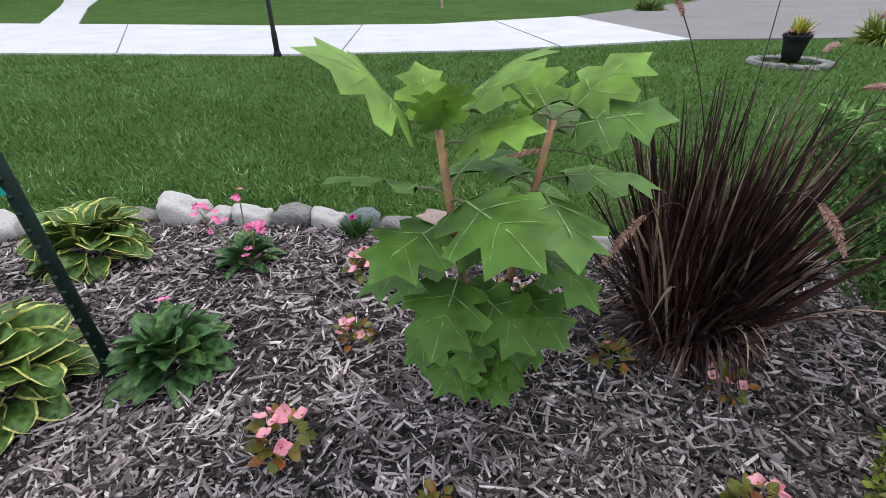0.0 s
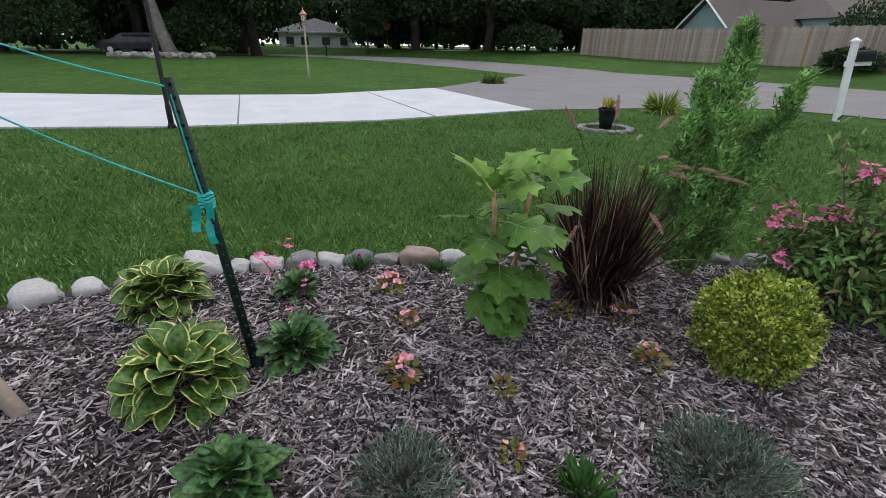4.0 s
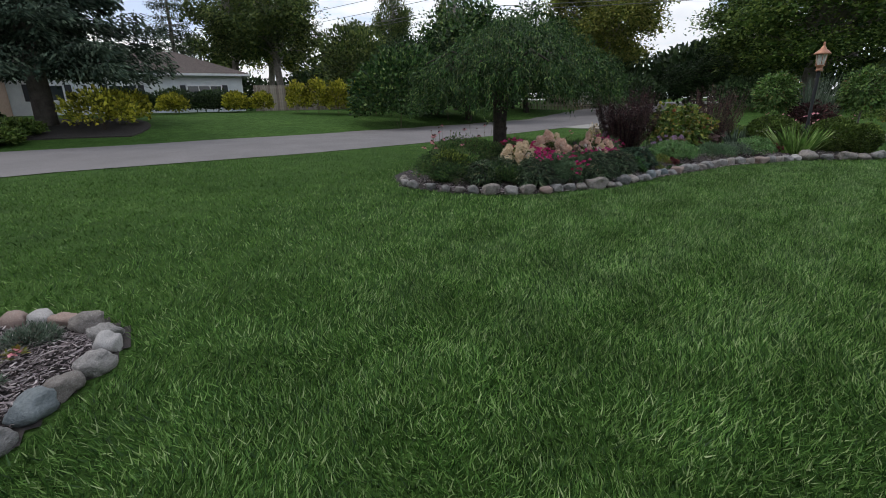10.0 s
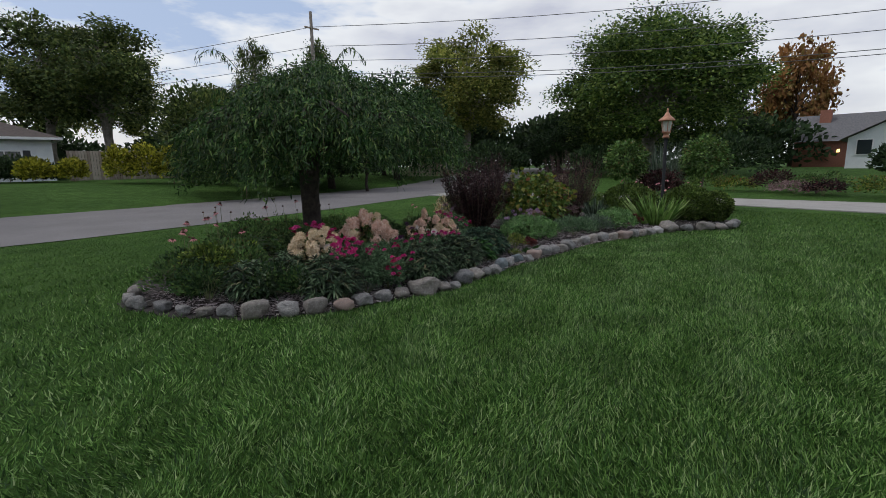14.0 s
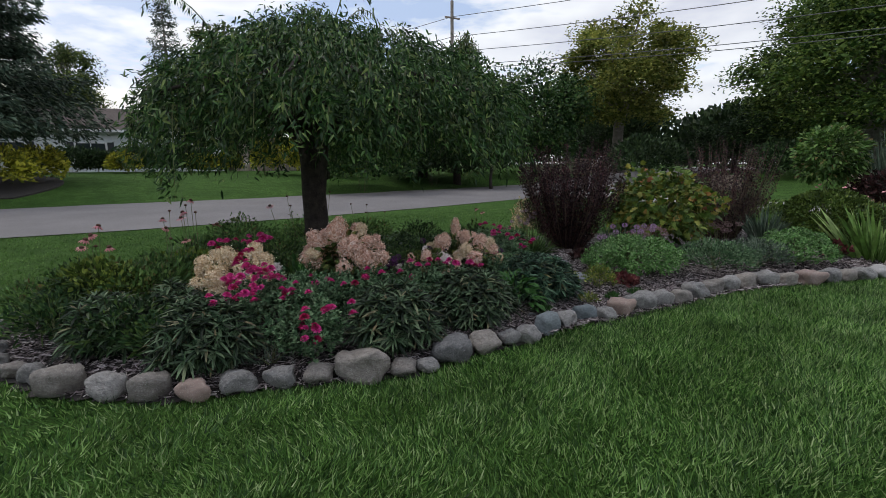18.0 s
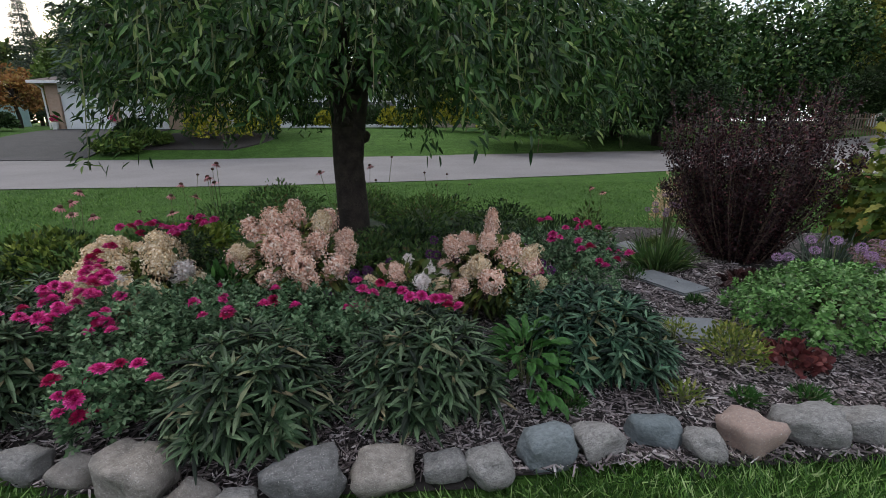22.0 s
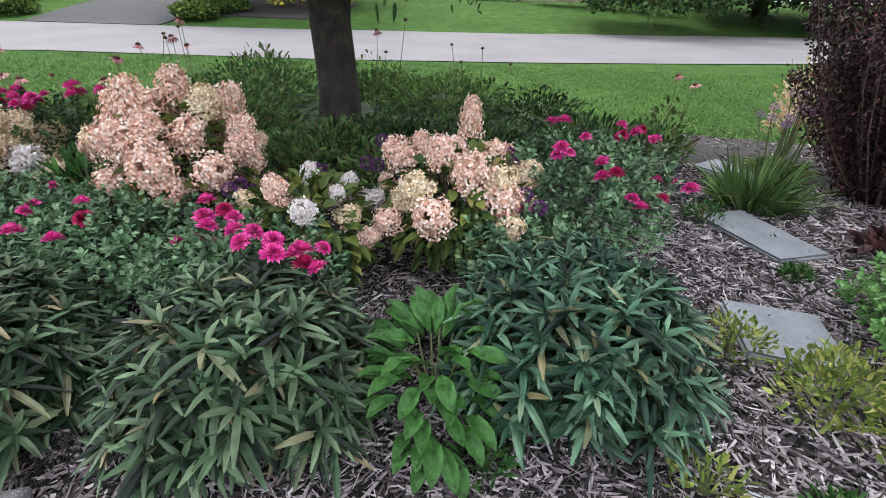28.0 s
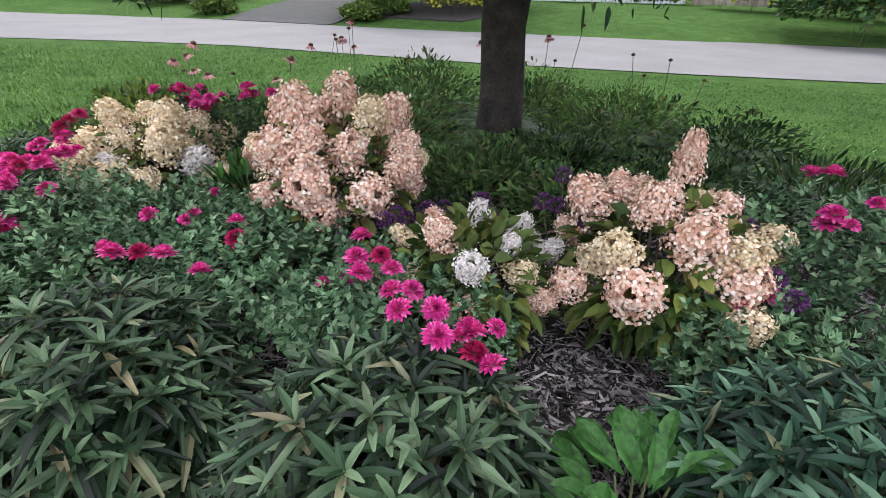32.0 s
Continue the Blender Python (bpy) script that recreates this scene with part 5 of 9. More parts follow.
def plant_tag(x, y, z, turn, tilt, w=0.055, h=0.05):
    ob = thing("plant_tag", "small pale plastic plant tag pushed into the mulch", "plant tag", x, y, z, "plant tags", turn)
    part("label_plate", bevelled("label_plate", (-w / 2, -0.001, 0), (w / 2, 0.001, h), TAG, 0.0006), ob, pose(0, 0, 0.012, tilt, 0, 0))
    part("spike", bevelled("spike", (-0.004, -0.001, -0.05), (0.004, 0.001, 0.02), TAG, 0.0006), ob)


plant_tag(1.02, -0.25, bed_1(1.02, -0.25), -20, -55)
plant_tag(2.1, 0.36, bed_1(2.1, 0.36) + 0.2, -30, -20, 0.05, 0.05)

# ---------------------------------------------------------------- stakes, lamp posts, mailbox, pot
ob = thing("garden_stake", "dark green metal garden stake with teal ties, leaning slightly", "stake", -0.85, 1.03, bed_1(-0.85, 1.03))
g = Geo()
tube(g, [(0, 0, -0.1), (-0.066, 0.044, 0.55), (-0.134, 0.088, 1.1)], [0.017, 0.017, 0.016], 10)
for i in range(26):
    f = (i + 0.5) / 26
    tube(g, [(-0.13 * f, 0.087 * f - 0.014, 1.1 * f), (-0.13 * f, 0.087 * f - 0.016, 1.1 * f + 0.012)], 0.006, 5)
part("pole", g.mesh("pole", DARK_GREEN_METAL, True), ob)
g = Geo()
tube(g, [(0, 0, -0.01), (-0.002, 0, 0.05)], [0.03, 0.024], 10)
part("collar", g.mesh("collar", DARK_GREEN_METAL), ob)
g = Geo()
for i in range(5):
    z = 0.675 + 0.011 * i
    a = np.linspace(0, 2 * np.pi, 17)
    tube(g, np.stack([-0.085 + 0.022 * np.cos(a), 0.056 + 0.022 * np.sin(a), z + 0.004 * np.sin(3 * a + i)], 1), 0.0075, 5)
part("tie", g.mesh("tie", TEAL), ob, None, "teal tape wrapped round the stake")
for x0, w, ln in ((-0.125, 0.03, 0.10), (-0.08, 0.026, 0.15)):
    g = Geo()
    z = np.linspace(0.69, 0.69 - ln, 6)
    v = [(x0 + s * w / 2 + 0.006 * math.sin(40 * q), 0.03 + 0.006 * math.cos(50 * q), q) for q in z for s in (-1, 1)]
    g.add(v, [[2 * i, 2 * i + 1, 2 * i + 3, 2 * i + 2] for i in range(5)])
    g.add(np.array(v) + (0, -0.0012, 0), [[2 * i, 2 * i + 2, 2 * i + 3, 2 * i + 1] for i in range(5)])
    part("tie_end", g.mesh("tie_end", TEAL), ob)
for name, a, b in (("upper_string", (-0.13, 0.086, 1.07), (-1.05, 0.55, 1.33)), ("lower_string", (-0.09, 0.057, 0.71), (-1.05, 0.31, 1.20)), ("loose_string", (-0.13, 0.07, 1.05), (-0.085, 0.03, 0.7))):
    g = Geo()
    a, b = np.array(a), np.array(b)
    t = np.linspace(0, 1, 8)[:, None]
    tube(g, a + (b - a) * t - UP * 0.03 * np.sin(np.pi * t), 0.0035, 5)
    part(name, g.mesh(name, TEAL), ob, None, "taut teal string")


def lantern(parent, z, s, mat, name="lantern"):
    """A glazed lantern with a bell roof and finial, on a collar."""
    g = Geo()
    prof = [(0.05, 0.0), (0.075, 0.015), (0.055, 0.04), (0.06, 0.09), (0.085, 0.11), (0.09, 0.13)]
    tube(g, [(0, 0, z + s * h) for _, h in prof], [s * r for r, _ in prof], 12)
    head = part(name, g.mesh(name, mat, True), parent, None, "lantern head in weathered metal")
    g = Geo()
    tube(g, [(0, 0, z + s * 0.135), (0, 0, z + s * 0.34)], [s * 0.075, s * 0.105], 6)
    part("glass", g.mesh("glass", FROSTED), head)
    for i in range(6):
        a = i * math.pi / 3
        b = Geo()
        tube(b, [(s * 0.08 * math.cos(a), s * 0.08 * math.sin(a), z + s * 0.13), (s * 0.11 * math.cos(a), s * 0.11 * math.sin(a), z + s * 0.345)], s * 0.008, 5)
        part("glazing_bar", b.mesh("glazing_bar", mat), head)
    g = Geo()
    prof = [(0.155, 0.34), (0.16, 0.36), (0.11, 0.41), (0.06, 0.45), (0.045, 0.49), (0.03, 0.5), (0.018, 0.53), (0.026, 0.55), (0.004, 0.6)]
    tube(g, [(0, 0, z + s * h) for _, h in prof], [s * r for r, _ in prof], 12)
    part("roof", g.mesh("roof", mat, True), head)


def lamp_post(x, y, z, h, mat, head, label, s=1.0, group=""):
    ob = thing("lamp_post", label, "lamp post", x, y, z, group)
    g = Geo()
    tube(g, [(0, 0, -0.2), (0, 0, 0.35), (0, 0, 0.36), (0, 0, h)], [0.045, 0.045, 0.036, 0.036], 12)
    part("pole", g.mesh("pole", mat, True), ob)
    g = Geo()
    tube(g, [(0, 0, 0.0), (0, 0, 0.05), (0, 0, 0.08)], [0.07, 0.06, 0.045], 12)
    part("foot", g.mesh("foot", mat, True), ob)
    lantern(ob, h, s, head)
    return ob


lamp_post(-2.5, 8.15, 0.08, 2.15, BLACK_METAL, BLACK_METAL, "black painted lamp post beside the concrete drive", 1.2)
lamp_post(0.25, 20.4, 0.08, 2.0, WOOD_GREY, COPPER, "slim brown lamp post standing in the far lawn")

ob = thing("mailbox", "white wooden mailbox post with a black letter box, leaning", "mailbox", 10.08, 6.36, 0.08, "", 144)
ob.matrix_basis = pose(10.08, 6.36, 0.08, 0, 0, -38) @ pose(0, 0, 0, 0, -4.2, 0)
part("post", bevelled("post", (-0.055, -0.055, -0.3), (0.055, 0.055, 1.5), WHITE_PAINT, 0.006), ob)
g = Geo()
for r0, r1, z0, z1 in ((0.075, 0.075, 1.5, 1.53), (0.07, 0.01, 1.53, 1.58)):
    g.add([(sx * r0, sy * r0, z0) for sx, sy in ((-1, -1), (1, -1), (1, 1), (-1, 1))] + [(sx * r1, sy * r1, z1) for sx, sy in ((-1, -1), (1, -1), (1, 1), (-1, 1))], [[3, 2, 1, 0], [4, 5, 6, 7], [0, 1, 5, 4], [1, 2, 6, 5], [2, 3, 7, 6], [3, 0, 4, 7]])
part("post_cap", g.mesh("post_cap", WHITE_PAINT), ob)
part("bracket", bevelled("bracket", (0.03, -0.03, 1.06), (0.34, 0.03, 1.14), WHITE_PAINT, 0.006), ob)
part("bracket_end", bevelled("bracket_end", (-0.085, -0.045, 1.05), (-0.05, 0.045, 1.16), WHITE_PAINT, 0.006), ob)
g = Geo()
a = np.linspace(0, np.pi, 9)
ring = [(-0.085, 0.0)] + [(-0.085 * math.cos(q), 0.11 + 0.09 * math.sin(q)) for q in a] + [(0.085, 0.0)]
n = len(ring)
v = [(0.06 + xx, y, 1.145 + z) for xx in (0, 0.3) for y, z in ring]
g.add(v, [[i, (i + 1) % n, n + (i + 1) % n, n + i] for i in range(n)])
g.add(v[:n], [list(range(n))][::-1])
g.add(v[n:], [list(range(n))])
letter = part("letter_box", g.mesh("letter_box", BLACK_METAL), ob, None, "black metal letter box")
part("door_plate", bevelled("door_plate", (0.361, -0.075, 1.16), (0.368, 0.075, 1.30), WHITE_PAINT, 0.003), letter, None, "pale plate on the box door")

ob = thing("flower_pot", "black pot with yellow and purple plants on a stone ring", "flower pot", 4.6, 6.45, 0.08)
g = Geo()
prof = [(0.10, 0.0), (0.13, 0.2), (0.15, 0.29), (0.165, 0.3), (0.165, 0.33), (0.145, 0.33), (0.14, 0.29)]
tube(g, [(0, 0, z + 0.03) for _, z in prof], [r for r, _ in prof], 18)
part("pot", g.mesh("pot", BLACK_METAL, True), ob)
for mat, n, h, w in ((L_GOLD, 60, 0.34, 0.016), (L_MAROON, 160, 0.16, 0.02), (P_CONE, 60, 0.18, 0.02)):
    g = Geo()
    a = rng.random(n) * 2 * np.pi
    out = np.stack([np.cos(a), np.sin(a), 0 * a], 1)
    leaves(g, T_STRAP, out * 0.1 * rng.random(n)[:, None] + UP * 0.33, norm(out * (0.1 if mat is L_GOLD else 0.8) + UP * 0.8 + randn(n) * 0.2), norm(UP - out + randn(n) * 0.2), h * (0.6 + 0.5 * rng.random(n)), w, 0, 0.3)
    part("foliage", g.mesh("foliage", mat), ob)
for i in range(16):
    a = i * 2 * math.pi / 16
    s = new("ring_stone", STONE_MESHES["g"][i % 4])
    s.matrix_basis = pose(4.6 + 0.42 * math.cos(a), 6.45 + 0.42 * math.sin(a), 0.1, 0, 0, math.degrees(a) + 90) @ Matrix.Diagonal((0.19, 0.13, 0.08, 1))
    tagged(s, "flat grey stone in the ring under the pot", "stone", "stones round the pot")


def blade_clump(name, label, category, x, y, z, h, spread, n, mat, w=0.02, shape=T_LONG, droop=0.5, group=""):
    ob = thing(name, label, category, x, y, z, group)
    g = Geo()
    a = rng.random(n) * 2 * np.pi
    out = np.stack([np.cos(a), np.sin(a), 0 * a], 1)
    f = rng.random(n)
    leaves(g, shape, out * (spread * 0.35 * rng.random(n))[:, None], norm(out * (spread / h * (0.15 + 0.75 * f))[:, None] + UP + randn(n) * 0.08), norm(out * 0.4 + randn(n) * 0.7), h * (0.6 + 0.5 * rng.random(n)), w * (0.7 + 0.6 * rng.random(n)), 0, droop * f)
    part("blades", g.mesh("blades", mat), ob)
    return ob


blade_clump("daylily", "arching green daylily clump beside the street", "daylily", 7.3, 8.2, 0.08, 0.62, 0.75, 420, L_LIME, 0.028, T_LONG, 0.9)
blade_clump("daylily", "low green daylily clump on the lawn point", "daylily", 6.9, 16.9, 0.08, 0.5, 0.9, 420, L_BOX, 0.03, T_LONG, 0.9)

# the young staked tree that the strings hold
ob = thing("staked_tree", "slim young tree leaning away from its stake, with yellow-green leaves", "tree", -1.62, 0.97, bed_1(-1.62, 0.97) - 0.01)
stem = [(0, 0, 0), (-0.1, 0.09, 0.12), (-0.22, 0.24, 0.36), (-0.30, 0.42, 0.8), (-0.33, 0.52, 1.3), (-0.30, 0.6, 2.0), (-0.28, 0.62, 2.6)]
g = Geo()
tube(g, stem, [0.03, 0.026, 0.024, 0.021, 0.018, 0.013, 0.006], 9)
part("trunk", g.mesh("trunk", WOOD_GREY, True), ob)
crown = Geo()
for i, q in enumerate([(0.18, 0.56, 1.55), (-0.9, 0.9, 1.9), (-0.8, 0.2, 1.8), (-0.2, 1.2, 2.0), (0.15, 0.95, 2.25), (-0.6, 0.75, 2.7), (-0.1, 0.4, 2.8), (-1.0, 0.6, 2.3)]):
    a, q = np.array(stem[4 if i < 4 else 5]), np.array(q)
    mid = (a + q) / 2 + UP * 0.22
    t = np.linspace(0, 1, 7)[:, None]
    pts = a * (1 - t) ** 2 + 2 * mid * t * (1 - t) + q * t * t
    g = Geo()
    tube(g, pts, np.linspace(0.008, 0.002, 7), 5)
    part("limb", g.mesh("limb", TWIG_BROWN), ob)
    n = 46
    f = 0.35 + 0.65 * rng.random(n)
    c = np.stack([np.interp(f, t[:, 0], pts[:, k]) for k in range(3)], 1) + randn(n) * 0.02
    leaves(crown, T_LEAF, c, norm(randn(n) - UP * 0.8), norm(randn(n) + UP * 0.5), 0.07, 0.026, 0, 0.2)
part("crown", crown.mesh("crown", L_LIME), ob)

# ---------------------------------------------------------------- weeping cherry in the south bed
TREE_X, TREE_Y = 7.9, -8.56
ob = thing("weeping_cherry", "weeping cherry tree with a dark trunk and hanging leafy strands", "tree", TREE_X, TREE_Y, bed_2(TREE_X, TREE_Y))
g = Geo()
tube(g, [(0.05, 0.02, -0.1), (0.02, 0.01, 0.12), (0.0, 0.0, 0.5), (-0.01, 0.02, 0.9), (0.0, 0.0, 1.25), (0.02, -0.01, 1.55)], [0.23, 0.175, 0.15, 0.145, 0.16, 0.19], 16)
for q in ((0.02, -0.15, 1.15, 0.06), (-0.14, 0.03, 1.3, 0.07), (0.1, 0.1, 1.35, 0.06), (-0.12, -0.06, 0.75, 0.035)):
    tube(g, [(q[0] * 0.6, q[1] * 0.6, q[2] - 0.03), (q[0], q[1], q[2]), (q[0] * 1.25, q[1] * 1.25, q[2] + 0.03)], [q[3], q[3], q[3] * 0.4], 8)
part("trunk", g.mesh("trunk", BARK, True), ob)

lo, ld, ln = [], [], []
hang = Geo()
BOUGHS = 17
for i in range(BOUGHS):
    a = 2 * np.pi * (i + rng.uniform(-0.3, 0.3)) / BOUGHS
    reach = rng.uniform(1.3, 2.15)
    top = rng.uniform(2.0, 2.4)
    out = np.array([math.cos(a), math.sin(a), 0])
    pts = [np.array([0, 0, 1.45]), out * reach * 0.3 + UP * (1.45 + 0.7 * (top - 1.45)), out * reach * 0.65 + UP * top, out * reach + UP * (top - 0.25)]
    lg_one = Geo()
    tube(lg_one, pts, [0.075, 0.05, 0.03, 0.012], 7)
    part("limb", lg_one.mesh("limb", BARK, True), ob)
strands = 760
for i in range(strands):
    a = rng.random() * 2 * np.pi
    r = 2.2 * rng.random() ** 0.6
    edge = r / 2.2
    top = 2.86 - 1.05 * edge ** 1.7 + rng.uniform(-0.2, 0.1) + 0.10 * math.sin(3 * a + 1)
    bottom = 1.14 + 0.18 * math.sin(5 * a) + rng.uniform(-0.14, 0.32) + 0.45 * (1 - edge) + (rng.uniform(0, 0.6) if rng.random() < 0.4 else 0)
    out = np.array([math.cos(a), math.sin(a), 0])
    c = out * r + (-0.06, -0.32, 0)
    if c[0] < -1.45 and abs(c[1]) < 1.5:
        bottom += 0.32
    drop = max(top - bottom, 0.5) * rng.uniform(0.55, 1.0)
    t = np.linspace(0, 1, 7)
    sway = rng.normal(size=2) * 0.10
    arch = 0.16 * rng.random()
    pts = c + out * (arch * np.sqrt(t))[:, None] + np.stack([sway[0] * t ** 2, sway[1] * t ** 2, -drop * t ** 1.25 + 0.10 * np.sin(np.pi * np.minimum(t * 2.2, 1))], 1) + UP * top
    if i % 3 == 0:
        tube(hang, pts, np.linspace(0.006, 0.0015, 7), 3)
    n = int(84 * drop / 0.9) + 10
    f = rng.random(n)
    q = np.stack([np.interp(f, t, pts[:, k]) for k in range(3)], 1) + randn(n) * 0.045
    lo.append(q)
    ld.append(norm(out * 0.6 + randn(n) * 0.75 - UP * 0.6))
    ln.append(norm(out + randn(n) * 0.6 + UP * 0.4))
crest = 4500
a = rng.random(crest) * 2 * np.pi
r = 2.2 * rng.random(crest) ** 0.5
out = np.stack([np.cos(a), np.sin(a), 0 * a], 1)
lo.append(out * r[:, None] + (-0.06, -0.32, 0) + UP * (2.86 - 0.95 * (r / 2.2) ** 1.7 + rng.normal(size=crest) * 0.08 + 0.10 * np.sin(3 * a + 1))[:, None])
ld.append(norm(out * 0.7 + randn(crest) * 0.5 - UP * 0.3))
ln.append(norm(UP + randn(crest) * 0.5))
for a0, rise, reach in ((95, 0.32, 1.0), (200, 0.38, 0.5), (310, 0.30, 0.7), (250, 0.22, 1.5), (20, 0.25, 1.4), (275, 0.4, 0.35)):
    out1 = np.array([math.cos(radians(a0)), math.sin(radians(a0)), 0])
    t = np.linspace(0, 1, 8)
    pts = out1 * (reach + 0.65 * t)[:, None] + UP * (2.78 - 0.55 * (reach / 2) ** 2 + rise * np.sin(np.pi * t * 0.85))[:, None]
    tube(hang, pts, np.linspace(0.008, 0.002, 8), 4)
    n = 60
    f = rng.random(n)
    lo.append(np.stack([np.interp(f, t, pts[:, k]) for k in range(3)], 1) + randn(n) * 0.02)
    ld.append(norm(out1 * 0.3 + randn(n) * 0.4 - UP))
    ln.append(norm(out1 + randn(n) * 0.6))
lo, ld, ln = (np.concatenate(q) for q in (lo, ld, ln))
g = Geo()
m = len(lo)
leaves(g, T_LEAF, lo, ld, ln, 0.055 + 0.032 * rng.random(m), 0.019 + 0.009 * rng.random(m), 0, 0.25)
part("crown", g.mesh("crown", L_CHERRY), ob, None, "umbrella-shaped crown of hanging dark green leaves")
part("strands", hang.mesh("strands", TWIG), ob, None, "thin green hanging twigs")


# ---------------------------------------------------------------- perennials of the south bed
def strap_clump(name, label, x, y, w, h, stems, mat, group=""):
    """A mound of leafy stems that lean outwards, each ending in a whorl of narrow leaves."""
    ob = thing(name, label, "perennial", x, y, bed_2(x, y), group)
    g, t = Geo(), Geo()
    for i in range(stems):
        a = i * 2.4 + rng.uniform(-0.3, 0.3)
        f = math.sqrt((i + 0.5) / stems)
        out = np.array([math.cos(a), math.sin(a), 0])
        tip = out * w * 0.42 * f + UP * h * (1.0 - 0.72 * f ** 3) * rng.uniform(0.88, 1.08)
        base = out * w * 0.12 * f
        knee = base + (tip - base) * 0.55 + UP * h * 0.12 * f
        path = np.array([base, knee, tip])
        tube(t, path, [0.006, 0.005, 0.004], 5)
        # leaves along the stem, turning down on the flanks of the mound
        n = 17
        s = 0.18 + 0.72 * (np.arange(n) + rng.random(n)) / n
        c = np.stack([np.interp(s, (0, 0.55, 1), path[:, k]) for k in range(3)], 1)
        b = np.arange(n) * 2.4 + rng.random() * 6
        side = np.stack([np.cos(b), np.sin(b), 0 * b], 1)
        d = norm(side + out * 0.75 * f + UP * (0.35 - 0.75 * f + 0.3 * (s - 0.5))[:, None] + randn(n) * 0.12)
        leaves(g, T_RIBBED, c, d, norm(UP + out * 0.5 * f - side * 0.2 + randn(n) * 0.25), 0.10 + 0.05 * rng.random(n), 0.016 + 0.006 * rng.random(n), 0, 0.12 + 0.3 * rng.random(n))
        # the whorl at the tip
        n = 11
        b = np.arange(n) * 2.4 + rng.random() * 6
        axis = norm(out * 0.9 * f * f + UP)
        ref = norm(np.cross(axis, np.array([0.3, 0.9, 0.1])))
        side = ref * np.cos(b)[:, None] + np.cross(axis, ref) * np.sin(b)[:, None]
        rise = np.linspace(0.12, 1.3, n)[:, None]
        leaves(g, T_RIBBED, tip - axis * np.linspace(0.03, 0.0, n)[:, None], norm(side + axis * rise), norm(axis - side * 0.3 + randn(n) * 0.12), np.linspace(0.135, 0.055, n) * rng.uniform(0.85, 1.15, n), np.linspace(0.021, 0.013, n), 0, 0.1 + 0.22 * rng.random(n))
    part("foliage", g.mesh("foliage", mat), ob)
    part("stems", t.mesh("stems", TWIG), ob)
    return ob


G_STRAP = "mounds of narrow-leaved perennials along the stones"
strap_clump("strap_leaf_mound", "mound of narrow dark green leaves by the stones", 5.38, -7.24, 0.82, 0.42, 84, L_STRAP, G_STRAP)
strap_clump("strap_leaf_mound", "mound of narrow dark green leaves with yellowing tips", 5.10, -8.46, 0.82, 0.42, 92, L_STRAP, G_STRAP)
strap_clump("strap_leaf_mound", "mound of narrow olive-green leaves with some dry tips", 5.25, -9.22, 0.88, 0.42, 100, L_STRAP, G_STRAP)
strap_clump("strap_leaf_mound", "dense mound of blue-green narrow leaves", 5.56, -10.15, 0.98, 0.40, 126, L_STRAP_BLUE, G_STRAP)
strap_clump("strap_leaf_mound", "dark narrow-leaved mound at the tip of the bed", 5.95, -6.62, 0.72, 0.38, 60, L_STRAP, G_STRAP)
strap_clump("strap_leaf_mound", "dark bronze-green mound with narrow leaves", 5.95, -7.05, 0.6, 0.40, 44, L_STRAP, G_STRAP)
strap_clump("strap_leaf_mound", "dark narrow-leaved seed-headed mound behind the stones", 6.62, -6.28, 0.62, 0.40, 44, L_FERN, G_STRAP)


def leafy_mound(name, label, category, x, y, w, h, n, mat, length, width, shape=T_LEAF, up=0.7, group="", lump=0.25, droop=0.15, z=None, d=None, ntwig=8):
    ob = thing(name, label, category, x, y, bed_2(x, y) if z is None else z, group)
    return bush_parts(ob, mat, w / 2, (d or w) / 2, h, n, length, width, shape, 0.25, lump, up, droop, TWIG, ntwig, -0.35, 0.42)


def mum(x, y, w, h, n, flowers, label, spots=None, deep=0.2, leaf=L_MUM):
    """A chrysanthemum bush. spots: where its flowers gather, as x, y, z from its foot."""
    ob = thing("chrysanthemum", label, "chrysanthemum", x, y, bed_2(x, y), "pink chrysanthemums")
    g = Geo()
    k = int(n / 4.5)
    p, u = shell_points(k, w * 0.5, w * 0.5, h * 0.5, 0.35, -0.5)
    p = lumpy(p, u, 0.3, 2.2, rng.random() * 50)
    p[:, 2] = np.maximum(p[:, 2] + h * 0.45, 0.02)
    axis = norm(u * 0.5 + UP * 0.9 + randn(k) * 0.2)
    for j in range(11):
        b = j * 2.4 + rng.random(k)
        ref = norm(np.cross(axis, randn(k)))
        side = ref * np.cos(b)[:, None] + np.cross(axis, ref) * np.sin(b)[:, None]
        rise = 0.25 + 0.09 * j
        leaves(g, T_QUAD, p + axis * (0.006 * j), norm(side + axis * rise), norm(axis - side * 0.4 + randn(k) * 0.3), 0.040 - 0.0012 * j, 0.017, 0, 0.1)
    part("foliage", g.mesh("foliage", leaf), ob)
    t = Geo()
    twigs(t, 8, w * 0.5, h, 0.9)
    part("branches", t.mesh("branches", TWIG), ob)
    for i in range(flowers):
        if spots:
            c = np.array(spots[i % len(spots)], float) + rng.normal(size=3) * (0.05, 0.06, 0.025)
        else:
            q, _u = shell_points(1, w * 0.42, w * 0.42, h * 0.5, 0.9, 0.35)
            c = q[0] + UP * h * 0.5
        part("flower", MUM_FLOWERS[1 if rng.random() < deep else 0], ob, pose(c[0], c[1], c[2], rng.uniform(-25, 25), rng.uniform(-30, 10), rng.uniform(0, 360)) @ Matrix.Scale(rng.uniform(0.054, 0.084), 4))
    return ob


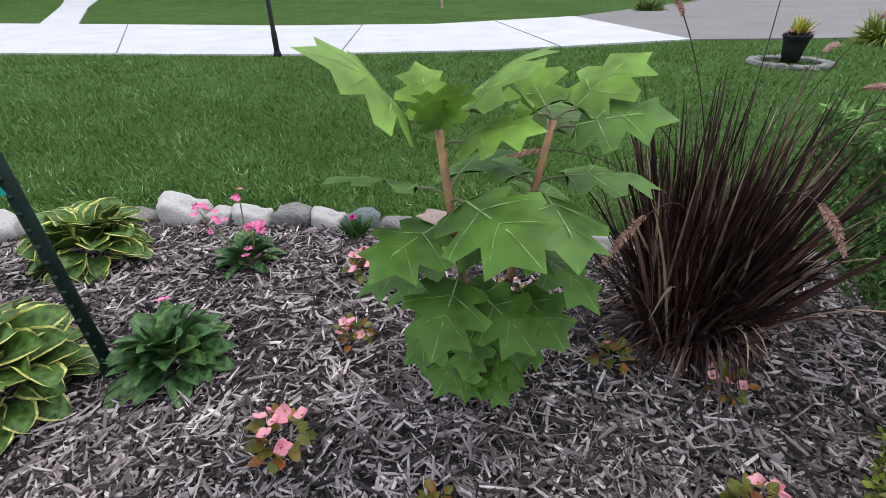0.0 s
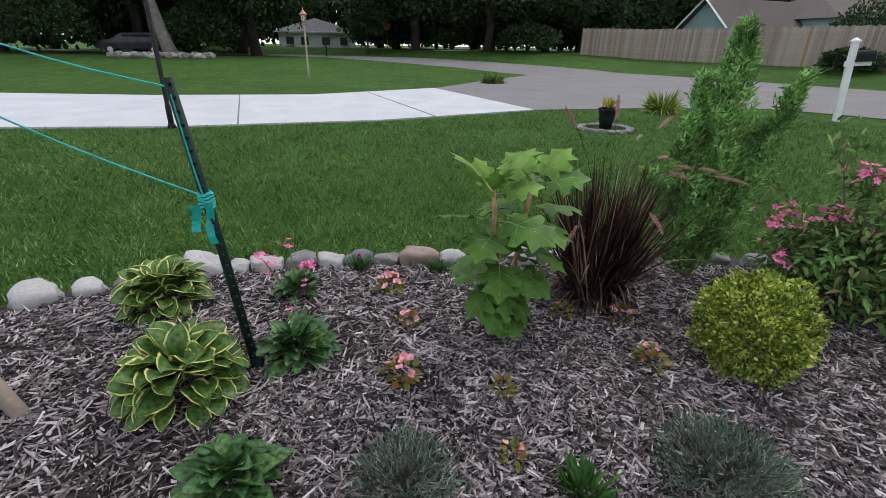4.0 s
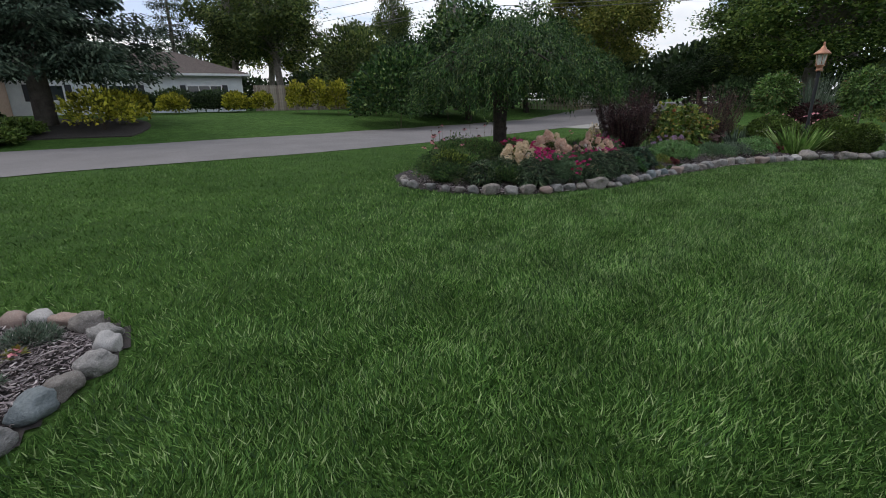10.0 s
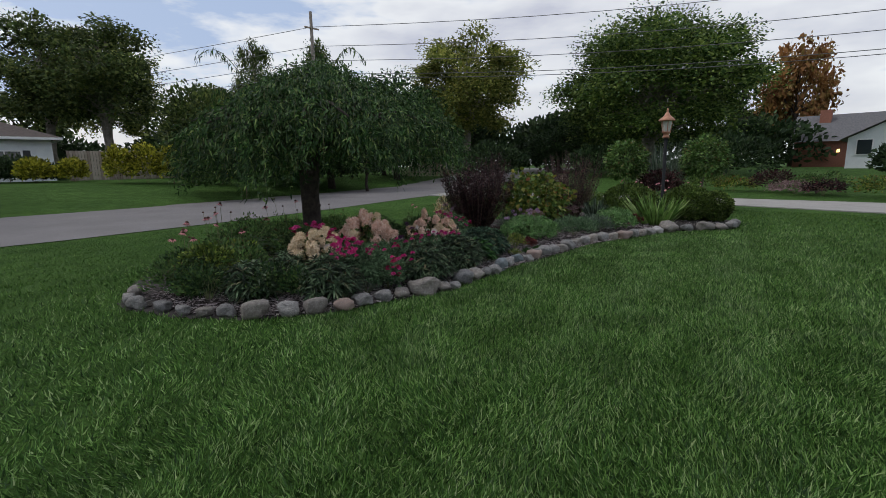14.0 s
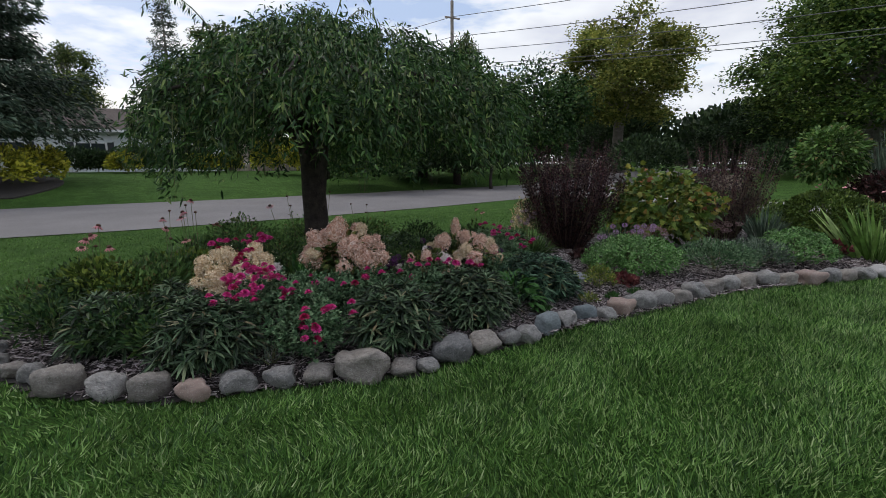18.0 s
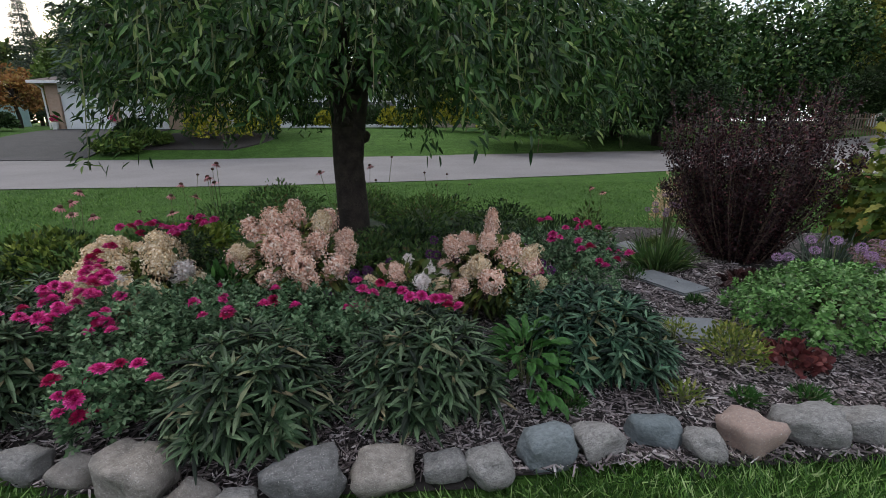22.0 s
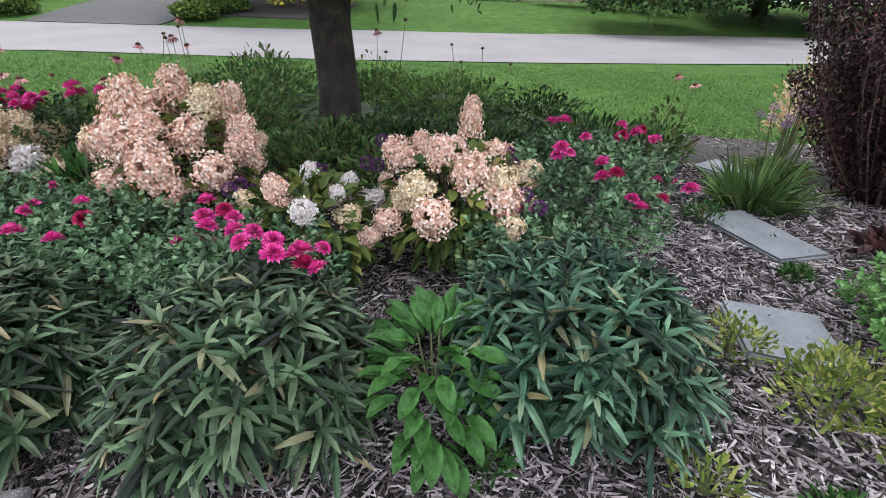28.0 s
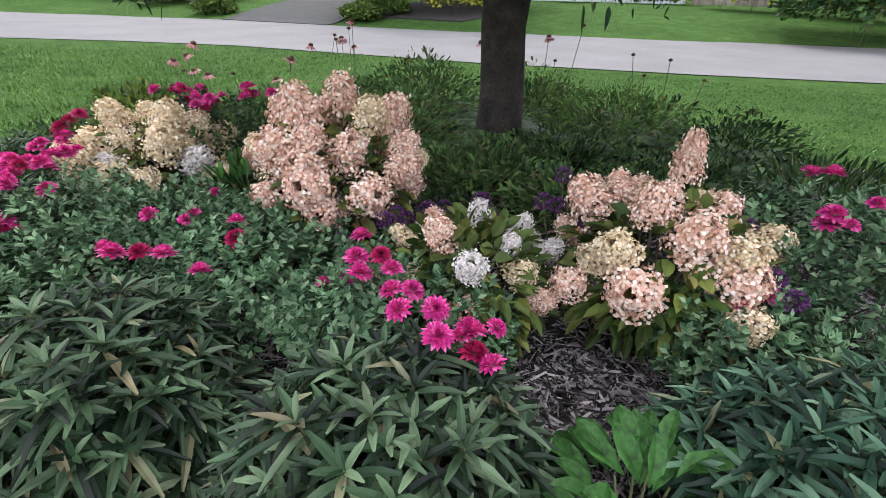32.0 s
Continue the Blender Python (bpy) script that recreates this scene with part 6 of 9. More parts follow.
mum(5.12, -7.86, 0.42, 0.36, 1500, 15, "grey-green mum with pink-red flowers by the stones", [(-0.14, 0.02, 0.36), (-0.1, -0.12, 0.34), (-0.2, 0.02, 0.22), (-0.12, -0.1, 0.40), (-0.2, 0.08, 0.28)], 0.3)
mum(5.55, -7.72, 0.72, 0.48, 2600, 54, "broad mum covered with magenta flowers", [(-0.2, 0.2, 0.46), (-0.1, 0.05, 0.52), (-0.05, 0.3, 0.5), (-0.28, -0.05, 0.42), (0.05, 0.15, 0.55), (0.2, 0.2, 0.6), (-0.22, 0.32, 0.4)], 0.12)
mum(6.35, -7.55, 0.6, 0.62, 1900, 30, "dark green mum with deep magenta flowers behind the hydrangea", [(-0.1, -0.1, 0.62), (-0.05, 0.1, 0.62), (-0.15, 0.0, 0.55), (0.1, -0.2, 0.64)], 0.3, L_FERN)
mum(5.62, -9.05, 0.66, 0.42, 2200, 16, "grey-green mum with a row of magenta flowers", [(-0.22, -0.30, 0.42), (-0.17, -0.20, 0.44), (-0.10, -0.06, 0.45), (-0.2, -0.26, 0.4), (-0.04, 0.1, 0.44), (0.0, 0.2, 0.44), (-0.14, -0.12, 0.44)], 0.15)
mum(5.68, -8.45, 0.75, 0.40, 2600, 9, "spreading grey-green mum with a few magenta flowers", [(-0.28, -0.05, 0.44), (-0.3, 0.2, 0.42), (-0.05, 0.0, 0.42), (-0.1, -0.35, 0.36), (-0.33, 0.12, 0.44)], 0.25)
mum(6.45, -10.25, 0.8, 0.55, 2800, 26, "large grey-green mum with scattered magenta flowers", [(-0.22, 0.05, 0.55), (-0.25, 0.0, 0.5), (0.15, -0.2, 0.52), (0.25, -0.3, 0.48), (-0.3, -0.2, 0.36), (0.05, 0.15, 0.6), (-0.1, -0.4, 0.4)], 0.3)
mum(6.0, -9.95, 0.5, 0.38, 1500, 4, "grey-green mum with few open flowers", None, 0.2)
mum(5.75, -8.05, 0.6, 0.40, 2000, 5, "grey-green mum bush with few flowers", None, 0.4)


def panicle(k, mat):
    """A cone of many small flat florets."""
    g = Geo()
    n = 1250
    f = rng.random(n)
    a = rng.random(n) * 2 * np.pi
    r = 0.40 * np.sqrt(np.maximum(1 - (1.2 * f - 0.3) ** 2, 0.03)) * (0.45 + 0.66 * rng.random(n)) * (1.0 + 0.16 * np.sin(3 * a + k + 7 * f))
    out = np.stack([np.cos(a), np.sin(a), 0 * a], 1)
    p = out * r[:, None]
    p[:, 2] = -0.30 + 0.74 * f + 0.05 * rng.normal(size=n)
    nn = norm(out + UP * (0.2 + f[:, None]) + randn(n) * 0.55)
    d = norm(np.cross(nn, randn(n)))
    leaves(g, T_QUAD, p - d * 0.038, d, nn, 0.078, 0.074)
    return g.mesh("panicle", mat)


def tuft(name, mat, n=150, leaf=0.16):
    g = Geo()
    u = norm(randn(n))
    leaves(g, T_QUAD, u * 0.38, norm(u + randn(n) * 0.5), randn(n), leaf, leaf * 0.8)
    return g.mesh(name, mat)


PURPLE_TUFT = tuft("flower", P_PURPLE)
ALLIUM_TUFT = tuft("flower_head", P_ALLIUM, 260, 0.13)
SEDUM_TUFT = tuft("flower_head", P_SEDUM, 160, 0.16)
PANICLES = {"pink": [panicle(k, P_HYD) for k in range(3)], "cream": [panicle(k, P_HYD_CREAM) for k in range(3)], "white": [panicle(k, P_HYD_WHITE) for k in range(2)]}


def hydrangea(x, y, w, h, heads, label, tall=0.0):
    ob = thing("panicle_hydrangea", label, "hydrangea", x, y, bed_2(x, y), "panicle hydrangeas")
    t = Geo()
    g = Geo()
    n = int(620 * w / 0.6)
    p, u = shell_points(n, w * 0.44, w * 0.44, h * 0.44, 0.45, -0.7)
    p[:, 2] += h * 0.5
    leaves(g, T_LEAF, p, norm(u + randn(n) * 0.4 - UP * 0.15), norm(UP * 0.7 + u * 0.6 + randn(n) * 0.3), 0.055 + 0.035 * rng.random(n), 0.034 + 0.018 * rng.random(n), 0, 0.25)
    part("foliage", g.mesh("foliage", L_HYD_LEAF), ob)
    kinds = [(kind, s0) for kind, count, s0 in heads for _ in range(count)]
    order = rng.permutation(len(kinds))
    for i in range(len(kinds)):
        kind, s0 = kinds[order[i]]
        uz = 1.0 - 1.15 * (i + 0.5) / len(kinds)
        a = i * 2.4 + rng.uniform(-0.35, 0.35)
        ur = math.sqrt(max(1 - uz * uz, 0))
        u1 = np.array([ur * math.cos(a), ur * math.sin(a), uz])
        c = u1 * (w * 0.47, w * 0.47, h * 0.40) * rng.uniform(0.82, 1.12) + UP * h * 0.56
        s = s0 * rng.uniform(0.78, 1.25)
        tilt = math.degrees(math.acos(np.clip(uz, -1, 1))) * 0.8
        part("panicle", PANICLES[kind][int(rng.integers(len(PANICLES[kind])))], ob, pose(c[0], c[1], c[2], 0, 0, math.degrees(a)) @ pose(0, 0, 0, 0, tilt, 0) @ pose(0, 0, 0, 0, 0, rng.uniform(0, 360)) @ Matrix.Diagonal((s, s, s * rng.uniform(0.9, 1.25), 1)))
        tube(t, [(0.05 * c[0], 0.05 * c[1], 0), c * (0.6, 0.6, 0.55), c], [0.006, 0.005, 0.003], 4)
    part("stems", t.mesh("stems", TWIG_BROWN), ob)
    return ob


hydrangea(6.05, -7.48, 0.60, 0.58, [("cream", 23, 0.165), ("white", 3, 0.13)], "panicle hydrangea with cream-tan flower heads")
hydrangea(6.20, -8.42, 0.70, 0.70, [("pink", 23, 0.175), ("cream", 3, 0.15)], "panicle hydrangea with pink-tan flower heads")
ob = hydrangea(6.20, -9.70, 0.72, 0.56, [("cream", 10, 0.15), ("pink", 15, 0.155)], "panicle hydrangea with cream and pink flower heads", 1)
part("panicle", PANICLES["pink"][0], ob, pose(0.22, -0.02, 0.60, 0, 0, 0) @ Matrix.Diagonal((0.13, 0.13, 0.21, 1)))
hydrangea(5.90, -9.14, 0.56, 0.50, [("white", 7, 0.10), ("pink", 6, 0.11), ("cream", 3, 0.105)], "small hydrangea with white and blush flower heads")
for x, y, h, n in ((6.0, -8.85, 0.42, 6), (6.3, -8.95, 0.5, 5), (6.3, -9.4, 0.55, 5), (6.15, -9.95, 0.5, 4)):
    ob = thing("purple_flower_spikes", "dark purple flower clusters between the hydrangeas", "flower", x, y, bed_2(x, y), "purple flower clusters")
    for i in range(n):
        g = Geo()
        c = np.array([rng.normal() * 0.12, rng.normal() * 0.12, h * rng.uniform(0.6, 1.0)])
        tube(g, [(c[0] * 0.3, c[1] * 0.3, 0), c], [0.003, 0.002], 4)
        part("stem", g.mesh("stem", TWIG), ob)
        part("flower", PURPLE_TUFT, ob, pose(c[0], c[1], c[2]) @ Matrix.Scale(0.065, 4))

FRESH_LEAVES = [broad_leaf(L_FRESH, k, 0.40, 0.30, 0.45) for k in range(4)]
ob = thing("leafy_perennial", "fresh green broad-leaved perennial between the mounds", "perennial", 5.36, -9.74, bed_2(5.36, -9.74))
for i in range(110):
    f = (i + 0.5) / 110
    a = i * 137.5 + rng.uniform(-20, 20)
    r = 0.16 * math.sqrt(f)
    m = pose(r * math.cos(radians(a)) * 1.5, r * math.sin(radians(a)), 0.05 + 0.23 * (1 - f * f) * rng.uniform(0.4, 1.05), 0, 0, a - 90) @ pose(0, 0, 0, 40 - 45 * f + rng.uniform(-18, 18), rng.uniform(-25, 25), 0) @ Matrix.Scale(rng.uniform(0.09, 0.145), 4)
    part("leaf", FRESH_LEAVES[i % 4], ob, m)
for i in range(9):
    a = i * 2.4
    g = Geo()
    tube(g, [(0.02 * math.cos(a), 0.02 * math.sin(a), 0), (0.05 * math.cos(a), 0.05 * math.sin(a), 0.12), (0.08 * math.cos(a), 0.08 * math.sin(a), 0.22)], [0.005, 0.004, 0.003], 5)
    part("stem", g.mesh("stem", TWIG), ob)
leafy_mound("leafy_perennial", "bright green leafy shoot among the mums", "perennial", 6.1, -8.0, 0.3, 0.5, 160, L_FRESH, 0.11, 0.035, T_LEAF, 1.0)
leafy_mound("yellow_spirea", "small spirea with yellow-green leaves in the mulch", "shrub", 5.46, -10.90, 0.34, 0.28, 800, L_SPIREA, 0.030, 0.014, T_LEAF, 0.8)
leafy_mound("creeping_perennial", "low green creeping plant beside the stepping stone", "perennial", 5.72, -10.72, 0.24, 0.18, 300, L_SPIREA, 0.025, 0.012, T_LEAF, 0.6)


def stonecrop(x, y, w, d, h, k, label):
    """A mound of upright shoots, each a rosette of small fleshy leaves."""
    ob = thing("autumn_stonecrop", label, "stonecrop", x, y, bed_2(x, y), "green stonecrop mounds")
    p, u = shell_points(k, w * 0.5, d * 0.5, h * 0.6, 0.55, -0.3)
    p = lumpy(p, u, 0.16, 2.6, rng.random() * 50)
    p[:, 2] = np.maximum(p[:, 2] + h * 0.38, 0.02)
    axis = norm(u * 0.6 + UP * 0.8 + randn(k) * 0.2)
    g = Geo()
    for j in range(8):
        b = j * 2.4 + rng.random(k)
        ref = norm(np.cross(axis, randn(k)))
        side = ref * np.cos(b)[:, None] + np.cross(axis, ref) * np.sin(b)[:, None]
        leaves(g, T_QUAD, p + axis * (0.005 * j), norm(side + axis * (0.1 + 0.16 * j)), norm(axis - side * 0.3 + randn(k) * 0.2), 0.040 - 0.0028 * j, 0.022 - 0.001 * j, 0, 0.1)
    part("foliage", g.mesh("foliage", L_SEDUM), ob)
    t = Geo()
    twigs(t, 14, w * 0.5, h, 0.9)
    part("stems", t.mesh("stems", TWIG), ob)


stonecrop(5.76, -11.78, 0.95, 1.25, 0.44, 1500, "dense mound of pale green budded stonecrop")
stonecrop(5.16, -14.05, 0.85, 1.05, 0.44, 1100, "rounded mound of green stonecrop near the stones")
leafy_mound("low_perennial", "low dull green perennial mound", "perennial", 5.42, -12.8, 0.95, 0.40, 3000, L_MUM, 0.040, 0.016, T_LEAF, 0.8)
leafy_mound("low_perennial", "low grey-green perennial mound with spent heads", "perennial", 5.30, -13.4, 0.85, 0.38, 2800, L_GREYGREEN, 0.042, 0.016, T_LEAF, 0.8)
leafy_mound("heuchera", "coral bells with ruffled brick-red leaves", "heuchera", 5.42, -11.22, 0.30, 0.15, 190, L_HEUCHERA, 0.046, 0.046, T_LEAF, 0.6)
leafy_mound("heuchera", "dark red leaf tuft at the end of the bed", "heuchera", 5.1, -15.0, 0.3, 0.22, 160, L_HEUCHERA, 0.07, 0.06, T_LEAF, 0.7)
for x, y, w in ((5.16, -9.9, 0.16), (5.18, -10.47, 0.2), (5.16, -10.78, 0.14), (5.14, -11.1, 0.16), (6.85, -10.98, 0.24), (7.0, -10.6, 0.2), (6.3, -11.2, 0.12)):
    leafy_mound("green_tuft", "little tuft of bright green leaves in the mulch", "perennial", x, y, w, w * 0.55, 170, L_FRESH if w != 0.2 else L_SPIREA, 0.04, 0.009, T_BLADE, 0.8, "green tufts in the mulch")
plant_tag(5.14, -9.77, bed_2(5.14, -9.77), 70, -50, 0.07, 0.04)
plant_tag(5.2, -10.62, bed_2(5.2, -10.62), 75, -55, 0.07, 0.035)
plant_tag(4.98, -9.05, bed_2(4.98, -9.05), 70, -65, 0.05, 0.03)

# shade planting round the trunk
for x, y, w, h, n in ((7.35, -8.0, 0.95, 0.72, 1900), (7.5, -9.1, 1.0, 0.52, 1700), (8.4, -9.3, 1.1, 0.7, 1700), (8.35, -7.7, 1.1, 0.86, 1900), (7.0, -8.75, 0.85, 0.5, 1500), (7.3, -9.75, 1.0, 0.5, 1500), (8.2, -10.1, 0.9, 0.6, 1200), (8.9, -8.6, 0.9, 0.75, 1300), (6.85, -9.3, 0.7, 0.45, 1000), (6.8, -8.1, 0.7, 0.5, 1000)):
    leafy_mound("shade_perennial", "dark leafy woodland perennial under the cherry tree", "perennial", x, y, w * 0.95, h * 0.8, n, L_ROSE if y > -8.1 or w < 0.9 else L_WEIGELA if x > 8.3 else L_FERN, 0.062, 0.020, T_LEAF, 0.8, "dark perennials under the tree", 0.4, 0.35)


def fern(x, y, fronds, size):
    ob = thing("fern", "dark green feathery fern under the tree", "fern", x, y, bed_2(x, y), "ferns under the tree")
    for i in range(fronds):
        a = 2 * math.pi * i / fronds + rng.uniform(-0.3, 0.3)
        out = np.array([math.cos(a), math.sin(a), 0])
        t = np.linspace(0.08, 1, 22)
        pts = out * (size * 0.8 * t)[:, None] + UP * (size * (0.95 * t - 0.6 * t ** 2.2))[:, None]
        side = np.cross(out, UP)
        g = Geo()
        tube(g, pts[::4], np.linspace(0.004, 0.001, len(pts[::4])), 3)
        w = size * 0.30 * np.sin(np.pi * np.clip(t * 0.85 + 0.15, 0, 1)) ** 0.8
        for s in (-1, 1):
            leaves(g, T_BLADE, pts, norm(side * s + out * 0.45 + randn(22) * 0.05), np.tile(UP, (22, 1)), w, 0.022 * size / 0.5, 0, 0.15)
        part("frond", g.mesh("frond", L_FERN), ob)


for q in ((7.6, -9.75, 12, 0.66), (8.0, -9.55, 12, 0.7), (8.3, -9.9, 12, 0.66), (7.45, -9.3, 12, 0.64), (8.6, -8.05, 10, 0.66), (8.05, -7.85, 12, 0.7), (7.55, -8.1, 12, 0.66), (8.2, -9.1, 12, 0.74), (7.3, -8.7, 12, 0.6), (8.5, -9.4, 12, 0.66)):
    fern(*q)


def cone_flower(petals_down):
    g = Geo()
    a = np.arange(12) * 2 * np.pi / 12
    out = np.stack([np.cos(a), np.sin(a), 0 * a], 1)
    leaves(g, T_LEAF, out * 0.16, norm(out - UP * petals_down), norm(UP + out * 0.5), 0.5, 0.2)
    prof = [(0.16, -0.03), (0.22, 0.04), (0.2, 0.14), (0.1, 0.22), (0.01, 0.24)]
    tube(g, [(0, 0, z) for _, z in prof], [r for r, _ in prof], 9, 1)
    return g.mesh("flower", [P_CONE, DARK_CONE])


CONE_FLOWERS = [cone_flower(0.3), cone_flower(0.9)]
g = Geo()
prof = [(0.1, -0.05), (0.24, 0.04), (0.22, 0.16), (0.1, 0.26), (0.01, 0.28)]
tube(g, [(0, 0, z) for _, z in prof], [r for r, _ in prof], 9)
CONE_SEED = g.mesh("seed_head", DARK_CONE)


def coneflowers(x, y, spread, stems, h, leaf, label, seed=0.3, n=260, turn=0):
    ob = thing("coneflower", label, "coneflower", x, y, bed_2(x, y), "coneflowers at the back of the bed")
    g, t = Geo(), Geo()
    p, u = shell_points(n, spread * 0.42, spread * 0.42, h * 0.34, 0.1, -0.6)
    n = len(p)
    p[:, 2] = np.abs(p[:, 2] + h * 0.26)
    leaves(g, T_LEAF, p, norm(u + UP * 0.5 + randn(n) * 0.4), norm(UP + randn(n) * 0.4), 0.095, 0.03, 0, 0.3)
    part("foliage", g.mesh("foliage", leaf), ob)
    for i in range(stems):
        q = np.array([rng.normal() * spread * 0.3, rng.normal() * spread * 0.3, h * rng.uniform(0.75, 1.15)])
        tube(t, [q * (0.5, 0.5, 0), q * (0.8, 0.8, 0.5), q], [0.004, 0.003, 0.0025], 4)
        if rng.random() < seed:
            part("seed_head", CONE_SEED, ob, pose(q[0], q[1], q[2]) @ Matrix.Scale(0.07, 4), "dark dried seed cone")
        else:
            part("flower", CONE_FLOWERS[int(rng.integers(2))], ob, pose(q[0], q[1], q[2], rng.uniform(-25, 25), rng.uniform(-25, 25), 0) @ Matrix.Scale(rng.uniform(0.075, 0.1), 4))
    part("stems", t.mesh("stems", TWIG), ob)
    return ob


coneflowers(7.15, -6.35, 0.42, 6, 0.66, L_BOX, "pink coneflowers on tall stems at the bed tip", 0.1, 160)
coneflowers(7.5, -6.9, 0.75, 5, 0.72, L_ROSE, "leafy coneflowers with faded pink heads", 0.4, 420)
coneflowers(8.1, -7.2, 0.8, 6, 0.80, L_ROSE, "coneflowers with dark seed heads behind the hydrangea", 0.55, 420)
coneflowers(8.6, -8.6, 0.9, 6, 0.80, L_ROSE, "coneflowers with drooping faded petals behind the tree", 0.5, 380)
coneflowers(8.85, -9.6, 0.7, 4, 0.75, L_FERN, "few dark coneflower heads behind the ferns", 0.6, 200)
coneflowers(8.3, -11.1, 0.3, 2, 0.7, L_BOX, "two pink coneflowers at the back of the bed", 0, 60)
leafy_mound("lime_shrub", "olive-lime leafy shrub near the tip of the bed", "shrub", 6.72, -6.48, 0.66, 0.56, 1500, L_OLIVE_LIME, 0.055, 0.032, T_LEAF, 0.6, lump=0.35)
leafy_mound("lime_coral_bells", "lime-yellow foliage glowing behind the hydrangea", "perennial", 7.62, -7.10, 0.80, 0.40, 900, L_LIME, 0.065, 0.045, T_LEAF, 0.6)
leafy_mound("broad_perennial", "green leafy perennial behind the mums", "perennial", 6.75, -6.75, 0.85, 0.48, 1500, L_ROSE, 0.055, 0.024, T_LEAF, 0.8, lump=0.4)
leafy_mound("broad_perennial", "tall green leafy perennial at the back of the bed", "perennial", 7.15, -7.0, 0.7, 0.48, 1000, L_ROSE, 0.06, 0.024, T_LEAF, 0.9, lump=0.4)
for x, y, w, h, mt in ((6.25, -6.25, 0.65, 0.42, L_FERN), (6.75, -6.1, 0.7, 0.45, L_ROSE), (5.8, -6.72, 0.6, 0.42, L_FERN), (7.1, -6.3, 0.6, 0.5, L_FERN), (5.55, -7.0, 0.5, 0.36, L_FERN)):
    leafy_mound("edge_perennial", "dark leafy perennial filling the tip of the bed", "perennial", x, y, w, h, 900, mt, 0.06, 0.02, T_LEAF, 0.8, "dark perennials at the bed tip", 0.3, 0.3)
leafy_mound("low_aster", "low grey-green aster with few white flowers by the stones", "perennial", 5.18, -7.60, 0.4, 0.16, 420, L_GREYGREEN, 0.03, 0.008, T_BLADE, 0.8)
leafy_mound("broad_perennial", "green perennial by the back stones", "perennial", 7.75, -10.85, 0.6, 0.38, 700, L_ROSE, 0.06, 0.02, T_LEAF, 0.8)
leafy_mound("broad_perennial", "dark grassy perennial behind the mum", "perennial", 7.2, -10.35, 0.7, 0.5, 900, L_FERN, 0.07, 0.016, T_LEAF, 0.9)


def barberry(x, y, w, h, n, label, mat=L_BARBERRY):
    """A dense purple bush, narrower at its foot, with wands standing out of its top."""
    ob = thing("barberry", label, "barberry", x, y, bed_2(x, y), "purple barberries")
    g, t = Geo(), Geo()
    wands = 150
    for i in range(wands):
        a = rng.random() * 2 * np.pi
        f = math.sqrt(rng.random())
        out = np.array([math.cos(a), math.sin(a), 0])
        top = out * w * 0.54 * f + UP * h * rng.uniform(0.5, 1.18) * (1 - 0.10 * f * f)
        base = out * 0.15 * f * w
        mid = base + (top - base) * (0.62, 0.62, 0.5)
        tube(t, [base, mid, top], [0.007, 0.005, 0.002], 4)
        m = int(0.62 * n / wands)
        s = rng.random(m) ** 0.7
        c = np.where((s < 0.5)[:, None], base + (mid - base) * (s / 0.5)[:, None], mid + (top - mid) * ((s - 0.5) / 0.5)[:, None]) + randn(m) * 0.02
        c[:, 2] = np.abs(c[:, 2])
        leaves(g, T_QUAD, c, norm(randn(m) + UP * 0.4), randn(m), 0.022 + 0.016 * rng.random(m), 0.015, 0)
    m = int(n * 0.20)
    f = rng.random(m) ** 1.1
    a = rng.random(m) * 2 * np.pi
    rim = w * 0.5 * (0.36 + 0.52 * f) * (1 - 0.45 * np.clip((f - 0.6) / 0.4, 0, 1) ** 2) * (1 + 0.20 * np.sin(5 * a + 9 * f) + 0.13 * np.sin(11 * a + 5 * f))
    r = rim * rng.random(m) ** 0.4
    p = np.stack([np.cos(a) * r, np.sin(a) * r, 0.04 + h * (0.80 + 0.10 * np.sin(4 * a + 1) + 0.07 * np.sin(9 * a)) * f], 1)
    leaves(g, T_QUAD, p, norm(randn(m) + UP * 0.3), randn(m), 0.026 + 0.014 * rng.random(m), 0.019)
    part("foliage", g.mesh("foliage", mat), ob)
    part("wands", t.mesh("wands", TWIG_BROWN), ob)


barberry(7.42, -12.25, 1.5, 1.45, 52000, "large dark purple barberry bush")
barberry(6.95, -15.3, 1.6, 1.5, 22000, "reddish purple barberry bush beyond the hydrangea")

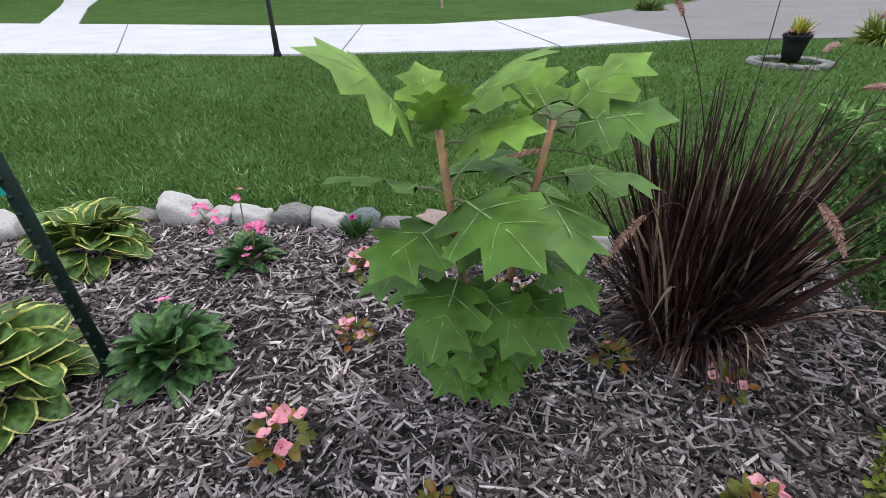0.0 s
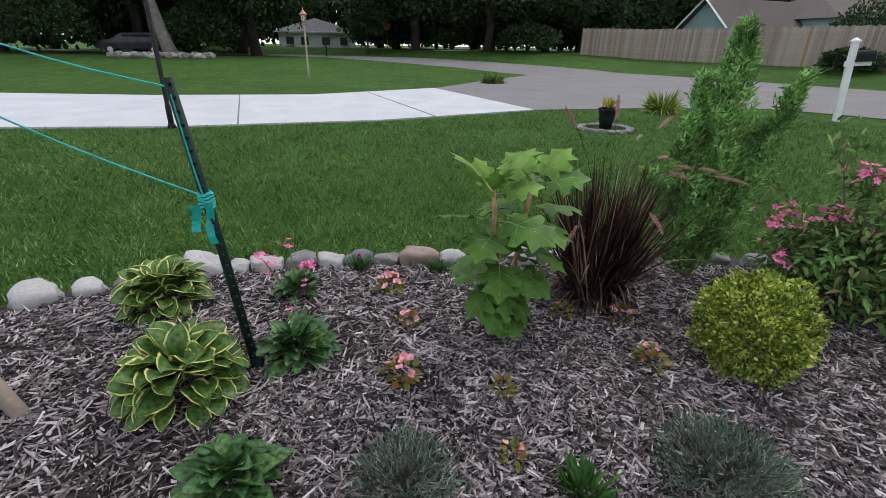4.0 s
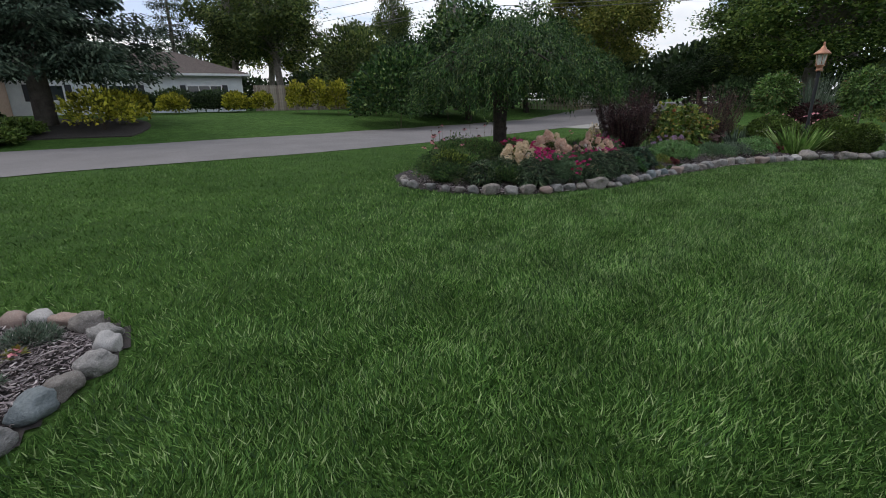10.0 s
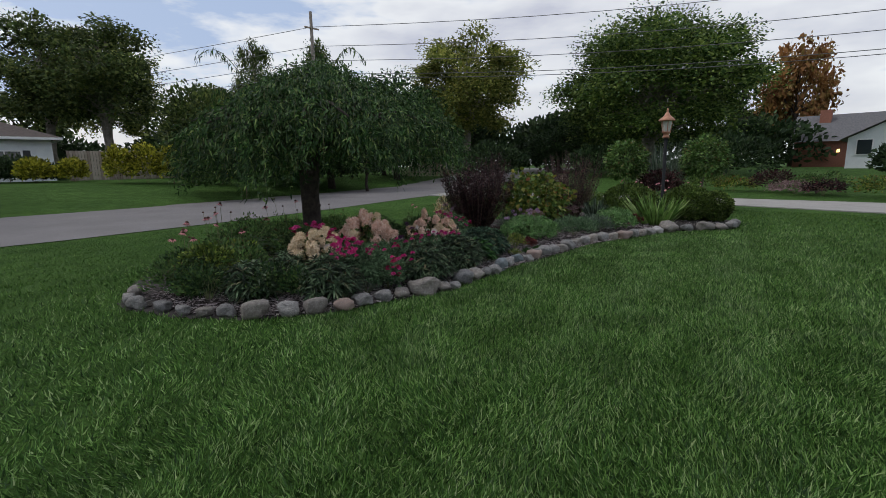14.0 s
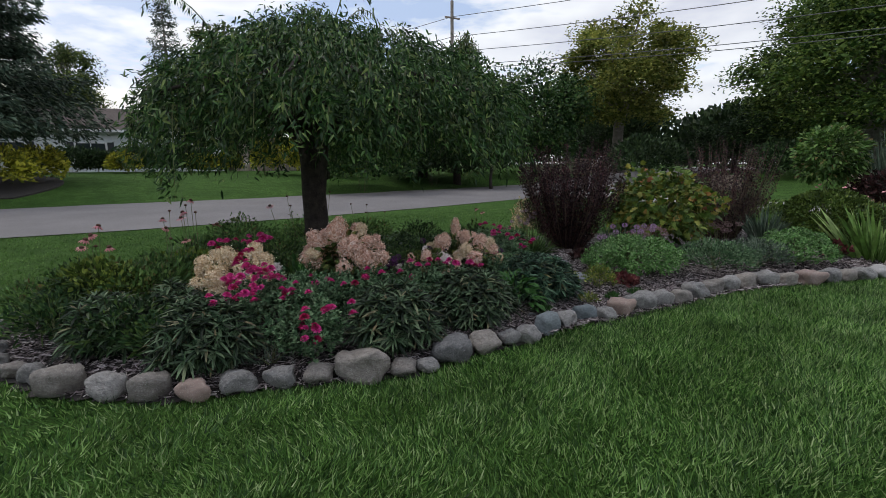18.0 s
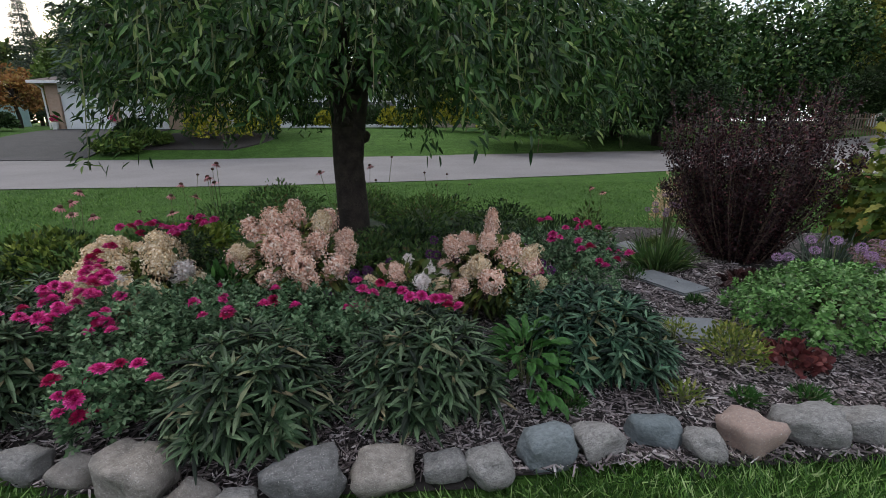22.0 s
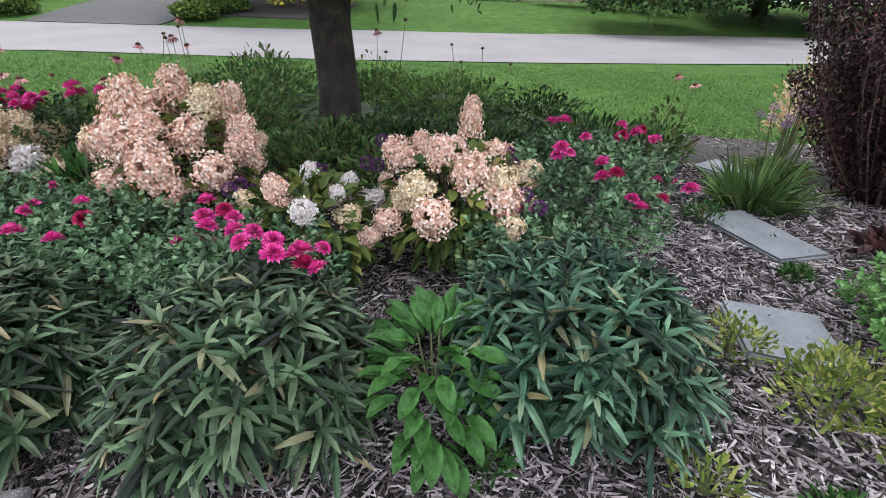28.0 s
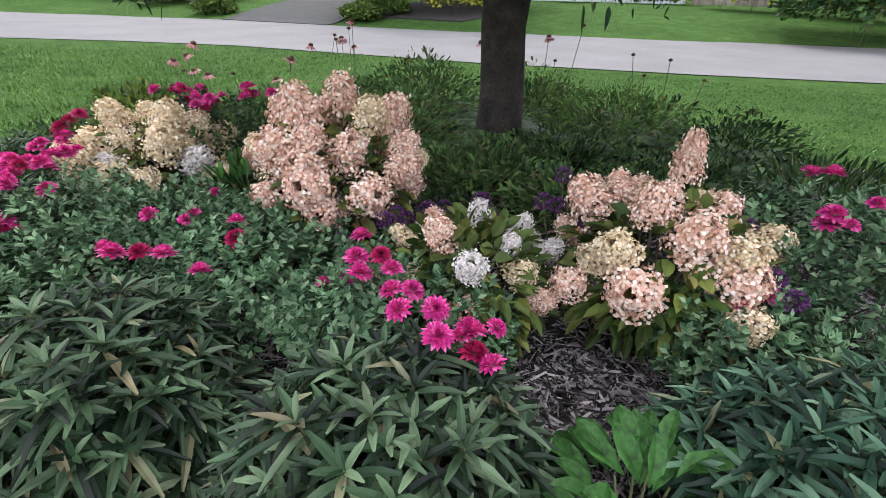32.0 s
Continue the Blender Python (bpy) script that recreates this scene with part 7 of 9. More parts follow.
ob = thing("turning_hydrangea", "oakleaf hydrangea turning yellow with red-tinged lower leaves", "shrub", 6.75, -13.45, bed_2(6.75, -13.45))
bush_parts(ob, L_YELLOWSHRUB, 0.76, 0.76, 1.15, 1900, 0.098, 0.085, T_LOBED, 0.4, 0.4, 0.3, 0.3, TWIG_BROWN, 26, -0.75, 0.5)
for x, y, n, h, mesh, s, nm, lb in ((6.1, -12.05, 16, 0.48, 0, 0.075, "allium", "mauve globe alliums on green stems"), (7.72, -11.72, 14, 0.50, 0, 0.062, "allium", "mauve globe alliums near the stepping stones"), (6.2, -12.45, 14, 0.42, 1, 0.11, "stonecrop", "stonecrop with dusty pink flower heads"), (6.0, -13.9, 14, 0.42, 1, 0.11, "stonecrop", "stonecrop with grey-pink flower heads")):
    ob = thing(nm, lb, nm, x, y, bed_2(x, y), nm + " clumps")
    t, g = Geo(), Geo()
    for i in range(n):
        q = np.array([rng.normal() * 0.13, rng.normal() * 0.15, h * rng.uniform(0.75, 1.1)])
        tube(t, [q * (0.5, 0.5, 0), q * (0.8, 0.8, 0.5), q], [0.004, 0.0035, 0.003], 5)
        part("flower_head", ALLIUM_TUFT if mesh == 0 else SEDUM_TUFT, ob, pose(q[0], q[1], q[2]) @ Matrix.Diagonal((s, s, s * (0.85 if mesh == 0 else 0.5), 1)))
    k = 260
    a = rng.random(k) * 2 * np.pi
    out = np.stack([np.cos(a), np.sin(a), 0 * a], 1)
    leaves(g, T_LONG, out * 0.1 * rng.random(k)[:, None], norm(out * 0.6 + UP + randn(k) * 0.2), norm(UP + randn(k)), 0.4 * h / 0.55, 0.012 if mesh == 0 else 0.03, 0, 0.6)
    part("stems", t.mesh("stems", TWIG), ob)
    part("blades", g.mesh("blades", L_BOX if mesh == 0 else L_GREYGREEN), ob)
leafy_mound("pale_hydrangea", "pale cream flower spikes behind the barberry", "hydrangea", 8.15, -11.95, 0.35, 0.80, 420, P_HYD_CREAM, 0.05, 0.03, T_LEAF, 0.8)
leafy_mound("pink_aster", "low aster with small mauve flowers beside the path", "aster", 6.35, -11.95, 0.3, 0.26, 300, P_ALLIUM, 0.022, 0.012, T_LEAF, 0.6)
leafy_mound("dark_heuchera", "near-black coral bells beside the stepping stones", "heuchera", 6.55, -11.75, 0.28, 0.16, 120, L_MAROON, 0.07, 0.06, T_LEAF, 0.6)
blade_clump("daylily", "grassy green daylily foliage under the barberry", "daylily", 7.15, -11.35, bed_2(7.15, -11.35), 0.42, 0.5, 300, L_ROSE, 0.014)
blade_clump("daylily", "grassy foliage between the barberries", "daylily", 6.75, -12.6, bed_2(6.75, -12.6), 0.5, 0.5, 240, L_GREYGREEN, 0.012)
blade_clump("iris", "fan of stiff yellow-green iris blades near the stones", "iris", 4.78, -15.35, bed_2(4.78, -15.35), 0.80, 0.85, 120, L_IRIS, 0.05, T_LONG, 0.12)
blade_clump("iris", "grey-green blade clump beside the clipped boxwood", "iris", 6.2, -15.3, bed_2(6.2, -15.3), 0.6, 0.5, 150, L_GREYGREEN, 0.03, T_LONG, 0.2)


def clipped(x, y, w, d, h, n, label, mat=L_BOX):
    ob = thing("boxwood", label, "boxwood", x, y, bed_2(x, y), "clipped boxwoods")
    bush_parts(ob, mat, w / 2, d / 2, h, n * 2, 0.05, 0.036, T_QUAD, 0.72, 0.10, 0.4, 0, TWIG_BROWN, 10, -0.95, 0.48, 2.5)


clipped(5.65, -15.95, 1.2, 1.2, 0.88, 4600, "rounded clipped boxwood beside the lamp post")
clipped(4.5, -16.6, 1.1, 1.05, 0.82, 4600, "rounded clipped boxwood behind the iris")
clipped(4.0, -16.95, 0.75, 0.8, 0.70, 2800, "smaller clipped boxwood at the end of the bed")
lamp_post(4.82, -15.8, 0.15, 1.93, BLACK_METAL, COPPER, "black lamp post with a copper lantern among boxwoods", 1.1)

# planting beyond the south drive
for x, y, h, r in ((7.0, -18.9, 1.5, 0.62), (5.2, -20.3, 1.55, 0.66)):
    ob = thing("standard_hydrangea", "small tree-form hydrangea with a rounded green head", "hydrangea", x, y, 0.1, "tree-form hydrangeas")
    g = Geo()
    tube(g, [(0, 0, -0.1), (0.02, 0, 0.5), (0, 0.02, h - 0.3)], [0.035, 0.03, 0.03], 7)
    part("trunk", g.mesh("trunk", BARK_GREY), ob)
    g = Geo()
    n = 3000
    p, u = shell_points(n, r, r, 0.62, 0.4, -0.9)
    p = lumpy(p, u, 0.25, 2.5, x)
    p[:, 2] += h
    leaves(g, T_LEAF, p, norm(u + randn(n) * 0.4), norm(u + UP + randn(n) * 0.4), 0.1, 0.065, 0, 0.2)
    part("crown", g.mesh("crown", L_WEIGELA), ob)
blade_clump("tall_grass", "tall upright blue-green ornamental grass", "ornamental grass", 6.3, -20.2, 0.08, 2.1, 0.75, 420, L_GREYGREEN, 0.022, T_LONG, 0.08)
for x, y, w, h, n, mat, nm, lb in ((6.15, -19.4, 1.5, 1.35, 2200, L_MAROON, "smoke_bush", "dark purple rounded shrub behind the lamp"), (5.6, -17.7, 1.5, 0.75, 800, L_ROSE, "coneflower_patch", "mixed green perennials beyond the boxwoods"), (8.8, -20.0, 1.6, 0.5, 900, L_BOX, "low_shrub", "low green shrub by the drive"),
                               (6.3, -29.2, 1.7, 0.75, 1000, L_YELLOWSHRUB, "spirea_bed", "russet spirea mound in the far border"), (4.9, -29.5, 1.9, 1.05, 1300, L_MAROON, "smoke_bush", "purple shrub in the far border"), (3.2, -29.3, 2.2, 0.95, 1300, L_ROSE, "perennial_bed", "green perennials in the far border"), (4.0, -28.6, 1.8, 0.6, 800, P_SEDUM, "sedum_bed", "dusty pink drift at the front of the far border"), (7.6, -29.6, 1.8, 0.9, 900, L_BOX, "low_shrub", "low green shrub at the end of the far border"), (1.0, -27.8, 2.4, 0.9, 1500, L_YELLOWSHRUB, "spirea_bed", "russet and yellow shrubs beyond the south drive"), (-2.2, -28.2, 2.6, 0.9, 1400, L_ROSE, "perennial_bed", "green perennials beyond the south drive"), (-5.2, -28.4, 2.4, 0.9, 1300, P_SEDUM, "sedum_bed", "dusty pink flower drift beyond the drive"), (-0.5, -28.8, 1.6, 1.4, 1300, L_MAROON, "smoke_bush", "dark purple shrub in the far border"), (3.0, -28.2, 1.4, 0.7, 900, L_BARBERRY, "barberry", "small dark red shrub in the far border"), (-8.5, -28.5, 3.0, 1.0, 1300, L_ROSE, "perennial_bed", "green perennial drift in the far border")):
    leafy_mound(nm, lb, "shrub", x, y, w, h, n, mat, 0.11, 0.055, T_LEAF, 0.5, "", 0.35, 0.2, float(land(x, y)))
ob = thing("coneflower_patch", "pale pink daisies in front of the tree-form hydrangeas", "flower", 5.7, -17.8, 0.12)
for i in range(26):
    part("flower", FLOWER_SOFT, ob, pose(rng.normal() * 0.5, rng.normal() * 0.3, rng.uniform(0.65, 0.95), rng.uniform(0, 60), 0, rng.uniform(0, 360)) @ Matrix.Scale(0.075, 4))
ob = thing("coneflower_patch", "pink flower drift in the far border", "flower", -3.5, -27.6, float(land(-3.5, -27.6)))
for i in range(40):
    part("flower", FLOWER_SOFT, ob, pose(rng.normal() * 1.6, rng.normal() * 0.4, rng.uniform(0.6, 1.0), rng.uniform(0, 60), 0, rng.uniform(0, 360)) @ Matrix.Scale(0.14, 4))

# ---------------------------------------------------------------- trees round the place
def limb_path(a, b, sag):
    t = np.linspace(0, 1, 6)[:, None]
    return a + (b - a) * t + UP * sag * np.sin(np.pi * t) + rng.normal(size=(6, 3)) * 0.04 * np.linalg.norm(b - a) * np.sin(np.pi * t)


def broadleaf(name, label, h, rx, ry, low, trunk, n, leaf, leaf_mat, bark, clumps, seed, tall=1.0, spread=0.3, fork=0.42):
    """A tree at the origin: trunk, limbs that reach clumps of leaves, and gaps between them."""
    ob = thing(name, label, "tree", 0, 0, 0)
    top = h - (h - low) * 0.15
    g = Geo()
    fz = h * fork
    tube(g, [(0, 0, -0.3), (0.02 * h, 0, fz * 0.35), (0, 0.02 * h, fz), (0.02 * h, 0, fz + (h - fz) * 0.35), (0, 0, fz + (h - fz) * 0.7)], [trunk * 1.35, trunk, trunk * 0.85, trunk * 0.5, trunk * 0.12], 9)
    part("trunk", g.mesh("trunk", bark, True), ob)
    c, u = shell_points(clumps, rx * 0.82, ry * 0.82, (h - low) * 0.42, 0.35, -0.85)
    c = c + (0, 0, (h + low) / 2)
    gap = rng.random(clumps) < 0.1
    g = Geo()
    for i in range(clumps):
        if i % 3 == 0:
            lim = Geo()
            z0 = min(fz * rng.uniform(0.7, 1.3), c[i][2] * 0.9)
            tube(lim, limb_path(np.array([0, 0, z0]), c[i], 0.06 * h), np.linspace(trunk * 0.42, trunk * 0.06, 6), 5)
            part("limb", lim.mesh("limb", bark), ob)
        m = int(n / clumps * (0.35 if gap[i] else rng.uniform(0.7, 1.3)))
        r = spread * min(rx, ry) * rng.uniform(0.7, 1.35)
        q = norm(randn(m)) * (r * rng.random(m) ** 0.4)[:, None] * (1.15, 1.15, 0.8)
        leaves(g, T_QUAD, c[i] + q, norm(q / r + randn(m) * 0.6 - UP * 0.25), norm(q / r * 0.7 + UP * 0.2 + randn(m) * 0.7), leaf * (0.7 + 0.7 * rng.random(m)), leaf * 0.62, 0)
        k = max(m // 5, 3)
        q = norm(randn(k)) * (r * 0.6 * rng.random(k) ** 0.5)[:, None]
        leaves(g, T_QUAD, c[i] + q, norm(randn(k)), norm(randn(k)), leaf * 1.9, leaf * 1.4, 0)
    part("crown", g.mesh("crown", leaf_mat), ob)
    return ob


def spruce(label, h, r, n, mat, low=0.06, tilt=0.0):
    """Whorls of boughs, each with side sprays of short hanging needles."""
    ob = thing("spruce", label, "spruce", 0, 0, 0)
    g = Geo()
    tube(g, [(0, 0, -0.3), (0, 0, h * 0.5), (0, 0, h * 0.98)], [r * 0.075, r * 0.045, 0.02], 8)
    part("trunk", g.mesh("trunk", BARK_GREY, True), ob)
    g, b = Geo(), Geo()
    whorls = int(h * 1.9)
    per = 8
    m = max(n // (whorls * per), 12)
    for i in range(whorls):
        f = low + (1 - low) * (i + rng.random()) / whorls
        for j in range(per):
            a = 2 * np.pi * (j + rng.random()) / per
            out = np.array([math.cos(a), math.sin(a), 0])
            ln = r * (1 - f) ** 0.8 * rng.uniform(0.6, 1.15) + 0.12
            t = np.linspace(0, 1, 5)
            pts = out * (ln * t)[:, None] + UP * (h * f + tilt * ln * t - 0.16 * ln * t + 0.12 * ln * t * t)[:, None]
            tube(b, pts, np.linspace(0.035, 0.006, 5), 3)
            k = max(int(m * (0.3 + 1.4 * (1 - f))), 10)
            s = rng.random(k) ** 0.6
            lat = rng.uniform(-1, 1, k) * 0.34 * (1.05 - s) ** 0.5 * ln
            side = np.cross(out, UP)
            sprays = np.round(s * 9) / 9 + rng.normal(size=k) * 0.012
            c = np.stack([np.interp(sprays, t, pts[:, q]) for q in range(3)], 1) + side * lat[:, None] + out * (0.5 * np.abs(lat))[:, None] - UP * (0.10 * np.abs(lat) + 0.05 * ln * rng.random(k) ** 2)[:, None] + randn(k) * (0.03, 0.03, 0.13)
            leaves(g, T_QUAD, c, norm(side * np.sign(lat)[:, None] * 0.6 + out * 0.7 - UP * 0.35 + randn(k) * 0.35), norm(UP + randn(k) * 0.6), 0.15 + 0.03 * r * rng.random(k), 0.05 + 0.008 * r, 0, 0.1)
    part("branches", b.mesh("branches", BARK_GREY), ob)
    part("needles", g.mesh("needles", mat), ob)
    return ob


def plant_out(ob, places, label=None):
    """Sets the tree at the first place, and copies of it at the others: x, y, turn, scale, height scale."""
    first = True
    for x, y, turn, s, sz in places:
        m = pose(x, y, float(land(x, y)), 0, 0, turn) @ Matrix.Diagonal((s, s, s * sz, 1))
        if first:
            ob.matrix_basis = m
            first = False
        else:
            copy_thing(ob, m).scale = (s, s, s * sz)


def copy_at(ob, x, y, turn, s, sz):
    c = copy_thing(ob, Matrix.Identity(4))
    c.matrix_basis = pose(x, y, float(land(x, y)), 0, 0, turn) @ Matrix.Diagonal((s, s, s * sz, 1))
    return c


maple = broadleaf("maple", "broad green maple with a spreading crown", 12, 6.2, 6.2, 0.9, 0.38, 56000, 0.155, L_MAPLE, BARK_GREY, 150, 1, 1.0, 0.22)
darktree = broadleaf("shade_tree", "dense dark green shade tree", 13, 6.0, 6.0, 0.6, 0.36, 23000, 0.235, L_DARK, BARK, 120, 2)
olive = broadleaf("oak", "tall olive-green tree with open branches", 15, 4.2, 4.2, 2.6, 0.32, 16000, 0.21, L_OAKTREE, BARK_GREY, 95, 3)
hill = broadleaf("background_tree", "far olive-brown tree in evening light", 11, 4.8, 4.8, 0.0, 0.3, 3000, 0.5, L_OAKTREE, BARK, 55, 4)
spruce_a = spruce("large dark blue-green spruce on the neighbour's lawn", 14.5, 5.8, 84000, L_SPRUCE, 0.15)
spruce_b = spruce("tall narrow spruce behind the houses", 15, 2.9, 15000, L_SPRUCE, 0.12)
small = broadleaf("small_tree", "small round green garden tree", 4.6, 1.9, 1.9, 1.4, 0.1, 4200, 0.16, L_DARK, BARK, 45, 5)

plant_out(spruce_a, [(27.2, 1.5, 0, 1.0, 1.0)])
plant_out(spruce_b, [(62, 34, 0, 1.0, 1.0)])
for q in ((58, 30.5, 40, 0.8, 0.9), (46, 3, 80, 1.0, 1.05), (52, -6, 30, 1.05, 1.02)):
    copy_at(spruce_b, *q)
# dark trees across the north lawn
plant_out(darktree, [(16.5, 41, 0, 1.0, 1.0)])
for q in ((11.0, 45, 70, 1.05, 1.0), (22, 40.5, 140, 0.9, 0.9), (11, 53, 200, 1.1, 1.1), (27, 43, 20, 0.95, 0.9), (-4, 46, 300, 1.0, 1.1), (-12, 47, 10, 1.1, 1.1), (-21, 46, 100, 1.1, 1.1), (-30, 44, 160, 1.1, 1.1), (33, 47, 60, 1.0, 0.85), (30, -20.5, 120, 0.75, 0.62), (23.5, -43.5, 15, 0.6, 0.55), (36, -33, 65, 0.5, 0.75), (-40, 36, 5, 1.2, 1.1)):
    copy_at(darktree, *q)
plant_out(maple, [(15.2, -43.2, 0, 1.38, 0.74)])
for q in ((-8, -66, 150, 1.0, 1.0), (38, -46, 20, 0.7, 0.6), (-2.6, 41.5, 210, 0.95, 1.0), (45, 46, 100, 1.0, 1.2), (-9.5, 58, 120, 1.0, 1.0), (48, -52, 10, 1.0, 0.9)):
    copy_at(darktree, *q)
ash = broadleaf("ash_tree", "tall ash with yellow-green leaves and open branches", 14.5, 5.2, 5.2, 2.0, 0.36, 30000, 0.19, L_ASH, BARK_GREY, 84, 8, 1.0, 0.22)
plant_out(ash, [(31.6, -40.2, 0, 1.28, 0.76)])
copy_at(ash, 60.5, -16.5, 140, 1.05, 1.0)
plant_out(olive, [(45, -13.5, 0, 1.0, 0.84)])
for q in ((48, -10.5, 80, 1.0, 0.86), (66, 24.5, 10, 1.1, 1.0), (58, 25.5, 60, 0.9, 1.0), (70, 18.5, 10, 1.1, 0.95), (55, -30, 20, 0.6, 1.75), (51.5, -36.5, 100, 0.6, 1.8), (61, 21, 30, 1.1, 1.05), (64, 15, 130, 1.1, 1.1), (52, -24, 60, 0.8, 0.8), (72, 5, 0, 1.0, 1.0), (70, 25, 50, 1.0, 0.95), (-50, -20, 30, 1.2, 1.2), (-45, 10, 80, 1.2, 1.2)):
    copy_at(olive, *q)
plant_out(hill, [(60, 48, 0, 1.0, 1.0)])
for q in ((66, 43, 60, 1.1, 1.0), (72, 38, 20, 1.1, 0.95), (54, 53, 110, 1.1, 1.05), (78, 30, 20, 1.2, 0.95), (46, 58, 160, 1.2, 1.1), (82, 18, 0, 1.2, 0.9), (42, -19, 100, 0.75, 0.72), (36, 62, 0, 1.2, 1.1), (24, 64, 30, 1.3, 1.1), (12, 68, 80, 1.3, 1.1), (-6, 70, 0, 1.3, 1.1), (84, -12, 0, 1.2, 0.85), (80, -30, 40, 1.2, 0.9), (66, -48, 90, 1.2, 0.9), (52, -64, 0, 1.2, 1.0), (34, -72, 50, 1.2, 1.0), (16, -74, 120, 1.2, 1.0), (-4, -72, 0, 1.2, 1.0), (-22, -66, 20, 1.2, 1.0), (-24, 64, 10, 1.3, 1.2), (-40, 58, 60, 1.3, 1.2), (-60, 40, 0, 1.3, 1.2), (-70, 10, 0, 1.3, 1.2), (-70, -30, 30, 1.3, 1.2), (-48, -56, 70, 1.3, 1.2)):
    copy_at(hill, *q)
autumn = broadleaf("autumn_tree", "tree with orange-brown autumn leaves", 6.0, 2.3, 2.3, 1.0, 0.14, 3600, 0.22, L_ORANGE, BARK, 40, 6)
plant_out(autumn, [(40, 19.4, 0, 0.9, 0.85)])
copy_at(autumn, 9.8, -70, 30, 1.6, 1.5)
bright = broadleaf("young_tree", "bright green young tree beside the garage", 6.2, 2.4, 2.4, 1.2, 0.14, 4000, 0.24, L_BRIGHT, BARK, 42, 7)
plant_out(bright, [(44, 18.2, 0, 1.0, 1.0)])
for q in ((35, 22.5, 90, 0.75, 0.62), (30, 15.5, 10, 0.55, 0.55)):
    copy_at(darktree, q[0], q[1], q[2], q[3] * 0.42, q[4] * 0.5)
lilac = broadleaf("lilac_tree", "tall dense green lilac tree across the street", 8.3, 4.0, 4.0, 0.3, 0.2, 12000, 0.2, L_CHERRY, BARK, 80, 9)
plant_out(lilac, [(27.2, -21.5, 0, 1.0, 1.0)])
copy_at(lilac, 31.8, -31.0, 90, 1.1, 1.0)
plant_out(small, [(6.3, 43.5, 0, 1.0, 1.0)])
copy_at(small, 31.5, 16.0, 60, 0.8, 0.75)
copy_at(small, 23.6, -21.6, 60, 0.85, 0.85)


def shrub(name, label, x, y, w, h, mat, n, leaf, d=None, group=""):
    ob = thing(name, label, "shrub", x, y, float(land(x, y)), group)
    bush_parts(ob, mat, w / 2, (d or w) / 2, h, n, leaf, leaf * 0.6, T_QUAD, 0.35, 0.3, 0.4, 0, TWIG_BROWN, 6, -0.6, 0.47)
    return ob


for x, y, w, h in ((25.2, -0.6, 2.6, 1.5), (27.2, -1.6, 1.8, 1.3), (33.5, -3.9, 1.5, 1.0), (34.5, -7.7, 1.5, 1.1), (34.2, -9.3, 1.3, 1.1), (31.4, -10.9, 1.6, 1.7), (31.0, -12.1, 1.7, 1.9), (30.5, -13.3, 1.7, 1.8), (30, -14.5, 1.8, 1.8), (29.6, -15.6, 1.6, 1.7), (27.6, 15.6, 1.4, 0.6)):
    shrub("golden_cypress", "golden yellow threadleaf shrub on the far lawn", x, y, w * (0.85 if y < -10 else 1.1), h * 1.2, L_GOLD, 1500, 0.17, None, "golden shrubs on the far lawn")
for x, y, w, h in ((35.4, -1.2, 3.2, 1.5), (36.0, -4.2, 3.4, 1.55), (36.4, -6.8, 3.2, 1.5), (24.3, 2.4, 2.2, 0.7), (25.5, 3.4, 1.2, 1.0), (35.5, -2.4, 2.2, 1.3), (36.5, -5.5, 3.4, 1.25), (36.2, -8.2, 2.0, 1.1), (23.6, 15.5, 2.2, 1.0), (25.2, 13.2, 1.6, 0.7), (27.4, 17.8, 3.2, 3.0), (29.2, 15.2, 2.4, 2.6), (26.4, 13.9, 2.6, 2.7), (24.4, 13.0, 2.0, 1.5), (30.5, 13.2, 1.6, 1.0), (23.0, 2.6, 1.6, 0.6), (22.6, 10.6, 1.8, 0.6)):
    shrub("foundation_shrub", "dark green shrub near the house", x, y, w, h, L_DARK if h > 0.8 else L_BOX, 2200, 0.17, None, "green shrubs near the house")
shrub("lilac_thicket", "huge dark green shrub thicket across the street", 24.3, -14.6, 6.2, 4.4, L_CHERRY, 8500, 0.22, 5.2)
shrub("lilac_thicket", "dark rounded shrub thicket beside the street", 26.6, -19.5, 6.5, 4.2, L_DARK, 6500, 0.24, 6.0)
shrub("brown_thicket", "tall olive-brown shrub behind the golden hedge", 36, -17.0, 6.0, 6.6, L_OAKTREE, 5000, 0.26, 5.0)
for x, y, w, h in ((-6, 40, 5, 3.5), (-16, 41, 6, 4.0), (-24, 40, 6, 4.5), (8.5, 52, 5, 3), (12.5, 48.5, 6, 2.4), (17.5, 47.5, 6, 2.2), (23.5, 46, 6, 2.4), (29, 45.5, 6, 2.4), (19, 38, 5, 2.2), (27, 37, 4, 2.0), (33, -26, 5, 3.4), (24, -34, 5, 3), (17, -38.5, 5, 2.4), (9, -39, 6, 2.6), (0, -38, 4, 2.0), (-8, -40, 6, 3.0), (-18, -38, 6, 3.5)):
    shrub("understorey_shrub", "dark shrub mass under the trees", x, y, w, h, L_DARK, 2600, 0.26, None, "dark shrubs under the trees")

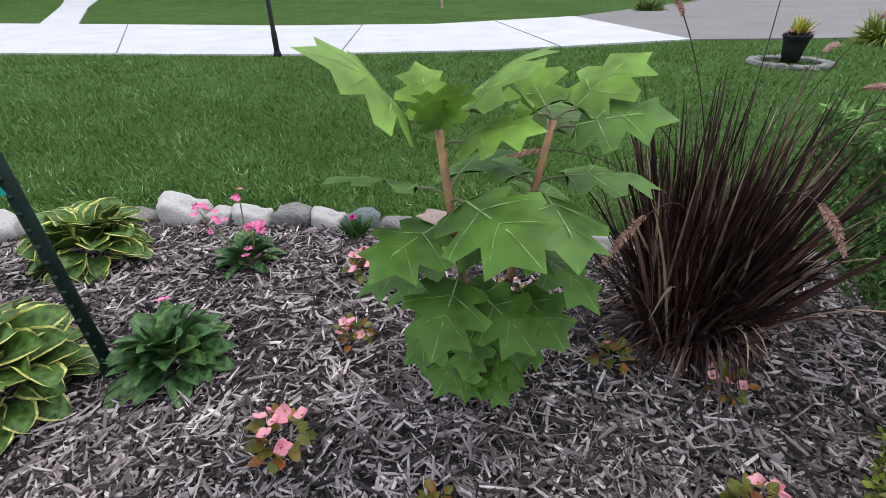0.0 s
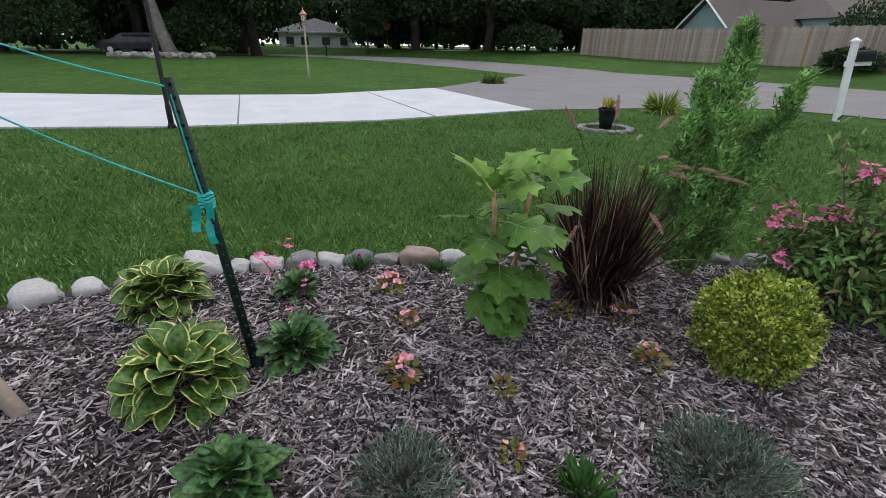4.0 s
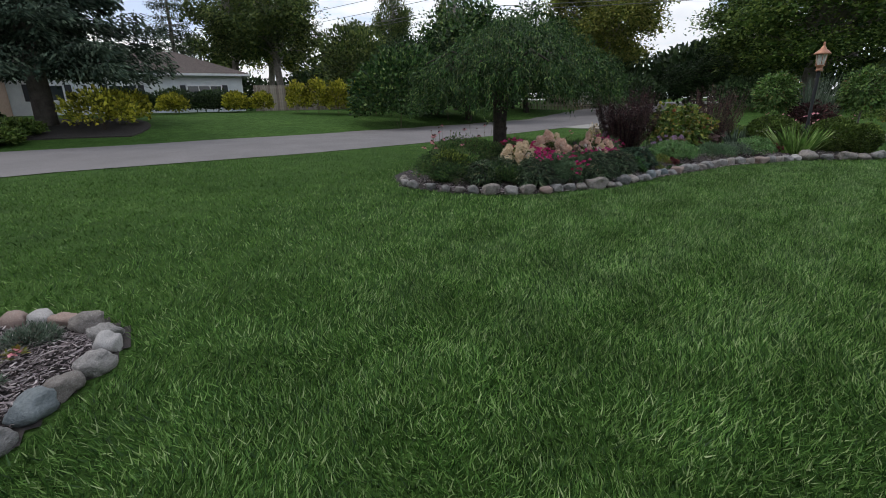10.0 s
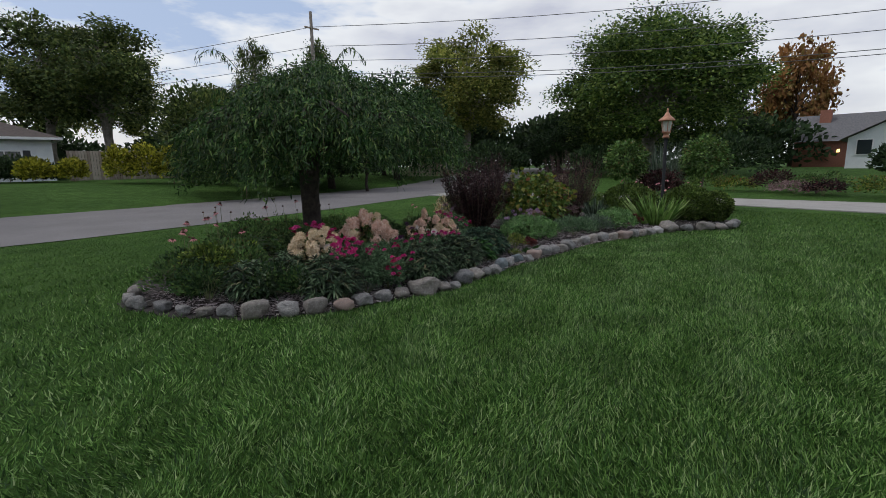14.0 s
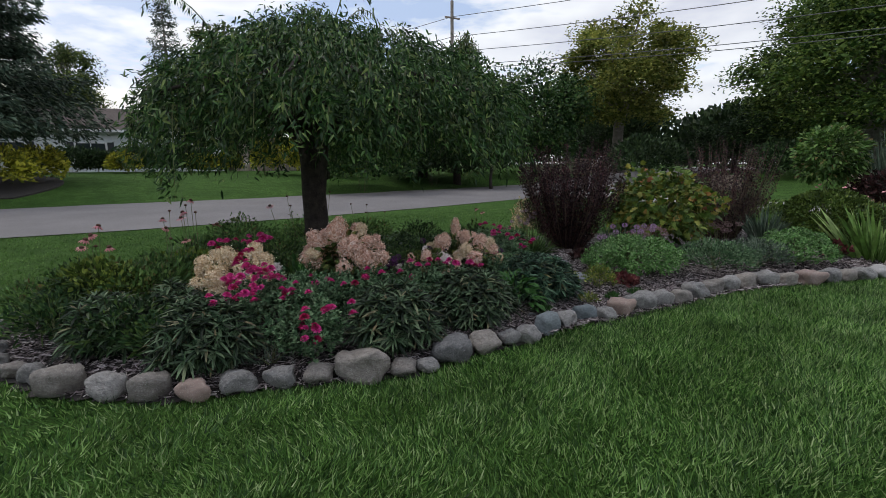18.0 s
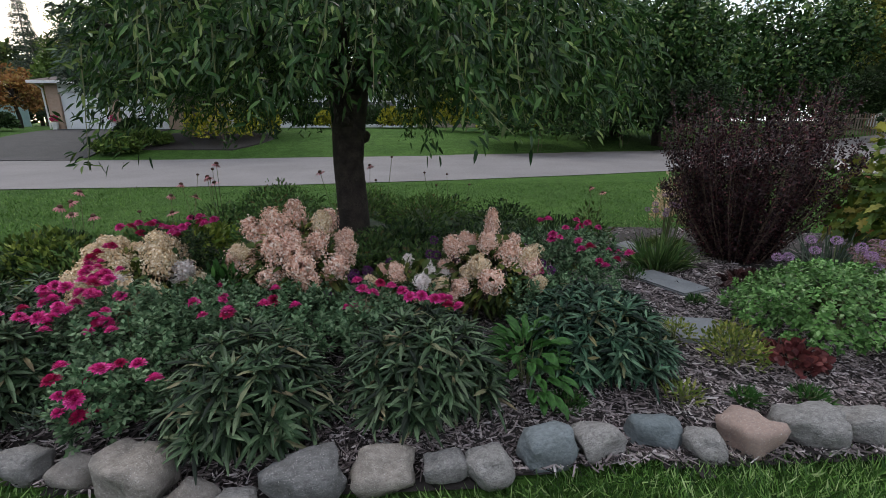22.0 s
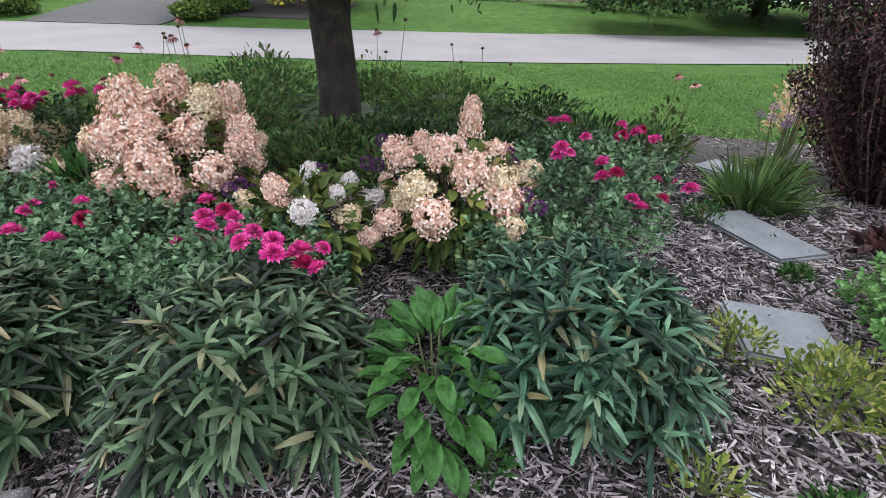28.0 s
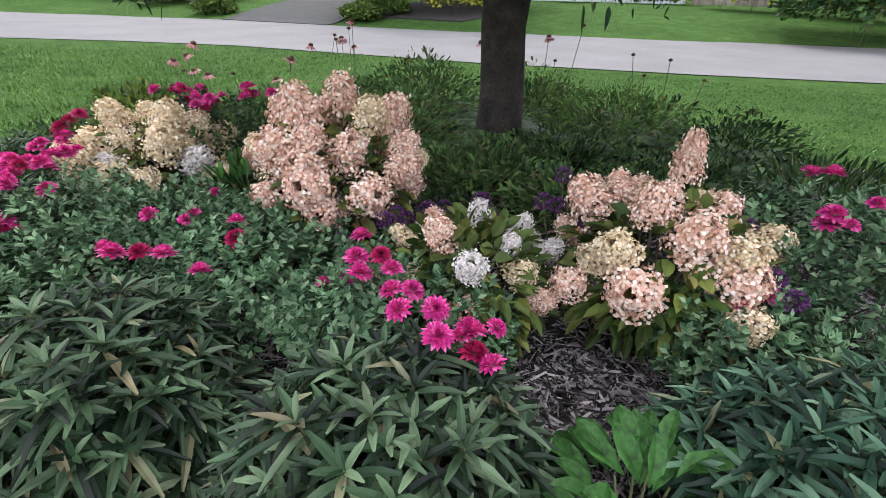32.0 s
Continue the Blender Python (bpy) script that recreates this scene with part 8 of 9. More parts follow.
thicket = thing("woodland_edge", "dense dark woodland edge closing the view", "thicket", 0, 0, 0)
bush_parts(thicket, L_DARK, 5.5, 3.0, 5.0, 2000, 0.55, 0.4, T_QUAD, 0.2, 0.35, 0.4, 0, TWIG_BROWN, 0, -0.7, 0.42)
ring = [(x, y, a) for x, y, a in (
    (-34, 51, 0), (-24, 51, 5), (-14, 52, 0), (-8.5, 52, 0), (11.5, 51, 0), (17.5, 51, 0), (26, 49, 0), (33, 47, -10), (13, 70, 0), (0, 68, 0), (22, 46, 0), (-9, 50, 0),
    (-34, 62, 0), (-22, 60, 10), (-12, 64, 0), (-3, 66, 0), (6, 72, 0), (15, 71, 0), (17.5, 57, 0), (24, 54, 0), (33, 54, 0), (42, 50, -30), (51, 45, -40), (58, 38, -60), (64, 28, -75), (67, 18, 90), (69, 8, 90), (70, -3, 90), (68, -14, 80), (64, -24, 70), (58, -33, 60), (50, -40, 50), (42, -50, 30), (32, -56, 20),
    (22, -56, 0), (28, -52, 0), (38, -47, 30), (12, -62, 0), (-9, -60, 0), (-20, -58, 0), (-31, -54, -20), (-42, -46, -40), (-52, -34, -60), (-56, -20, 90), (-58, -6, 90), (-58, 8, 90), (-57, 22, 80), (-52, 36, 60), (-45, 48, 45))]
for i, (x, y, a) in enumerate(ring):
    m = pose(x, y, float(land(x, y)) - 0.1, 0, 0, a) @ Matrix.Diagonal((1.1, 1.1, (1.35 if y > 40 or (y < -35 and x > 15) else 0.85) + 0.3 * ((i * 7) % 5) / 5, 1))
    if i == 0:
        thicket.matrix_basis = m
    else:
        copy_thing(thicket, Matrix.Identity(4)).matrix_basis = m

# ---------------------------------------------------------------- houses, fence, poles
def cuboid(name, lo, hi, mat, parent, m=None, label="", width=0.012):
    return part(name, bevelled(name, lo, hi, mat, width), parent, m, label)


def window(parent, x, y, z, w, h, face, panes=2, shutters=True):
    """A window in a wall that faces -x (face 'x') at its outer plane x; centred on y."""
    win = cuboid("window", (x - 0.05, y - w / 2 - 0.06, z - 0.06), (x + 0.02, y + w / 2 + 0.06, z + h + 0.06), WHITE_PAINT, parent)
    for i in range(panes):
        a, b = y - w / 2 + i * w / panes + 0.03, y - w / 2 + (i + 1) * w / panes - 0.03
        cuboid("pane", (x - 0.062, a, z + 0.03), (x - 0.048, b, z + h - 0.03), GLASS, win, None, "", 0.003)
    cuboid("sill", (x - 0.12, y - w / 2 - 0.1, z - 0.1), (x - 0.02, y + w / 2 + 0.1, z - 0.06), WHITE_PAINT, win)
    if shutters:
        for s in (-1, 1):
            c = y + s * (w / 2 + 0.27)
            cuboid("shutter", (x - 0.05, c - 0.18, z - 0.04), (x - 0.01, c + 0.18, z + h + 0.04), SHUTTER, parent)


def hip_roof(parent, x0, x1, y0, y1, z, rise, mat, over=0.55, ridge=None):
    """Roof over a block; ridge along y, drawn in at both ends by ridge metres (0 gives gables)."""
    a, b, c, d = x0 - over, x1 + over, y0 - over, y1 + over
    xm = (x0 + x1) / 2
    r = (b - a) / 2 if ridge is None else ridge
    v = [(a, c, z), (b, c, z), (b, d, z), (a, d, z), (xm, c + r, z + rise), (xm, d - r, z + rise)]
    g = Geo().add(v, [[1, 2, 5, 4], [3, 0, 4, 5]])
    g.add(v, [[0, 1, 4], [2, 3, 5]])
    g.add([(a, c, z), (b, c, z), (b, d, z), (a, d, z)], [[3, 2, 1, 0]])
    part("roof", g.mesh("roof", mat), parent, None, "shingled roof")
    for lo, hi in (((a, c, z - 0.16), (a + 0.05, d, z + 0.01)), ((b - 0.05, c, z - 0.16), (b, d, z + 0.01)), ((a, c, z - 0.16), (b, c + 0.05, z + 0.01)), ((a, d - 0.05, z - 0.16), (b, d, z + 0.01))):
        cuboid("fascia", lo, hi, WHITE_PAINT, parent)


ob = thing("house", "white ranch house with attached double garage and brown roof", "house", 0, 0, 0)
cuboid("garage_wall", (32.6, 11.2, 0.6), (40.0, 11.9, 3.62), BRICK_TAN, ob)
cuboid("garage_wall", (32.6, 8.0, 0.6), (33.0, 8.55, 3.62), BRICK_TAN, ob)
cuboid("garage_wall", (32.6, 4.6, 0.6), (40.0, 5.3, 3.62), BRICK_TAN, ob)
cuboid("garage_lintel", (32.62, 5.3, 3.12), (33.0, 11.2, 3.62), SIDING_WHITE, ob)
for y0, y1 in ((5.3, 8.0), (8.55, 11.2)):
    door = cuboid("garage_door", (32.75, y0, 0.9), (32.85, y1, 3.12), GARAGE_DOOR, ob, None, "white panelled overhead garage door")
    for i in range(4):
        for j in range(4):
            a = y0 + 0.08 + j * (y1 - y0 - 0.16) / 4
            z = 0.98 + i * 0.53
            cuboid("panel", (32.738, a + 0.05, z + 0.05), (32.752, a + (y1 - y0 - 0.16) / 4 - 0.05, z + 0.46), GARAGE_DOOR, door, None, "", 0.005)
hip_roof(ob, 32.6, 40.5, 4.6, 11.9, 3.72, 1.25, SHINGLE)
cuboid("wing_wall", (40.2, -9.3, 0.7), (48, 9.0, 3.72), SIDING_WHITE, ob)
hip_roof(ob, 40.2, 48, -9.3, 9.0, 3.74, 1.75, SHINGLE)
window(ob, 40.2, -6.6, 1.95, 2.3, 0.95, "x", 3)
window(ob, 40.2, -1.5, 1.95, 1.6, 0.95, "x", 2)
window(ob, 40.2, 2.6, 1.95, 1.6, 0.95, "x", 2)
g = Geo()
tube(g, [(32.3, 12.2, 3.6), (32.55, 12.0, 3.3), (32.55, 11.95, 1.1)], 0.05, 6)
part("downpipe", g.mesh("downpipe", WHITE_PAINT), ob)
for y in (11.5, 8.28):
    p = thing("door_planter", "white planter with red flowers beside the garage door", "planter", 32.3, y, float(land(32.3, y)), "planters by the garage doors")
    g = Geo()
    tube(g, [(0, 0, 0), (0, 0, 0.4), (0, 0, 0.42)], [0.14, 0.19, 0.15], 10)
    part("pot", g.mesh("pot", WHITE_PAINT), p)
    bush_parts(p, P_MUM_DEEP, 0.22, 0.22, 0.8, 160, 0.08, 0.06, T_QUAD, 0.3, 0.2, 0.4, 0, TWIG, 0, 0.2, 0.55)

ob = thing("house", "teal-sided house with brown gabled roofs and brick chimney", "house", 0, 0, 0)
for x0, x1, y0, y1, z, rise, hip in ((33, 44, 31.6, 36.4, 3.15, 2.2, 0), (41, 54, 29.2, 38.6, 4.1, 2.1, 4.2)):
    cuboid("wall", (x0, y0, 0.3), (x1, y1, z), SIDING_TEAL, ob)
    xm, o = (y0 + y1) / 2, 0.5
    v = [(x0 - o, y0 - o, z - 0.2), (x1 + o, y0 - o, z - 0.2), (x1 + o, y1 + o, z - 0.2), (x0 - o, y1 + o, z - 0.2), (x0 - o + hip, xm, z + rise), (x1 + o - hip, xm, z + rise)]
    g = Geo().add(v, [[0, 1, 5, 4], [2, 3, 4, 5]])
    if hip:
        g.add(v, [[3, 0, 4], [1, 2, 5]])
    g.add(np.array(v) - (0, 0, 0.12), [[4, 5, 1, 0], [5, 4, 3, 2]])
    part("roof", g.mesh("roof", SHINGLE), ob, None, "brown shingled gable roof")
    if hip:
        continue
    g = Geo().add([(x0 + 0.02, y0, z), (x0 + 0.02, y1, z), (x0 + 0.02, xm, z + rise - 0.12)], [[0, 2, 1]])
    g.add([(x0 + 0.2, y0, z), (x0 + 0.2, y1, z), (x0 + 0.2, xm, z + rise - 0.12)], [[0, 1, 2]])
    part("gable", g.mesh("gable", SIDING_TEAL), ob, None, "teal gable end")
    for s, ye in ((-1, y0 - o), (1, y1 + o)):
        g = Geo()
        tube(g, [(x0 - o - 0.02, ye, z - 0.25), (x0 - o - 0.02, xm, z + rise - 0.06)], 0.09, 4)
        part("bargeboard", g.mesh("bargeboard", SIDING_WHITE), ob)
w = cuboid("window", (48.2, 29.12, 2.6), (49.8, 29.22, 3.6), WHITE_PAINT, ob)
cuboid("pane", (48.3, 29.09, 2.68), (49.7, 29.13, 3.52), GLASS, w, None, "", 0.003)
ch = cuboid("chimney", (36.6, 34.3, 3.6), (37.4, 35.5, 6.3), BRICK, ob, None, "red brick chimney")
cuboid("chimney_cap", (36.5, 34.2, 6.3), (37.5, 35.6, 6.4), CONCRETE, ch)

fence = thing("fence", "weathered cedar board fence along the street", "fence", 0, 0, 0)
FX0, FY0, FX1, FY1 = 25.0, 14.2, 21.6, 34.2
PICKET = bevelled("picket", (-0.068, -0.011, 0), (0.068, 0.011, 1.86), FENCE_WOOD, 0.004)
flen = math.hypot(FX1 - FX0, FY1 - FY0)
fang = math.degrees(math.atan2(FY1 - FY0, FX1 - FX0))
count = int(flen / 0.142)
for i in range(count):
    f = (i + 0.5) / count
    x, y = FX0 + (FX1 - FX0) * f, FY0 + (FY1 - FY0) * f
    part("picket", PICKET, fence, pose(x, y, float(land(x, y)) + 0.02 * math.sin(i * 1.7), 0, 0, fang) @ Matrix.Diagonal((1, 1, 1 + 0.015 * math.sin(i * 2.9), 1)))
for k, dz in enumerate((0.35, 1.5)):
    g = Geo()
    t = np.linspace(0, 1, 14)
    x, y = FX0 + (FX1 - FX0) * t + 0.05, FY0 + (FY1 - FY0) * t
    tube(g, np.stack([x, y, land(x, y) + dz], 1), 0.045, 4)
    part("rail", g.mesh("rail", WOOD_GREY), fence)

back = thing("fence", "grey board fence beyond the golden shrubs", "fence", 0, 0, 0)
for i in range(50):
    y = -9.8 - i * 0.15
    part("picket", PICKET, back, pose(38.5, y, float(land(38.5, y)), 0, 0, 90))
picket_fence = thing("picket_fence", "pale picket fence beyond the street", "fence", 0, 0, 0)
for i in range(50):
    x, y = 31.6 + 0.096 * i, -39.0 + 0.096 * i
    part("picket", PICKET, picket_fence, pose(x, y, float(land(x, y)), 0, 0, 45) @ Matrix.Diagonal((0.62, 1, 0.72, 1)))
for dz in (0.35, 1.0):
    g = Geo()
    tube(g, [(31.6, -38.95, float(land(31.6, -39.0)) + dz), (34.0, -36.55, float(land(34.0, -36.6)) + dz), (36.4, -34.15, float(land(36.4, -34.2)) + dz)], 0.035, 4)
    part("rail", g.mesh("rail", WOOD_GREY), picket_fence)
for nm, lb, lo, hi, mt in (("planter_box", "weathered wooden planter box by the far street", (15.2, -30.2, 0.1), (16.4, -29.6, 0.9), WOOD_GREY), ("board_panel", "grey board panel beside the far drive", (9.2, -30.5, 0.2), (11.2, -30.3, 1.15), WOOD_GREY)):
    tagged(new(nm, bevelled(nm, lo, hi, mt, 0.02)), lb, "panel")

ob = thing("house", "brick house with grey roof and brick chimney far south", "house", 0, 0, 0)
cuboid("wall", (-6.5, -70, 0.6), (8.6, -62, 3.3), BRICK, ob)
v = [(-7.0, -70.5, 3.2), (9.1, -70.5, 3.2), (9.1, -61.5, 3.2), (-7.0, -61.5, 3.2), (-7.0, -66, 5.9), (9.1, -66, 5.9)]
g = Geo().add(v, [[0, 1, 5, 4], [2, 3, 4, 5]])
part("roof", g.mesh("roof", SHINGLE_GREY), ob)
g = Geo().add([(8.58, -70, 3.3), (8.58, -62, 3.3), (8.58, -66, 5.8)], [[0, 1, 2]])
g.add([(-6.48, -70, 3.3), (-6.48, -62, 3.3), (-6.48, -66, 5.8)], [[0, 2, 1]])
part("gable", g.mesh("gable", BRICK), ob)
cuboid("chimney", (6.2, -65.4, 4.5), (7.1, -64.6, 6.3), BRICK, ob)
ob = thing("house", "white gabled house with lit porch lamp", "house", 2.8, -7.4, 0.12)
cuboid("wall", (-6, -52, 0.5), (1.2, -45, 3.0), SIDING_WHITE, ob)
v = [(-6.4, -52.5, 2.85), (1.7, -52.5, 2.85), (1.7, -44.5, 2.85), (-6.4, -44.5, 2.85), (-2.4, -52.5, 5.0), (-2.4, -44.5, 5.0)]
g = Geo().add(v, [[1, 2, 5, 4], [3, 0, 4, 5]])
g.add([(-6, -44.98, 3.0), (1.2, -44.98, 3.0), (-2.4, -44.98, 4.9)], [[0, 2, 1]], 1)
part("roof", g.mesh("roof", [SHINGLE_GREY, SIDING_WHITE]), ob)
for x in (-1.6, 0.2):
    w = cuboid("window", (x - 0.5, -44.99, 1.7), (x + 0.5, -44.9, 2.9), WHITE_PAINT, ob)
    cuboid("pane", (x - 0.42, -44.9, 1.78), (x + 0.42, -44.88, 2.82), GLASS, w, None, "", 0.003)
b = cuboid("porch_lamp", (1.62, -45.3, 1.95), (1.8, -45.1, 2.2), BULB, ob, None, "glowing yellow porch lamp")

ob = thing("house", "low white house with dark roof beyond the north lawn", "house", 0, 0, 0)
cuboid("wall", (-1.0, 60, 0.3), (7.5, 66, 2.7), SIDING_WHITE, ob)
hip_roof(ob, -1.0, 7.5, 60, 66, 2.7, 1.5, SHINGLE_GREY, 0.5, 3.0)
for x in (0.2, 1.8, 4.2, 6.2):
    w = cuboid("window", (x - 0.5, 59.9, 1.2), (x + 0.5, 60.0, 2.2), WHITE_PAINT, ob)
    cuboid("pane", (x - 0.42, 59.88, 1.28), (x + 0.42, 59.9, 2.12), SHUTTER, w, None, "", 0.003)
slab("driveway_far", [(12.5, 44), (16, 50)], [(15.5, 42.5), (19.5, 49)], 0.02, CONCRETE, "pale drive under the dark trees", "driveway")

SPRUCE_X = [23.6 + 0.8 * i for i in range(9)]
slab("planting_bed", [(x, 3.4 - 0.05 * (x - 26.5) ** 2) for x in SPRUCE_X], [(x, -2.4 + 0.1 * (x - 26.5) ** 2) for x in SPRUCE_X], 0.05, SOIL, "dark mulch bed under the spruce", "flower bed")

ob = thing("utility_pole", "tall grey wooden utility pole with a cross arm", "utility pole", 33.5, -24.6, float(land(33.5, -24.6)))
g = Geo()
tube(g, [(0, 0, -0.5), (0, 0, 6), (0.05, 0, 12.1)], [0.16, 0.14, 0.11], 9)
part("pole", g.mesh("pole", BARK_GREY, True), ob)
part("cross_arm", bevelled("cross_arm", (-0.05, -0.6, 10.9), (0.05, 0.6, 11.0), WOOD_GREY, 0.01), ob)
for z, dx in ((11.85, 0.0), (10.48, -0.1), (9.5, 0.1), (8.55, 0.0), (8.3, 0.12)):
    g = Geo()
    c = np.array([dx, 0, z - float(land(33.5, -24.6))])
    pts = []
    for e in ((54, 25, -0.5), (-41, -19, -1.2)):
        t = np.linspace(0, 1, 12)[:, None]
        seg = c + np.array(e, float) * t - UP * 0.7 * np.sin(np.pi * t)
        pts = [*seg[::-1]] if not len(pts) else [*pts, *seg[1:]]
    tube(g, np.array(pts), 0.02, 4)
    part("wire", g.mesh("wire", JOINT), ob)

# ---------------------------------------------------------------- things across the north lawn
def parked_car(x, y, turn, paint, label):
    ob = thing("parked_car", label, "car", x, y, float(land(x, y)), "", turn)
    prof = [(-2.2, 0.35), (-2.25, 0.8), (-1.9, 0.95), (-1.2, 1.0), (-0.6, 1.45), (1.4, 1.5), (2.1, 1.0), (2.25, 0.9), (2.25, 0.35)]
    bm = bmesh.new()
    rows = [[bm.verts.new((x, s * (0.88 if z < 1.1 else 0.72), z)) for x, z in prof] for s in (-1, 1)]
    for i in range(len(prof) - 1):
        bm.faces.new((rows[0][i], rows[0][i + 1], rows[1][i + 1], rows[1][i]))
    bm.faces.new(rows[0][::-1])
    bm.faces.new(rows[1])
    bm.faces.new((rows[0][0], rows[1][0], rows[1][-1], rows[0][-1]))
    bmesh.ops.bevel(bm, geom=bm.edges[:], offset=0.05, segments=2, affect="EDGES")
    me = bpy.data.meshes.new("body")
    bm.to_mesh(me)
    bm.free()
    me.materials.append(paint)
    part("body", me, ob)
    for s in (-1, 1):
        cuboid("side_window", (-0.5, s * 0.76 - 0.05, 1.08), (1.35, s * 0.76 + 0.05, 1.38), GLASS, ob)
        for x in (-1.4, 1.4):
            g = Geo()
            tube(g, [(x, s * 0.74, 0.33), (x, s * 0.78, 0.33), (x, s * 0.92, 0.33), (x, s * 0.94, 0.33)], [0.26, 0.33, 0.33, 0.26], 16)
            wheel = part("wheel", g.mesh("wheel", RUBBER), ob)
            g = Geo()
            tube(g, [(x, s * 0.93, 0.33), (x, s * 0.955, 0.33)], [0.2, 0.17], 12)
            part("rim", g.mesh("rim", WHITE_PAINT), wheel)


parked_car(-11.5, 43.4, 8, CAR_PAINT, "dark parked estate car under the trees")
parked_car(33.6, -42.2, 40, WHITE_PAINT, "white car parked beyond the pale picket fence")
ob = thing("leaning_tree", "pale grey leaning tree trunk in a ring of stones", "tree", -8.2, 38.0, float(land(-8.2, 38.0)))
g = Geo()
tube(g, [(0.3, 0, -0.2), (0.1, 0, 0.6), (-0.3, 0, 2.5), (-0.8, 0, 5.0), (-1.2, 0, 8.0)], [0.6, 0.42, 0.36, 0.3, 0.22], 10)
part("trunk", g.mesh("trunk", BARK_GREY, True), ob)
g = Geo()
n = 2600
p, u = shell_points(n, 4.5, 4.0, 2.5, 0.2, -1)
leaves(g, T_QUAD, p + (-1.2, 0, 8.5), norm(randn(n) - UP * 0.3), norm(randn(n) + UP), 0.36, 0.22)
part("crown", g.mesh("crown", L_DARK), ob)
for i in range(22):
    x, y = -11.0 + 0.27 * i, 36.2 + 0.5 * math.sin(i * 1.9)
    s = new("garden_boulder", STONE_MESHES["w" if i % 2 else "t"][i % 4])
    s.matrix_basis = pose(x, y, float(land(x, y)) + 0.12, 0, 0, i * 37) @ Matrix.Diagonal((0.62, 0.5, 0.42, 1))
    tagged(s, "pale boulder in the ring round the tree", "stone", "boulders round the tree")
ob = thing("stop_sign", "red octagonal road sign on a thin post", "road sign", 9.0, 48.0, float(land(9.0, 48.0)))
g = Geo()
tube(g, [(0, 0, -0.2), (0, 0, 2.3)], 0.03, 6)
part("post", g.mesh("post", BARK_GREY), ob)
g = Geo()
tube(g, [(0, 0.04, 2.0), (0, 0.06, 2.0)], 0.38, 8)
part("sign_plate", g.mesh("sign_plate", RED_PAINT), ob)
ob = thing("letter_box_post", "black letter box on a short post by the far lawn", "mailbox", 2.5, 39.2, float(land(2.5, 39.2)))
g = Geo()
tube(g, [(0, 0, -0.2), (0, 0, 0.9)], 0.05, 6)
part("post", g.mesh("post", BLACK_METAL), ob)
part("letter_box", bevelled("letter_box", (-0.25, -0.2, 0.85), (0.25, 0.2, 1.35), BLACK_METAL, 0.05), ob)

# ---------------------------------------------------------------- bark mulch and grass
def chips(poly, height, n, mat, name, label, clear=0.02):
    xs, ys = [p[0] for p in poly], [p[1] for p in poly]
    x = rng.uniform(min(xs), max(xs), n)
    y = rng.uniform(min(ys), max(ys), n)
    keep = inside(poly, x, y) & (edge_distance(poly, x, y) > clear)
    x, y = x[keep], y[keep]
    m = len(x)
    z = height(poly, x, y) + 0.008 + 0.010 * rng.random(m)
    ln = 0.018 + 0.10 * rng.random(m) ** 2.0
    w = 0.003 + 0.011 * rng.random(m) ** 2.2
    th = 0.002 + 0.004 * rng.random(m)
    a = rng.random(m) * 2 * np.pi
    d = norm(np.stack([np.cos(a), np.sin(a), rng.normal(size=m) * 0.26], 1))
    nn = norm(np.stack([rng.normal(size=m) * 0.6, rng.normal(size=m) * 0.6, np.ones(m)], 1))
    side = norm(np.cross(d, nn))
    nn = np.cross(side, d)
    t = np.array([(-0.5, -0.42, -0.6), (0.1, -0.5, 1), (0.5, -0.3, -0.6), (0.62, 0.5, -0.6), (0.42, 0.54, 0.6), (0.12, 0.4, -0.6)], float)
    o = np.stack([x, y, z], 1)
    v = o[:, None] + t[None, :, 0:1] * (w[:, None, None] * side[:, None]) + t[None, :, 1:2] * (ln[:, None, None] * d[:, None]) + t[None, :, 2:3] * (th[:, None, None] * nn[:, None])
    f = np.array([[0, 1, 4, 5], [1, 2, 3, 4]])
    g = Geo().add(v.reshape(-1, 3), (f[None] + (np.arange(m) * 6)[:, None, None]).reshape(-1, 4))
    tagged(new(name, g.mesh(name, mat)), label, "mulch", "", "stuff")


chips(BED_1, bed_height, 115000, CHIPS, "bark_mulch", "shredded grey-brown bark mulch over the north bed")
NEAR_2 = [(4.78, -12.2), (4.78, -9.5), (4.7, -8.1), (5.0, -7.0), (5.4, -6.35), (6.2, -5.9), (7.1, -5.85), (7.2, -8.0), (7.9, -10.3), (7.9, -11.8), (7.0, -12.2)]
chips(NEAR_2, lambda p, x, y: bed_height(BED_2, x, y), 62000, CHIPS, "bark_mulch", "shredded grey-brown bark mulch along the stones")
chips(BED_2, bed_height, 16000, CHIPS, "bark_mulch", "shredded grey-brown bark mulch over the south bed")
NEAR_1 = [(-1.0, 0.2), (0.0, 0.0), (0.9, -0.35), (1.5, 0.0), (1.0, 0.8), (0.0, 1.0), (-0.9, 0.9)]
chips(NEAR_1, lambda p, x, y: bed_height(BED_1, x, y) + 0.004, 16000, CHIPS, "bark_mulch", "coarse grey-brown bark mulch beside the edging stones")
FRONT_2 = [(4.85, -12.1), (4.78, -8.2), (5.3, -8.2), (6.0, -9.5), (6.9, -10.5), (7.0, -11.5), (5.6, -12.1)]
chips(FRONT_2, lambda p, x, y: bed_height(BED_2, x, y) + 0.004, 32000, CHIPS, "bark_mulch", "silvery shredded bark mulch round the stepping stones")
FAR_2 = [(4.75, -12.2), (6.4, -12.2), (6.2, -15.2), (4.5, -15.2)]
